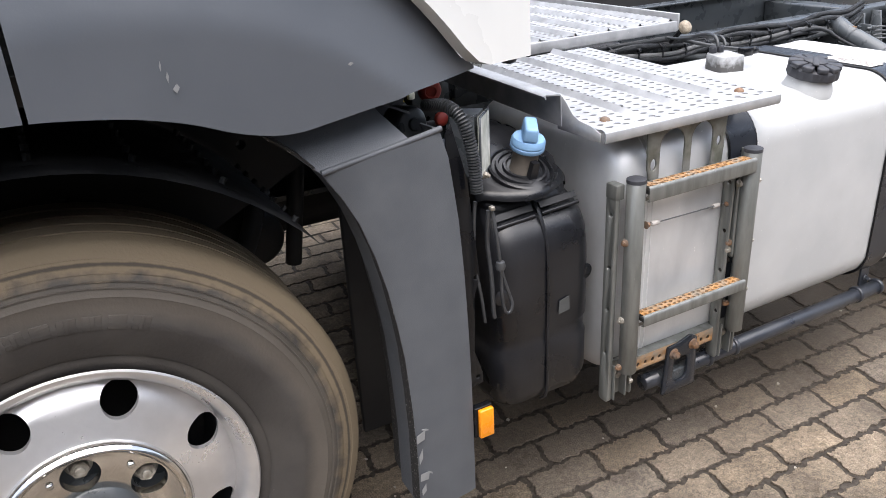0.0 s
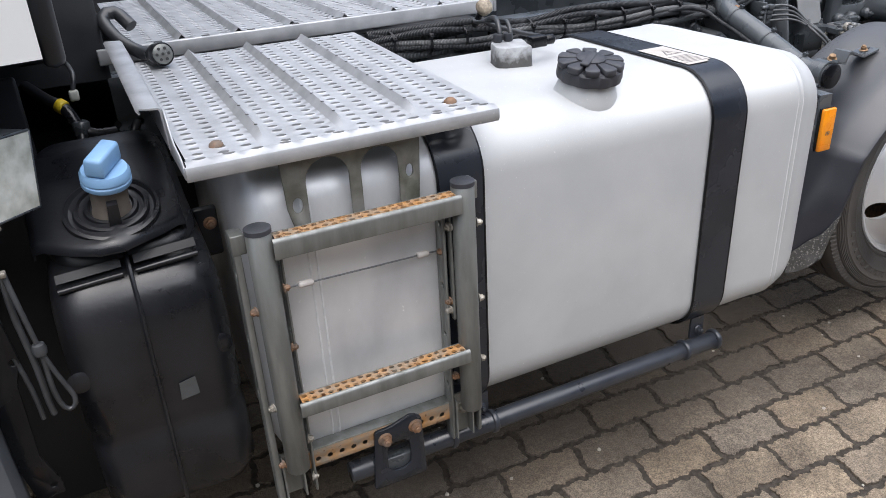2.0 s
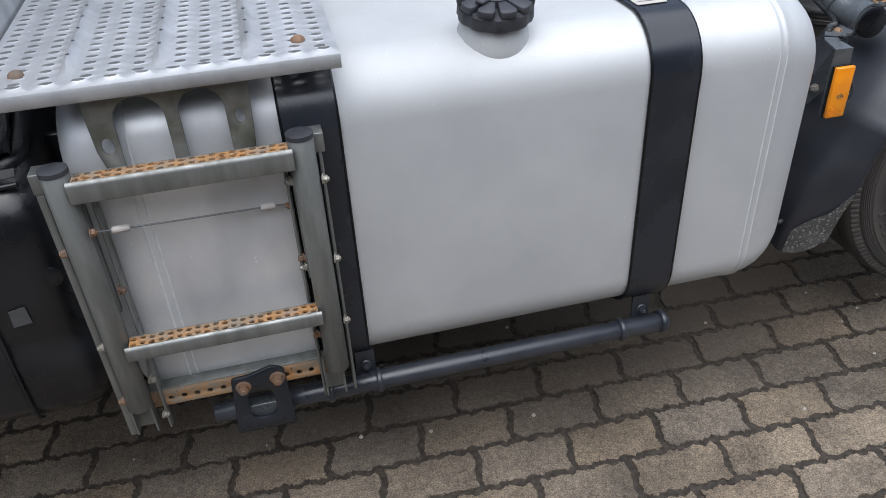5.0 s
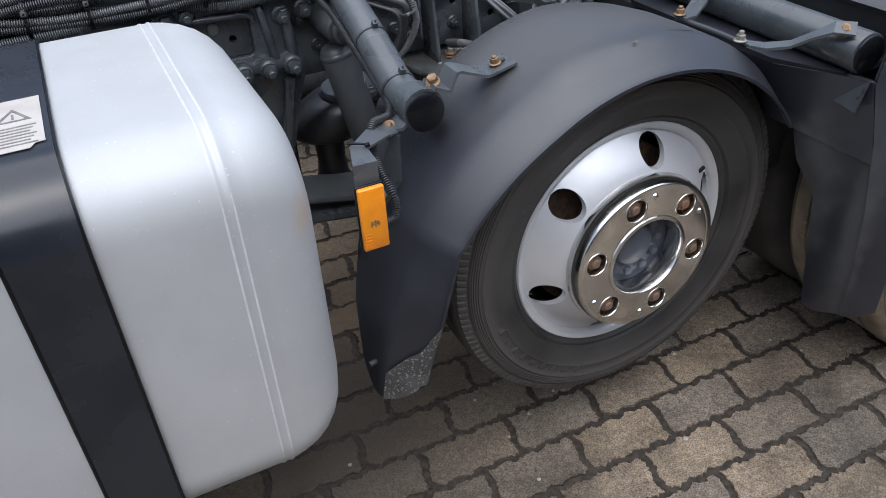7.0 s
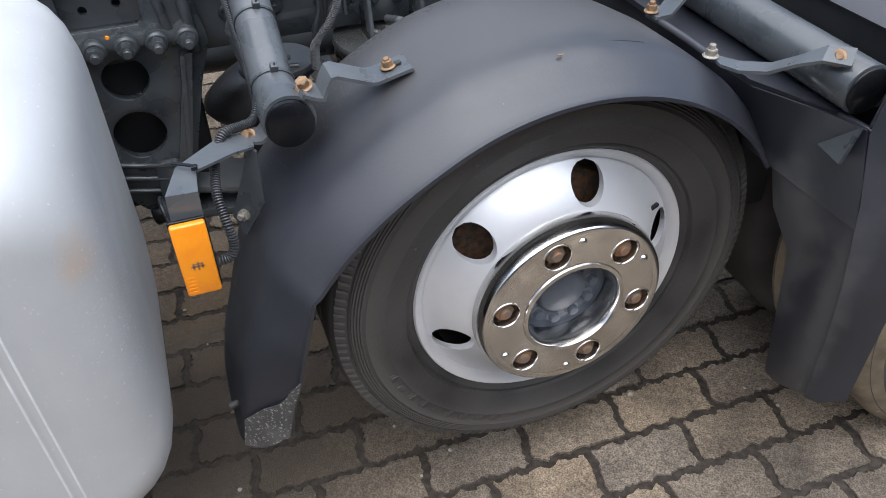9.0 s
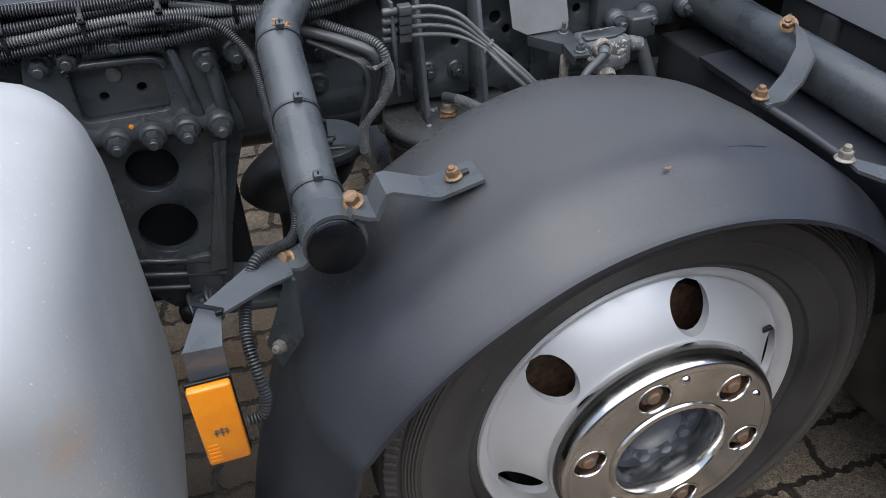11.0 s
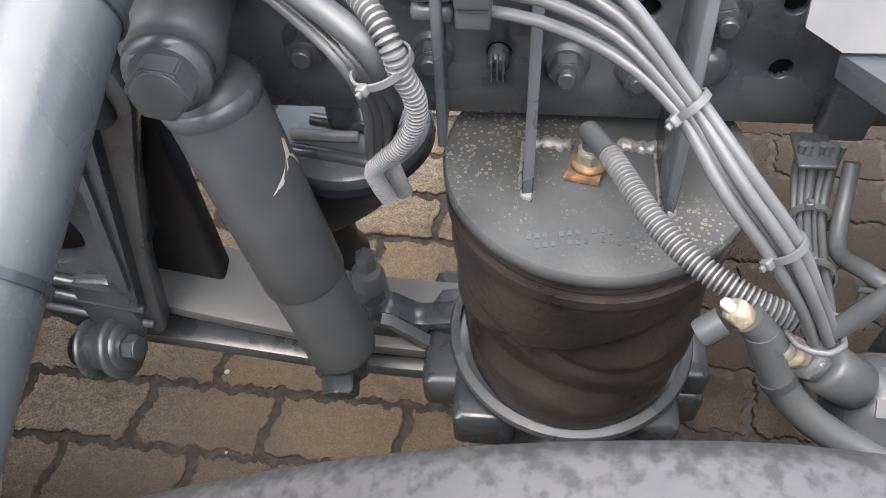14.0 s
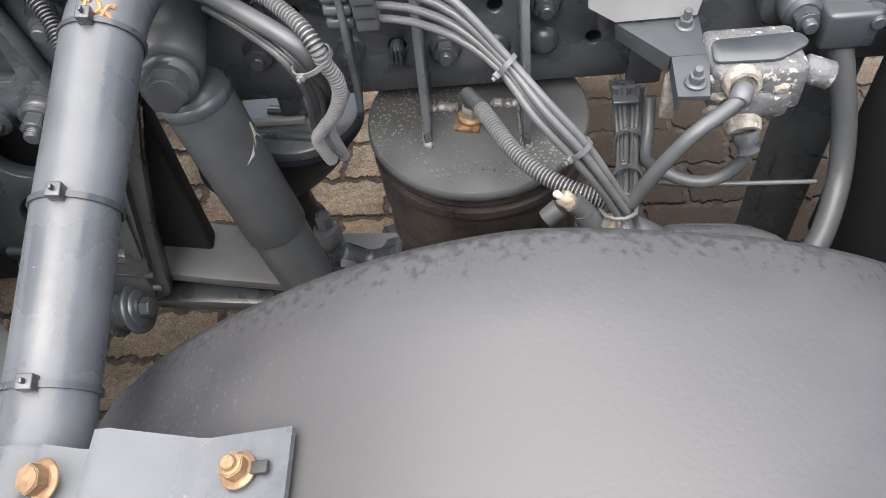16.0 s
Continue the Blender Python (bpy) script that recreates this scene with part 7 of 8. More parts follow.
for k in range(7):
    part("cable", tube([(3.201 + 0.0048 * k, 1.962, 0.79), (3.203 + 0.0046 * k, 1.962 - 0.004 * (k % 3), 0.765), (3.206 + 0.0036 * k, 1.937, 0.736 + 0.004 * (k % 3)), (3.198 + 0.0034 * k, 1.885, 0.738 + 0.004 * (k % 3)), (3.190 + 0.0032 * k, 1.84, 0.752 + 0.004 * (k % 3)), (3.182 + 0.0026 * k, 1.808, 0.768 + 0.003 * (k % 3))], 0.0031, 8), HOSE, bundle)
part("cable", tube([(3.238, 1.955, 0.78), (3.236, 1.935, 0.755), (3.229, 1.900, 0.742), (3.231, 1.862, 0.768), (3.247, 1.842, 0.772), (3.270, 1.838, 0.769), (3.290, 1.838, 0.778), (3.306, 1.838, 0.800)], 0.0064, 12), HOSE, bundle, "smooth grey cable")
cable_tie(bundle, (3.216, 1.932, 0.739), (0.1, 1, 0.0), 0.0150, (-0.3, 0, 1), HOSE)
cable_tie(bundle, (3.205, 1.872, 0.745), (0.15, 1, -0.2), 0.0145, (-0.3, 0, 1), HOSE)
part("clip_bracket", box((3.198, 1.948, 0.777), (3.226, 1.985, 0.781), 0.0015), CHASSIS, bundle)
part("clip_bracket", box((3.217, 1.982, 0.774), (3.254, 1.998, 0.850), 0.004), CHASSIS, bundle)
shelf = thing("valve_shelf", (3.22, 1.94, 0.85), "grey folded sheet bracket carrying the valve", "bracket")
# Upright coloured paler than its foot to hold the sky's sheen.
part("sheet_face", slab([(3.163, 1.945, 0.905), (3.188, 1.938, 0.892), (3.264, 1.940, 0.892), (3.268, 1.945, 0.905), (3.262, 1.985, 1.05), (3.158, 1.985, 1.05)], 0.004, 0.001), PALE_SHEET, shelf, "dusty upright sheet, paler to hold the sky sheen")
fold = slab([(3.188, 1.937, 0.890), (3.230, 1.885, 0.888), (3.262, 1.885, 0.888), (3.266, 1.938, 0.890)], -0.004, 0)
part("sheet_fold", add(fold, slab([(3.231, 1.8845, 0.888), (3.227, 1.833, 0.886), (3.254, 1.831, 0.886), (3.265, 1.8845, 0.888)], -0.004, 0)), CHASSIS, shelf, "dark folded foot")
part("sheet_lip", slab([(3.188, 1.937, 0.886), (3.230, 1.885, 0.884), (3.230, 1.886, 0.868), (3.190, 1.937, 0.872)], 0.003, 0.0006), CHASSIS, shelf)
part("sheet_lip", slab([(3.231, 1.884, 0.884), (3.227, 1.833, 0.882), (3.227, 1.834, 0.870), (3.231, 1.884, 0.872)], 0.003, 0.0006), CHASSIS, shelf)
bolt(shelf, (3.251, 1.926, 0.890), (0, -0.1, 1), 0.0115, CHASSIS_LIGHT, 0.014)
bolt(shelf, (3.245, 1.848, 0.888), (0, -0.1, 1), 0.0125, CHASSIS_LIGHT, 0.010)
valve = thing("relay_valve", (3.29, 1.85, 0.84), "chalky cast relay valve with air hoses", "valve")
part("housing", add(add(box((3.262, 1.850, 0.845), (3.345, 1.915, 0.894), 0.007), box((3.272, 1.846, 0.838), (3.335, 1.90, 0.870), 0.008)), rod((3.345, 1.87, 0.878), (3.37, 1.862, 0.872), 0.013, 16)), PEELING, valve, "grey casting with peeling white paint")
part("cover_plate", outline_plate(rounded([(3.262, 1.862), (3.266, 1.892), (3.345, 1.896), (3.350, 1.880), (3.318, 1.860)], 0.008), [], "z", 0.8945, 0.8975, 0.0005), CHASSIS, valve, "grey cover plate")
for p in ((3.262, 1.858, 0.880), (3.270, 1.849, 0.868), (3.266, 1.848, 0.853), (3.322, 1.850, 0.872)):
    crumb = bmesh.new()
    bmesh.ops.create_icosphere(crumb, subdivisions=2, radius=0.0075)
    rnd = random.Random(int(p[0] * 1000))
    for v in crumb.verts:
        v.co = Vector(p) + Vector((v.co.x * 1.1, v.co.y * 0.55, v.co.z * 0.8)) * (0.7 + 0.5 * rnd.random())
    part("crust", crumb, CRUST, valve, "white corrosion crust", 0.3)
for c, out in (((3.284, 1.850, 0.886), (-0.05, -1, 0.12)), ((3.296, 1.850, 0.836), (0.0, -0.9, -0.35))):
    part("port", lathe([(0.0, 0.010), (0.010, 0.010), (0.0120, 0.0135), (0.0150, 0.0130), (0.0168, 0.009), (0.0172, 0.002), (0.016, 0.0), (0.0, -0.002)], c, out, 11), CRUST, valve, "white crusted port")
part("fitting", rod((3.284, 1.838, 0.8875), (3.276, 1.822, 0.884), 0.0095, 12, 0.002), CHASSIS_LIGHT, valve, "grey elbow")
part("fitting", lathe([(0.0, 0.0), (0.0125, 0.0), (0.0125, 0.010), (0.0105, 0.012), (0.0105, 0.020), (0.0, 0.022)], (3.297, 1.840, 0.832), (0.25, -0.5, -0.85), 6), CHASSIS_LIGHT, valve, "grey hexagon union")
part("stay", box((3.230, 1.884, 0.812), (3.245, 1.893, 0.870), 0.002), CRUST, valve, "flaking pale flat stay")
part("hose_run", tube([(3.280, 1.828, 0.886), (3.272, 1.822, 0.882), (3.255, 1.812, 0.877), (3.235, 1.802, 0.868), (3.210, 1.80, 0.828), (3.197, 1.80, 0.797), (3.188, 1.80, 0.783)], 0.0068, 14), HOSE, valve, "grey hose")
part("thin_line", tube([(3.236, 1.868, 0.740), (3.262, 1.868, 0.7345), (3.302, 1.868, 0.731), (3.34, 1.868, 0.729), (3.40, 1.868, 0.726)], 0.0026, 8), PALE_TUBE, valve, "pale thin line")
part("hose_run", tube([(3.40, 1.925, 0.86), (3.412, 1.915, 0.82), (3.425, 1.90, 0.77), (3.425, 1.87, 0.72), (3.40, 1.82, 0.69), (3.37, 1.79, 0.675)], 0.0125, 14), HOSE, valve, "thick grey hose")
part("block", box((3.375, 1.91, 0.86), (3.425, 1.955, 0.90), 0.005), CHASSIS, valve)
hang2 = thing("rear_hanger", (3.40, 1.96, 0.86), "dark grey cast bracket with bolts on the rail", "suspension bracket")
part("plate", outline_plate(rounded([(3.33, 0.86), (3.60, 0.86), (3.60, 1.05), (3.33, 1.05)], 0.02), [rounded([(3.38, 0.93), (3.50, 0.93), (3.50, 1.02), (3.38, 1.02)], 0.02)], "y", 1.955, 1.985, 0.003), CHASSIS, hang2)
for x, z in ((3.36, 0.89), (3.42, 0.89), (3.50, 0.895), (3.56, 0.90)):
    part("boss", rod((x, 1.955, z), (x, 1.93, z), 0.02, 20, 0.004), CHASSIS, hang2)
    bolt(hang2, (x, 1.931, z), (0, -1, 0), 0.021, CHASSIS, 0.012)
part("drop_post", box((3.425, 2.012, 0.30), (3.487, 2.06, 0.80), 0.004), CHASSIS, hang2)

# ---- support tube of the mudguard ----
sup = thing("mudguard_support_tube", (2.76, 1.7, 0.85), "grey painted steel tube carrying the mudguard", "support tube")
TUBE = [(2.822, 2.0, 1.016), (2.794, 1.93, 1.013), (2.768, 1.882, 0.999), (2.7585, 1.842, 0.9855), (2.756, 1.77, 0.9595), (2.7537, 1.70, 0.9342), (2.7515, 1.63, 0.907), (2.750, 1.585, 0.8895), (2.751, 1.545, 0.880), (2.752, 1.50, 0.8785), (2.752, 1.468, 0.8785)]
part("tube", tube(TUBE, 0.0316, 40, 0.010), CHASSIS_LIGHT, sup, "light grey painted tube")
part("end_cap", lathe([(0.0, 0.003), (0.030, 0.003), (0.033, 0.0005), (0.0345, 0.0), (0.0345, -0.006)], (2.752, 1.4655, 0.8785), (0, -1, 0), 40), BLACK_PLASTIC, sup, "black plastic end cap")
for p, ax in (((2.7583, 1.835, 0.983), (0.03, 1, 0.37)), ((2.7537, 1.700, 0.9342), (0.03, 1, 0.37)), ((2.750, 1.575, 0.8865), (0.0, 1, 0.34))):
    cable_tie(sup, p, ax, 0.0320, (0.12, -0.3, 1), CHASSIS, 0.0048)
part("clamp", lathe([(0.0335, -0.022), (0.0385, -0.022), (0.0385, 0.022), (0.0335, 0.022)], (2.753, 1.500, 0.8785), (0, 1, 0), 40, closed=True, start=0), CHASSIS_LIGHT, sup, "grey clamp band")
def on_support(turn, d):
    """A place on the support tube near its bend: degrees round it, d along it."""
    along = Vector((-0.22, -0.924, -0.312))
    side = Vector((-0.973, 0.231, 0.0)).normalized()
    return Vector((2.759, 1.845, 0.9865)) + along * d + (side * math.cos(radians(turn)) + side.cross(along) * math.sin(radians(turn))) * 0.0316


for marks in ([(84, -0.006), (92, -0.007), (99, -0.005)], [(88, 0.006), (95, 0.004), (102, 0.005)], [(92, -0.006), (94, 0.005)], [(108, -0.006), (115, -0.001), (109, 0.006)], [(120, 0.006), (124, -0.005), (132, -0.006)], [(116, 0.001), (128, 0.002), (134, 0.006)]):
    part("paint_mark", tube([on_support(*m) for m in marks], 0.0019, 6, 0.003), FADED_ORANGE, sup, "rubbed orange paint mark")


def strip(path, y0, y1, thick=0.005):
    """A bent flat bar along (x, z) points, from y0 to y1."""
    return sheet([[(x, y0, z) for x, z in path], [(x, (y0 + y1) / 2, z) for x, z in path], [(x, y1, z) for x, z in path]], thick)
up = part("upper_bracket", strip([(2.772, 0.910), (2.776, 0.917), (2.795, 0.908), (2.803, 0.906), (2.809, 0.920), (2.817, 0.934), (2.826, 0.935), (2.874, 0.916), (2.882, 0.915), (2.935, 0.927)], 1.472, 1.522), CHASSIS_LIGHT, sup, "bent grey bracket to the mudguard")
bolt(up, (2.783, 1.499, 0.916), (-0.3, -0.3, 1), 0.0165, ZINC, 0.0, name="bolt", label="yellow zinc bolt")
bolt(up, (2.905, 1.497, 0.923), (-0.2, 0, 1), 0.0145, ZINC, 0.005, label="yellow zinc bolt")
part("slot", box((2.912, 1.493, 0.9245), (2.924, 1.501, 0.9285), 0.001, pose(0, 0, 0, 0, -12, 0)), HOLE_SHADE, up)
low = part("lower_bracket", strip([(2.722, 0.858), (2.712, 0.850), (2.700, 0.852), (2.692, 0.846), (2.690, 0.835)], 1.478, 1.522), CHASSIS_LIGHT, sup, "bent grey bracket")
part("hanging_plate", slab([(2.6934, 1.4761, 0.8546), (2.7006, 1.4679, 0.8485), (2.7002, 1.4684, 0.7620), (2.6661, 1.5071, 0.6824), (2.6530, 1.5220, 0.7158), (2.6742, 1.4980, 0.7865)], -0.004, 0.0008), CHASSIS, low, "dark pointed plate")
bolt(low, (2.697, 1.503, 0.852), (-0.6, -0.4, 0.6), 0.015, ZINC, 0.0, label="yellow zinc bolt")
bolt(low, (2.6716, 1.5009, 0.7268), (-0.75, -0.66, 0.1), 0.017, PALE_ZINC, 0.008, label="pale zinc bolt")
lamp_arm = thing("lamp_bracket", (2.62, 1.45, 0.72), "bent grey flat bar holding the side marker lamp", "bracket")
def bar(pts, wide, thick):
    """A bent flat bar through points, with a width vector at each."""
    return sheet([[Vector(p) - Vector(w) * wide / 2 for p, w in pts], [Vector(p) + Vector(w) * wide / 2 for p, w in pts]], thick)
arm_bar = sheet([[(2.569, 1.346, 0.735), (2.574, 1.352, 0.880), (2.592, 1.414, 0.880), (2.650, 1.486, 0.868), (2.700, 1.515, 0.856)],
                 [(2.610, 1.345, 0.735), (2.613, 1.349, 0.880), (2.616, 1.398, 0.880), (2.668, 1.442, 0.868), (2.698, 1.468, 0.856)]], 0.004)
part("arm", arm_bar, CHASSIS_LIGHT, lamp_arm, "bent flat bar")
part("cable_tie", slab([(2.588, 1.414, 0.8855), (2.619, 1.393, 0.8855), (2.620, 1.398, 0.8855), (2.590, 1.419, 0.8855)], 0.0018, 0.0004), BLACK_PLASTIC, lamp_arm, "black plastic cable tie")
part("tie_lock", box((2.611, 1.390, 0.884), (2.619, 1.397, 0.890), 0.001), BLACK_PLASTIC, lamp_arm)
lamp = thing("side_marker_lamp", (2.59, 1.34, 0.726), "orange rectangular side marker lamp on a bent bracket", "marker lamp")
part("lens", box((2.5685, 1.327, 0.737), (2.6120, 1.338, 0.849), 0.003), ORANGE, lamp, "orange lens")
part("base", box((2.5670, 1.338, 0.736), (2.6135, 1.343, 0.850), 0.0015), BLACK_PLASTIC, lamp, "dark base")
for x0, z0, x1, z1 in ((2.582, 0.784, 2.599, 0.7855), (2.584, 0.780, 2.586, 0.790), (2.590, 0.779, 2.592, 0.792), (2.595, 0.781, 2.597, 0.790), (2.586, 0.788, 2.595, 0.7892)):
    part("moulded_mark", box((x0, 1.3264, z0), (x1, 1.3272, z1), 0), RUST_BOLT, lamp, "small dark moulded mark")
for k in range(5):
    part("lens_rib", box((2.5715, 1.3264, 0.743 + 0.006 * k), (2.5835, 1.3271, 0.7455 + 0.006 * k), 0), ORANGE, lamp)
part("connector", rod((2.60, 1.35, 0.79), (2.60, 1.37, 0.785), 0.012), PALE_ZINC, lamp)

# ---- pusher wheel and its mudguard ----
PW = (3.146, 0.526)
LIFT_TYRE = material("lift_tyre_rubber", (0.021, 0.0205, 0.021), (0.052, 0.049, 0.046), 6, 0.48, 0.75, bump=0.25, bump_scale=150, speck=(0.12, 0.112, 0.10), speck_scale=60, speck_amount=-0.01, detail=8.0)
dirt_or_shading(LIFT_TYRE, band(PW, 0.30, 0.42), (0.080, 0.073, 0.066), 0.65, 12.0, (0.95, 1.5), 0.8)
pusher, pc, p_tyre = wheel("lift_axle", PW, 0.397, 0.245, 1.372, 0.235, LIFT_TYRE, "raised lift axle with silver rim and chrome nut ring", 0.045, LIFT_TYRE)
part("rim", lathe([(0.252, 1.402), (0.2545, 1.398), (0.252, 1.394), (0.244, 1.396), (0.236, 1.405), (0.231, 1.420)], pc, (0, 1, 0), 96), RIM_PAINT, pusher, "silver painted rim flange")
def dish(r):
    f = (r - 0.16) / 0.075
    return 1.352 + 0.058 * max(0.0, min(1.0, f)) ** 1.3
part("disc", polar_disc(pc, (0.160, 0.2375), 6, 19, 0.0300, 0.202, dish, 0.014), RIM_PAINT, pusher, "silver painted disc with hand holes")
part("drum", rod((pc[0], 1.45, pc[2]), (pc[0], 1.55, pc[2]), 0.19, 48), DARK_RUST, pusher, "rusty brake drum")
part("ring_edge", lathe([(0.164, 1.362), (0.1695, 1.350), (0.1680, 1.334), (0.1635, 1.3195), (0.1615, 1.3165), (0.1590, 1.3155), (0.1490, 1.3165)], pc, (0, 1, 0), 96), CHROME, pusher, "chrome ring edge")
for k in range(6):
    a = radians(48.5 + 60 * k)
    part("hole_lip", lathe([(0.0225, 0.006), (0.0230, -0.0006), (0.0240, -0.0018), (0.0258, -0.0014), (0.0268, 0.0006)], (pc[0] + 0.126 * math.cos(a), 1.3170, pc[2] + 0.126 * math.sin(a)), (0, 1, 0), 32), CHROME, pusher, "rolled chrome hole lip")
part("nut_ring", polar_disc(pc, (0.092, 0.1495), 6, 48.5, 0.0235, 0.126, lambda r: 1.3168, 0.022), CHROME, pusher, "worn chrome nut ring")
part("ring_inner", lathe([(0.0935, 1.3170), (0.0920, 1.3135), (0.0860, 1.3125), (0.0838, 1.3150), (0.0830, 1.335), (0.0815, 1.36)], pc, (0, 1, 0), 72), CHROME, pusher, "chrome inner edge")
part("hub", lathe([(0.150, 1.345), (0.084, 1.345), (0.0825, 1.368), (0.072, 1.372), (0.070, 1.366), (0.046, 1.366), (0.043, 1.358), (0.038, 1.354), (0.0, 1.352)], pc, (0, 1, 0), 64), HUB, pusher, "blue-grey hub recess")
for k in range(6):
    a = radians(48.5 + 60 * k)
    n_at = (pc[0] + 0.126 * math.cos(a), 1.345, pc[2] + 0.126 * math.sin(a))
    bolt(pusher, n_at, (0, -1, 0), 0.030, RUST_BOLT, 0.008, name="wheel_nut", spin=11 * k, label="rusty wheel nut")
    for s in (-11, 11):
        b = a + radians(30 + s)
        if k % 3 != 1:
            part("stud", lathe([(0.0075, 0), (0.0065, 0.004), (0.003, 0.0065), (0, 0.007)], (pc[0] + 0.140 * math.cos(b), 1.3185, pc[2] + 0.140 * math.sin(b)), (0, -1, 0), 12), CHROME, pusher) if s > 0 else None
for k in range(10):
    a = radians(36 * k + 8)
    bolt(pusher, (pc[0] + 0.058 * math.cos(a), 1.366, pc[2] + 0.058 * math.sin(a)), (0, -1, 0), 0.0165, HUB, 0.0, name="hub_bolt")
part("valve_stem", rod((pc[0] + 0.170, 1.39, pc[2] + 0.10), (pc[0] + 0.176, 1.375, pc[2] + 0.125), 0.004), BLACK_PLASTIC, pusher)
for k in range(9):
    a, rm = radians(200 + 6.2 * k), 0.318
    mark = box((-0.009, -0.0014, -0.010), (0.009, 0.004, 0.010), 0.001)
    if k % 3 != 1:
        add(mark, box((-0.0028, -0.0026, -0.010), (0.0028, 0.001, 0.010), 0.0008))
    bmesh.ops.transform(mark, matrix=Matrix.Translation((PW[0] + rm * math.cos(a), 1.3735, PW[1] + rm * math.sin(a))) @ Matrix.Rotation(math.pi / 2 - a, 4, "Y"), verts=mark.verts)
    part("raised_mark", mark, LIFT_TYRE, p_tyre)
fend = thing("lift_axle_mudguard", (3.1, 1.45, 0.38), "black plastic mudguard over the lift axle wheel", "mudguard")
FC = (3.125, 0.515)
def fender_path(f):
    """The crown line: a straight front skirt, then an arc to the rear."""
    if f < 0.28:
        t = f / 0.28
        return (2.612 + 0.069 * t, 0.405 + 0.30 * t), (-0.97, 0.23)
    a = radians(156.5 - (156.5 - 33) * (f - 0.28) / 0.72)
    bulge = 0.445 + 0.035 * max(0.0, (a - radians(120)) / radians(36)) ** 1.5
    return (FC[0] + bulge * math.cos(a), FC[1] + bulge * math.sin(a)), (math.cos(a), math.sin(a))
CROSS = [(1.648, -0.022), (1.642, -0.006), (1.632, -0.001), (1.56, 0.0), (1.48, 0.0), (1.41, 0.0), (1.392, -0.0008), (1.378, -0.0035), (1.365, -0.0095), (1.340, -0.0225), (1.320, -0.0335), (1.309, -0.0388), (1.305, -0.040), (1.301, -0.0405), (1.3, -0.046)]
def skirt(i, y, d, proud=0.0):
    """A point of the shell: the front skirt bulges forwards, narrows and ends in a rounded tip."""
    (x, z), (nx, nz) = fender_path(max(0.0, i) / 72)
    d += proud
    if i < 20:
        w = (20 - i) / 20
        f = min(1.0, w / 0.8)
        x -= 0.036 * f * f * (3 - 2 * f) * max(0.0, min(1.0, (d + 0.0405) / 0.036))
        y = 1.42 + (y - 1.42) * (1 - 0.85 * w ** 1.3) if y > 1.42 else y + (1.42 - y) * 0.20 * w
        if i < 9:
            z += (1 - i / 9) * (-0.046 + 0.060 * min(1.2, abs((y - 1.389) / 0.065)) ** 2.5)
    drop = 0.011 * max(0.0, min(1.0, (x - 3.08) / 0.10)) * max(0.0, min(1.0, (y - 1.54) / 0.10))
    return (x + nx * d, y, z + nz * d - drop)
grid = []
for i in range(73):
    row = []
    for y, d in CROSS:
        row.append(skirt(i, y, d))
    grid.append(row)
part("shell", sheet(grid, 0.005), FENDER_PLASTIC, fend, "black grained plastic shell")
grid = []
for j in range(13):
    row = []
    cols = CROSS[8:]
    for k, (y, d) in enumerate(cols):
        top = 3.2 + 6.3 * (k / (len(cols) - 1)) ** 0.8 + 0.2 * math.sin(k * 2.1)
        row.append(skirt(top * (1 - j / 12), y, d, 0.004))
    grid.append(row)
part("flap", sheet(grid, 0.003), FLAP, fend, "spattered grey rubber tip")
part("flap_hole", rod((2.588, 1.405, 0.430), (2.572, 1.402, 0.430), 0.006, 12, 0.001), HOLE_SHADE, fend)
part("mud_mark", slab([(3.106, 1.371, 0.9575), (3.112, 1.3695, 0.957), (3.116, 1.3725, 0.9580), (3.108, 1.3735, 0.9583)], 0.001, 0), ZINC, fend, "small leaf scrap")
part("crack", tube([(3.14, 1.385, 0.9565), (3.18, 1.392, 0.955), (3.22, 1.396, 0.9495), (3.26, 1.397, 0.9395)], 0.0004, 5), HOLE_SHADE, fend)
part("rear_hem", tube([(3.405, 1.60, 0.880), (3.40, 1.50, 0.886), (3.392, 1.39, 0.889)], 0.006, 8), FENDER_PLASTIC, fend)

# ---- rear support tube, cover and the drive mudguard ----
sup2 = thing("mudguard_support_tube", (3.5, 1.55, 0.87), "grey painted rear support tube of the mudguard", "support tube")
part("tube", rod((3.510, 1.218, 0.900), (3.535, 2.0, 0.903), 0.038, 40), CHASSIS, sup2)
part("end_cap", rod((3.510, 1.2175, 0.900), (3.5098, 1.213, 0.900), 0.034, 36), BLACK_PLASTIC, sup2, "black end cap")
b1 = part("bracket", bar([((3.395, 1.58, 0.892), (0.1, 1, 0)), ((3.425, 1.58, 0.893), (0.1, 1, 0)), ((3.45, 1.585, 0.915), (0, 1, 0)), ((3.475, 1.60, 0.942), (0, 1, 0)), ((3.51, 1.66, 0.953), (0.3, 0.9, 0)), ((3.53, 1.70, 0.95), (0.5, 0.8, 0))], 0.04, 0.005), CHASSIS_LIGHT, sup2, "bent grey bracket")
bolt(b1, (3.396, 1.580, 0.895), (0, 0, 1), 0.016, ZINC, 0.008, label="yellow zinc bolt")
bolt(b1, (3.508, 1.682, 0.948), (-0.5, -0.4, 0.8), 0.018, ZINC, 0.004, label="yellow zinc bolt")
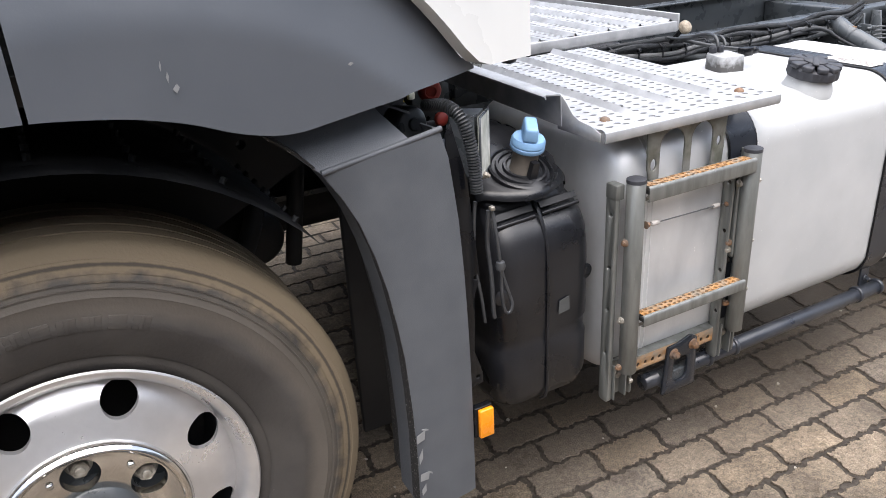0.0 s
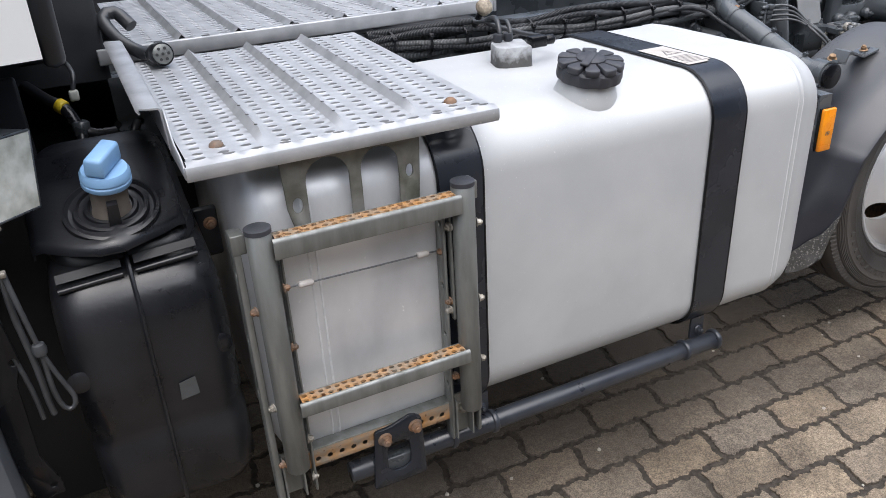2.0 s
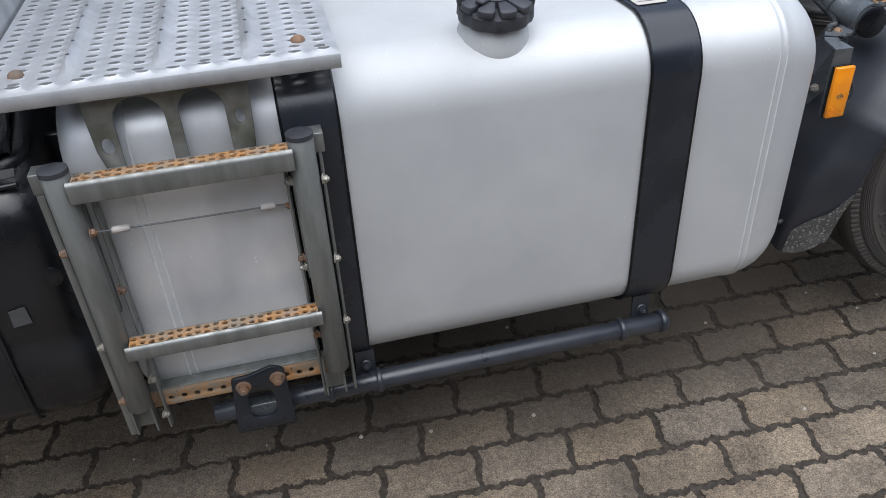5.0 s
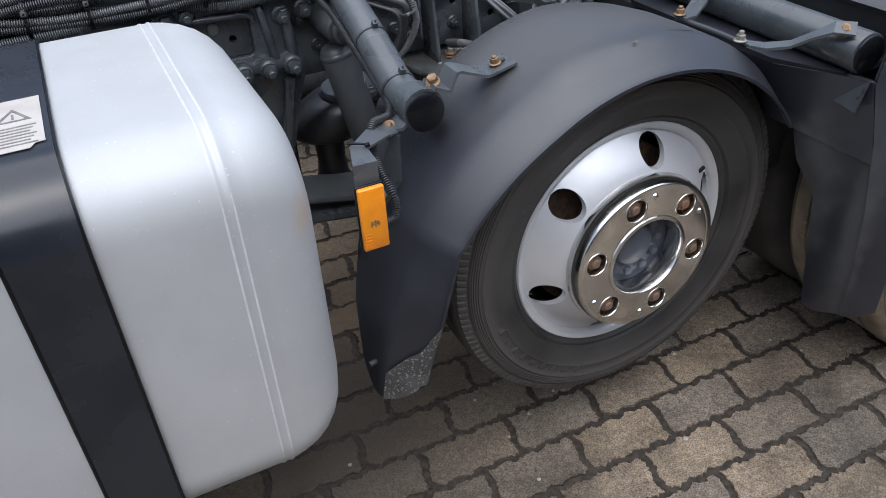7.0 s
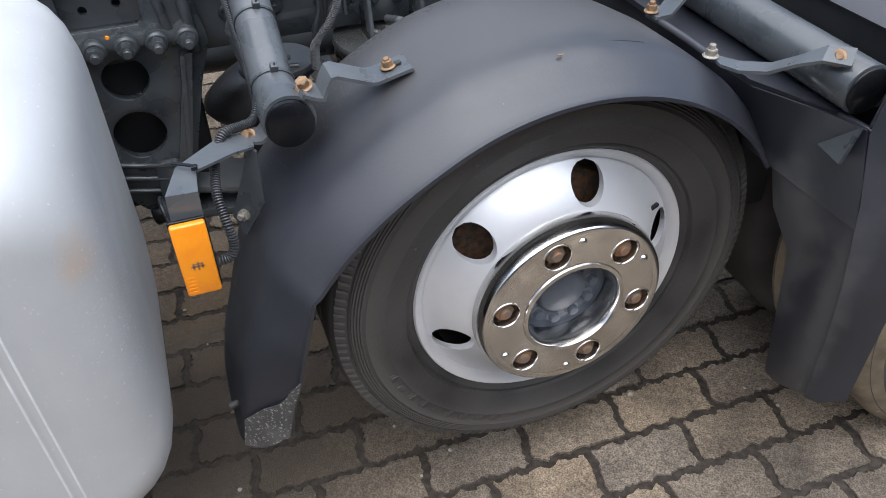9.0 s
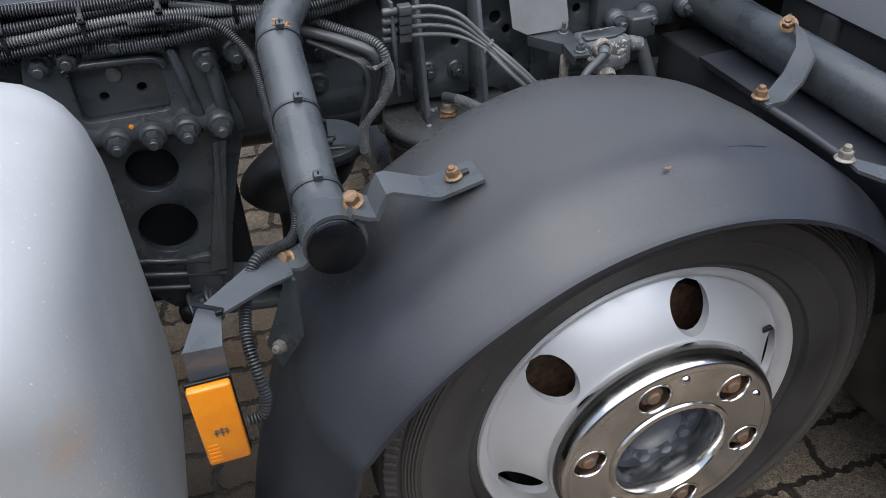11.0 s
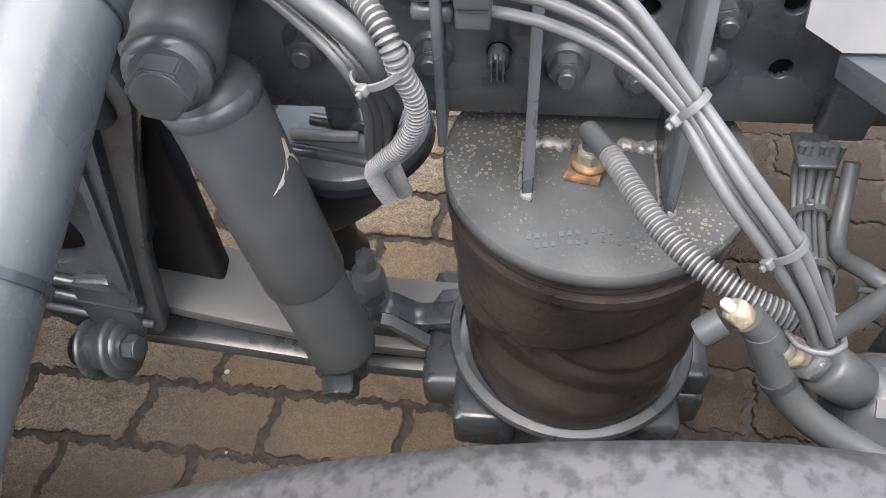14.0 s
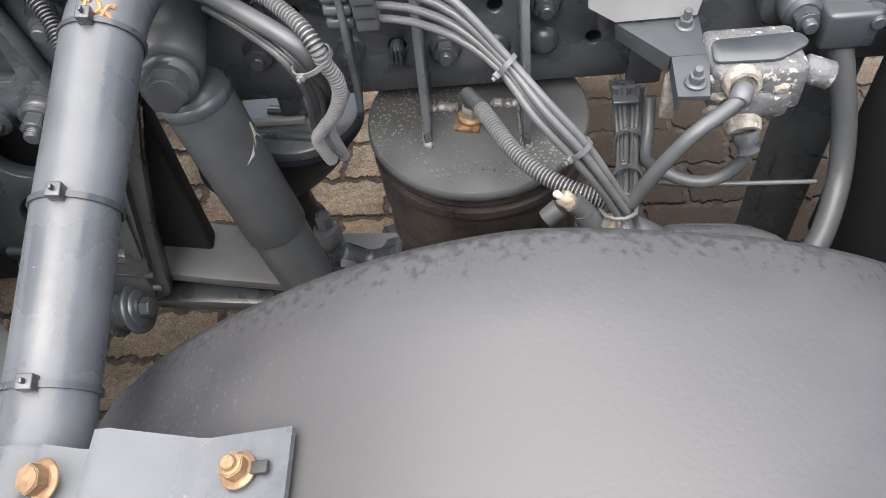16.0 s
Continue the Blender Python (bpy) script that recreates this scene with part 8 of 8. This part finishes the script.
b2 = part("bracket", bar([((3.382, 1.385, 0.892), (0.2, 1, 0)), ((3.40, 1.35, 0.893), (0.6, 0.7, 0)), ((3.42, 1.31, 0.905), (0.7, 0.6, 0)), ((3.435, 1.275, 0.93), (0.7, 0.6, 0)), ((3.455, 1.255, 0.945), (0.7, 0.5, 0.3)), ((3.49, 1.24, 0.94), (0.6, 0.5, 0.4))], 0.036, 0.005), CHASSIS_LIGHT, sup2, "bent grey bracket")
bolt(b2, (3.380, 1.393, 0.898), (0, 0, 1), 0.016, PALE_ZINC, 0.010, label="pale zinc bolt")
bolt(b2, (3.477, 1.253, 0.940), (-0.6, -0.6, 0.5), 0.018, ZINC, 0.003, label="yellow zinc bolt")
cover = thing("rear_cover", (3.85, 1.7, 0.9), "black plastic cover with a ribbed grip", "cover")
part("lid", sheet([[(3.575 - 0.0, 1.15, 0.955), (3.575, 1.5, 0.957), (3.59, 2.0, 0.957)], [(3.60, 1.14, 0.975), (3.60, 1.5, 0.978), (3.615, 2.0, 0.978)], [(3.75, 1.13, 1.02), (3.75, 1.5, 1.025), (3.76, 2.0, 1.025)], [(4.1, 1.13, 1.06), (4.1, 1.5, 1.065), (4.1, 2.0, 1.065)], [(4.7, 1.13, 0.9), (4.7, 1.5, 0.9), (4.7, 2.0, 0.9)]], 0.012), SHELL_PLASTIC, cover, "black grained lid")
for i in range(4):
    part("grip_rib", box((3.625 + 0.014 * i, 1.66, 0.988 + 0.004 * i), (3.634 + 0.014 * i, 1.75, 0.996 + 0.004 * i), 0.003), BLACK_PLASTIC, cover)
part("grip_frame", box((3.615, 1.645, 0.978), (3.685, 1.765, 0.992), 0.004, pose(0, 0, 0, 0, -16, 0)), BLACK_PLASTIC, cover)
part("side", box((3.58, 1.66, 0.80), (4.6, 1.70, 0.955), 0.01), UNDER, cover)
flap2 = thing("drive_mudguard", (3.5, 1.3, 0.37), "dusty black mudguard panel in front of the drive wheel", "mudguard")
front_face = rounded([(1.62, 0.848), (1.36, 0.842), (1.328, 0.735), (1.295, 0.655), (1.238, 0.602), (1.200, 0.348), (1.165, 0.352), (1.105, 0.385), (1.108, 0.50), (1.118, 0.62), (1.142, 0.76), (1.172, 0.865), (1.234, 0.862)], 0.008, 3)
part("panel", outline_plate(front_face, [], "x", 3.490, 3.498, 0.002), SHELL_PLASTIC, flap2, "dusty black plastic panel")
part("panel_upper", sheet([[(3.446, 1.62, 0.851), (3.450, 1.36, 0.849), (3.480, 1.234, 0.861), (3.485, 1.174, 0.866)], [(3.470, 1.62, 0.79), (3.473, 1.345, 0.79), (3.486, 1.225, 0.79), (3.487, 1.150, 0.79)], [(3.488, 1.62, 0.72), (3.488, 1.322, 0.72), (3.488, 1.21, 0.72), (3.488, 1.135, 0.72)]], 0.003), SHELL_PLASTIC, flap2, "upper face under the ledge")
part("wing", sheet([[(3.489, 1.108, 0.385), (3.489, 1.110, 0.50), (3.489, 1.120, 0.62), (3.488, 1.144, 0.76), (3.488, 1.172, 0.86), (3.505, 1.178, 0.955)],
                    [(3.498, 1.088, 0.388), (3.498, 1.088, 0.50), (3.499, 1.093, 0.62), (3.508, 1.112, 0.76), (3.525, 1.135, 0.88), (3.55, 1.15, 0.985)],
                    [(3.525, 1.062, 0.410), (3.523, 1.060, 0.50), (3.526, 1.060, 0.62), (3.545, 1.066, 0.77), (3.60, 1.08, 0.91), (3.66, 1.10, 1.02)]], 0.005), SHELL_PLASTIC, flap2, "angled outer wing")
part("gusset", slab([(3.470, 1.228, 0.817), (3.466, 1.180, 0.812), (3.476, 1.174, 0.872)], 0.006, 0.0012), CHASSIS, flap2, "pale dusty triangular gusset")
part("ledge", slab([(3.445, 1.37, 0.858), (3.484, 1.234, 0.864), (3.60, 1.234, 0.868), (3.60, 1.80, 0.868), (3.445, 1.80, 0.862)], -0.012, 0.003), SHELL_PLASTIC, flap2, "black ledge")
# Added dark box; fills the gap so no bright ground shows through.
part("inner_box", box((3.462, 1.42, 0.55), (3.60, 1.95, 0.848), 0.006), UNDER, flap2, "dark box added to fill the void behind the mudguard")
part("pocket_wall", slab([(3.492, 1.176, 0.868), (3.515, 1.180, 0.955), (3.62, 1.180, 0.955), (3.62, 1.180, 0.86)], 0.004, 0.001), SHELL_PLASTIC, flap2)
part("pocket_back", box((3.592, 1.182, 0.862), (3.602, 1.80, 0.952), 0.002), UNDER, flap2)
outer = []
for i in range(25):
    a = radians(188 - 100 * i / 24)
    r = 0.60
    back_y = curve_at([(0.35, 1.195), (0.60, 1.23), (0.66, 1.285), (0.735, 1.32), (0.86, 1.66)], 0.47 + r * math.sin(a))
    outer.append([(4.12 + r * math.cos(a) * 1.0, 1.10 + (back_y - 1.10) * f - 0.03 * max(0.0, (0.47 + r * math.sin(a) - 0.9) / 0.2), 0.47 + r * math.sin(a)) for f in (0.0, 0.05, 0.2, 0.6, 1.0)])
part("shell", sheet(outer, 0.006), SHELL_PLASTIC, flap2, "black plastic shell over the drive wheel")
drive, dc, d_tyre = wheel("drive_axle", (4.13, 0.50), 0.50, 0.29, 1.12, 0.30, TYRE_MUD, "muddy drive wheel behind its mudguard", 0.14)
part("disc", lathe([(0.29, 1.16), (0.27, 1.18), (0.25, 1.26), (0.16, 1.27), (0.15, 1.20), (0.0, 1.19)], dc, (0, 1, 0), 64), RIM_PAINT, drive, "silver rim")
part("inner_tyre", lathe([(0.29, 1.46), (0.40, 1.44), (0.47, 1.455), (0.495, 1.48), (0.495, 1.70), (0.47, 1.73), (0.29, 1.72)], dc, (0, 1, 0), 72), TYRE, drive, "muddy inner tyre")
far_tyre = pusher.parent
part("far_wheel", lathe([(0.24, 3.10), (0.38, 3.10), (0.397, 3.13), (0.397, 3.33), (0.24, 3.35)], (3.146, 0, 0.526), (0, 1, 0), 48), TYRE, far_tyre)
far_tyre2 = front_wheel.parent
part("far_wheel", lathe([(0.29, 3.10), (0.48, 3.10), (0.515, 3.13), (0.515, 3.38), (0.29, 3.4)], (-0.09, 0, 0.515), (0, 1, 0), 48), TYRE, far_tyre2)
# Unseen tank, added to hold back low light from the far side.
unseen_far_tank = thing("unseen_far_tank", (1.6, 3.1, 0.45), "unseen dark tank added on the far side to block light", "tank")
part("shell", box((0.9, 2.95, 0.47), (2.4, 3.45, 1.0), 0.08, None, 4), UNDER, unseen_far_tank)

# ---- paving ----
PL, PWD, GAP = 0.2300, 0.1215, 0.0080
TURN_P = -0.026


def paver_outline(variant):
    rnd = random.Random(100 + variant)
    def long_edge(x):
        return 0.0045 * (2 * abs(((x / PL) * 4.0) % 1.0 - 0.5) * 2 - 1)
    def short_edge(y):
        return 0.0065 * math.sin(2 * math.pi * (y / PWD))
    n, m = 32, 15
    hl, hw = PL / 2 - GAP, PWD / 2 - GAP
    pts = []
    for i in range(n):
        x = -hl + 2 * hl * i / n
        pts.append((x, -hw + long_edge(x)))
    for i in range(m):
        y = -hw + 2 * hw * i / m
        pts.append((hl + short_edge(y), y))
    for i in range(n):
        x = hl - 2 * hl * i / n
        pts.append((x, hw + long_edge(x)))
    for i in range(m):
        y = hw - 2 * hw * i / m
        pts.append((-hl + short_edge(y), y))
    return [(x + rnd.uniform(-0.0034, 0.0034), y + rnd.uniform(-0.0042, 0.0042)) for x, y in pts]


def paver_data(variant):
    rnd = random.Random(variant)
    o = paver_outline(variant)
    n = len(o)
    tx, ty = rnd.uniform(-0.012, 0.012), rnd.uniform(-0.02, 0.02)
    verts = []
    for scale, z in ((1.0, -0.03), (1.0, -0.0040), (0.982, -0.0012), (0.962, 0.0)):
        for x, y in o:
            k = 1 - (1 - scale) * 0.07 / max(0.03, math.hypot(x, y))
            verts.append((x * k, y * k, z + (tx * x + ty * y + rnd.uniform(-0.0006, 0.0006) if z > -0.02 else 0)))
    faces = [(j * n + i, j * n + (i + 1) % n, (j + 1) * n + (i + 1) % n, (j + 1) * n + i) for j in range(3) for i in range(n)]
    faces.append(tuple(range(3 * n, 4 * n)))
    return verts, faces


PEDGE = 94
VARIANTS = [paver_data(k) for k in range(9)]
PMESH = []
for verts, faces in VARIANTS:
    me = bpy.data.meshes.new("paver")
    me.from_pydata(verts, [], faces)
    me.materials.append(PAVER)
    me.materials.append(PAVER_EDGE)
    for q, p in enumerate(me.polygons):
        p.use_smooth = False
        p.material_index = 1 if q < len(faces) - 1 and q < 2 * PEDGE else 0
    PMESH.append(me)
pavement = new("pavement")
tagged(pavement, "brown-grey interlocking concrete paving stones laid in courses", "paving", kind="structure")
rnd = random.Random(7)
far_v, far_f, far_m = [], [], []
cells = []
ct, st = math.cos(TURN_P), math.sin(TURN_P)
for j in range(-70, 75):
    for i in range(-34, 48):
        u = 1.536 + PL / 2 + i * PL + (PL / 2 if j % 2 else 0.0)
        w = 0.0 + j * PWD
        x, y = 1.77 + (u - 1.77) * ct - w * st, 1.478 + (u - 1.77) * st + w * ct
        cells.append((x, y))
near = sorted(cells, key=lambda c: max(abs(c[0] - 1.95) / 1.95, abs(c[1] - 1.40) / 1.15))[:300]
near_set = set(near)
for x, y in cells:
    k = rnd.randrange(9)
    lift = rnd.uniform(-0.0015, 0.0025)
    flip = rnd.choice((0.0, 0.0)) + rnd.uniform(-0.008, 0.008)
    if (x, y) in near_set:
        ob = new("paver", PMESH[k])
        ob.matrix_basis = Matrix.Translation((x, y, lift)) @ Matrix.Rotation(TURN_P + flip, 4, "Z")
        ob.parent = pavement
    elif not (-1.2 < x < 5.2 and -0.4 < y < 3.4):
        base = len(far_v)
        hx, hy = PL / 2 - GAP, PWD / 2 - GAP
        far_v += [(x + a * ct - b * st, y + a * st + b * ct, lift) for a, b in ((-hx, -hy), (hx, -hy), (hx, hy), (-hx, hy))]
        far_f.append((base, base + 1, base + 2, base + 3))
        far_m.append(0)
    else:
        verts, faces = VARIANTS[k]
        base = len(far_v)
        c2, s2_ = math.cos(TURN_P + flip), math.sin(TURN_P + flip)
        far_v += [(x + a * c2 - b * s2_, y + a * s2_ + b * c2, c + lift) for a, b, c in verts]
        far_f += [tuple(base + q for q in f) for f in faces]
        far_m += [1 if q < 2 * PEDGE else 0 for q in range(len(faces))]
me = bpy.data.meshes.new("far_pavers")
me.from_pydata(far_v, [], far_f)
me.materials.append(PAVER)
me.materials.append(PAVER_EDGE)
me.polygons.foreach_set("material_index", far_m)
far = new("far_pavers", me)
far.parent = pavement
tagged(far, kind="stuff")
for k in range(60):
    x, y, r = rnd.uniform(0.6, 3.9), rnd.uniform(0.9, 2.4), rnd.uniform(0.003, 0.007)
    bm = bmesh.new()
    bmesh.ops.create_icosphere(bm, subdivisions=1, radius=r)
    for v in bm.verts:
        v.co *= rnd.uniform(0.75, 1.2)
        v.co.z *= 0.7
    bmesh.ops.translate(bm, vec=(x, y, 0.002), verts=bm.verts)
    peb = part("pebble", bm, PEBBLE)
    tagged(peb, "small pale pebble lying on the paving", "pebble", "pebbles on the paving")
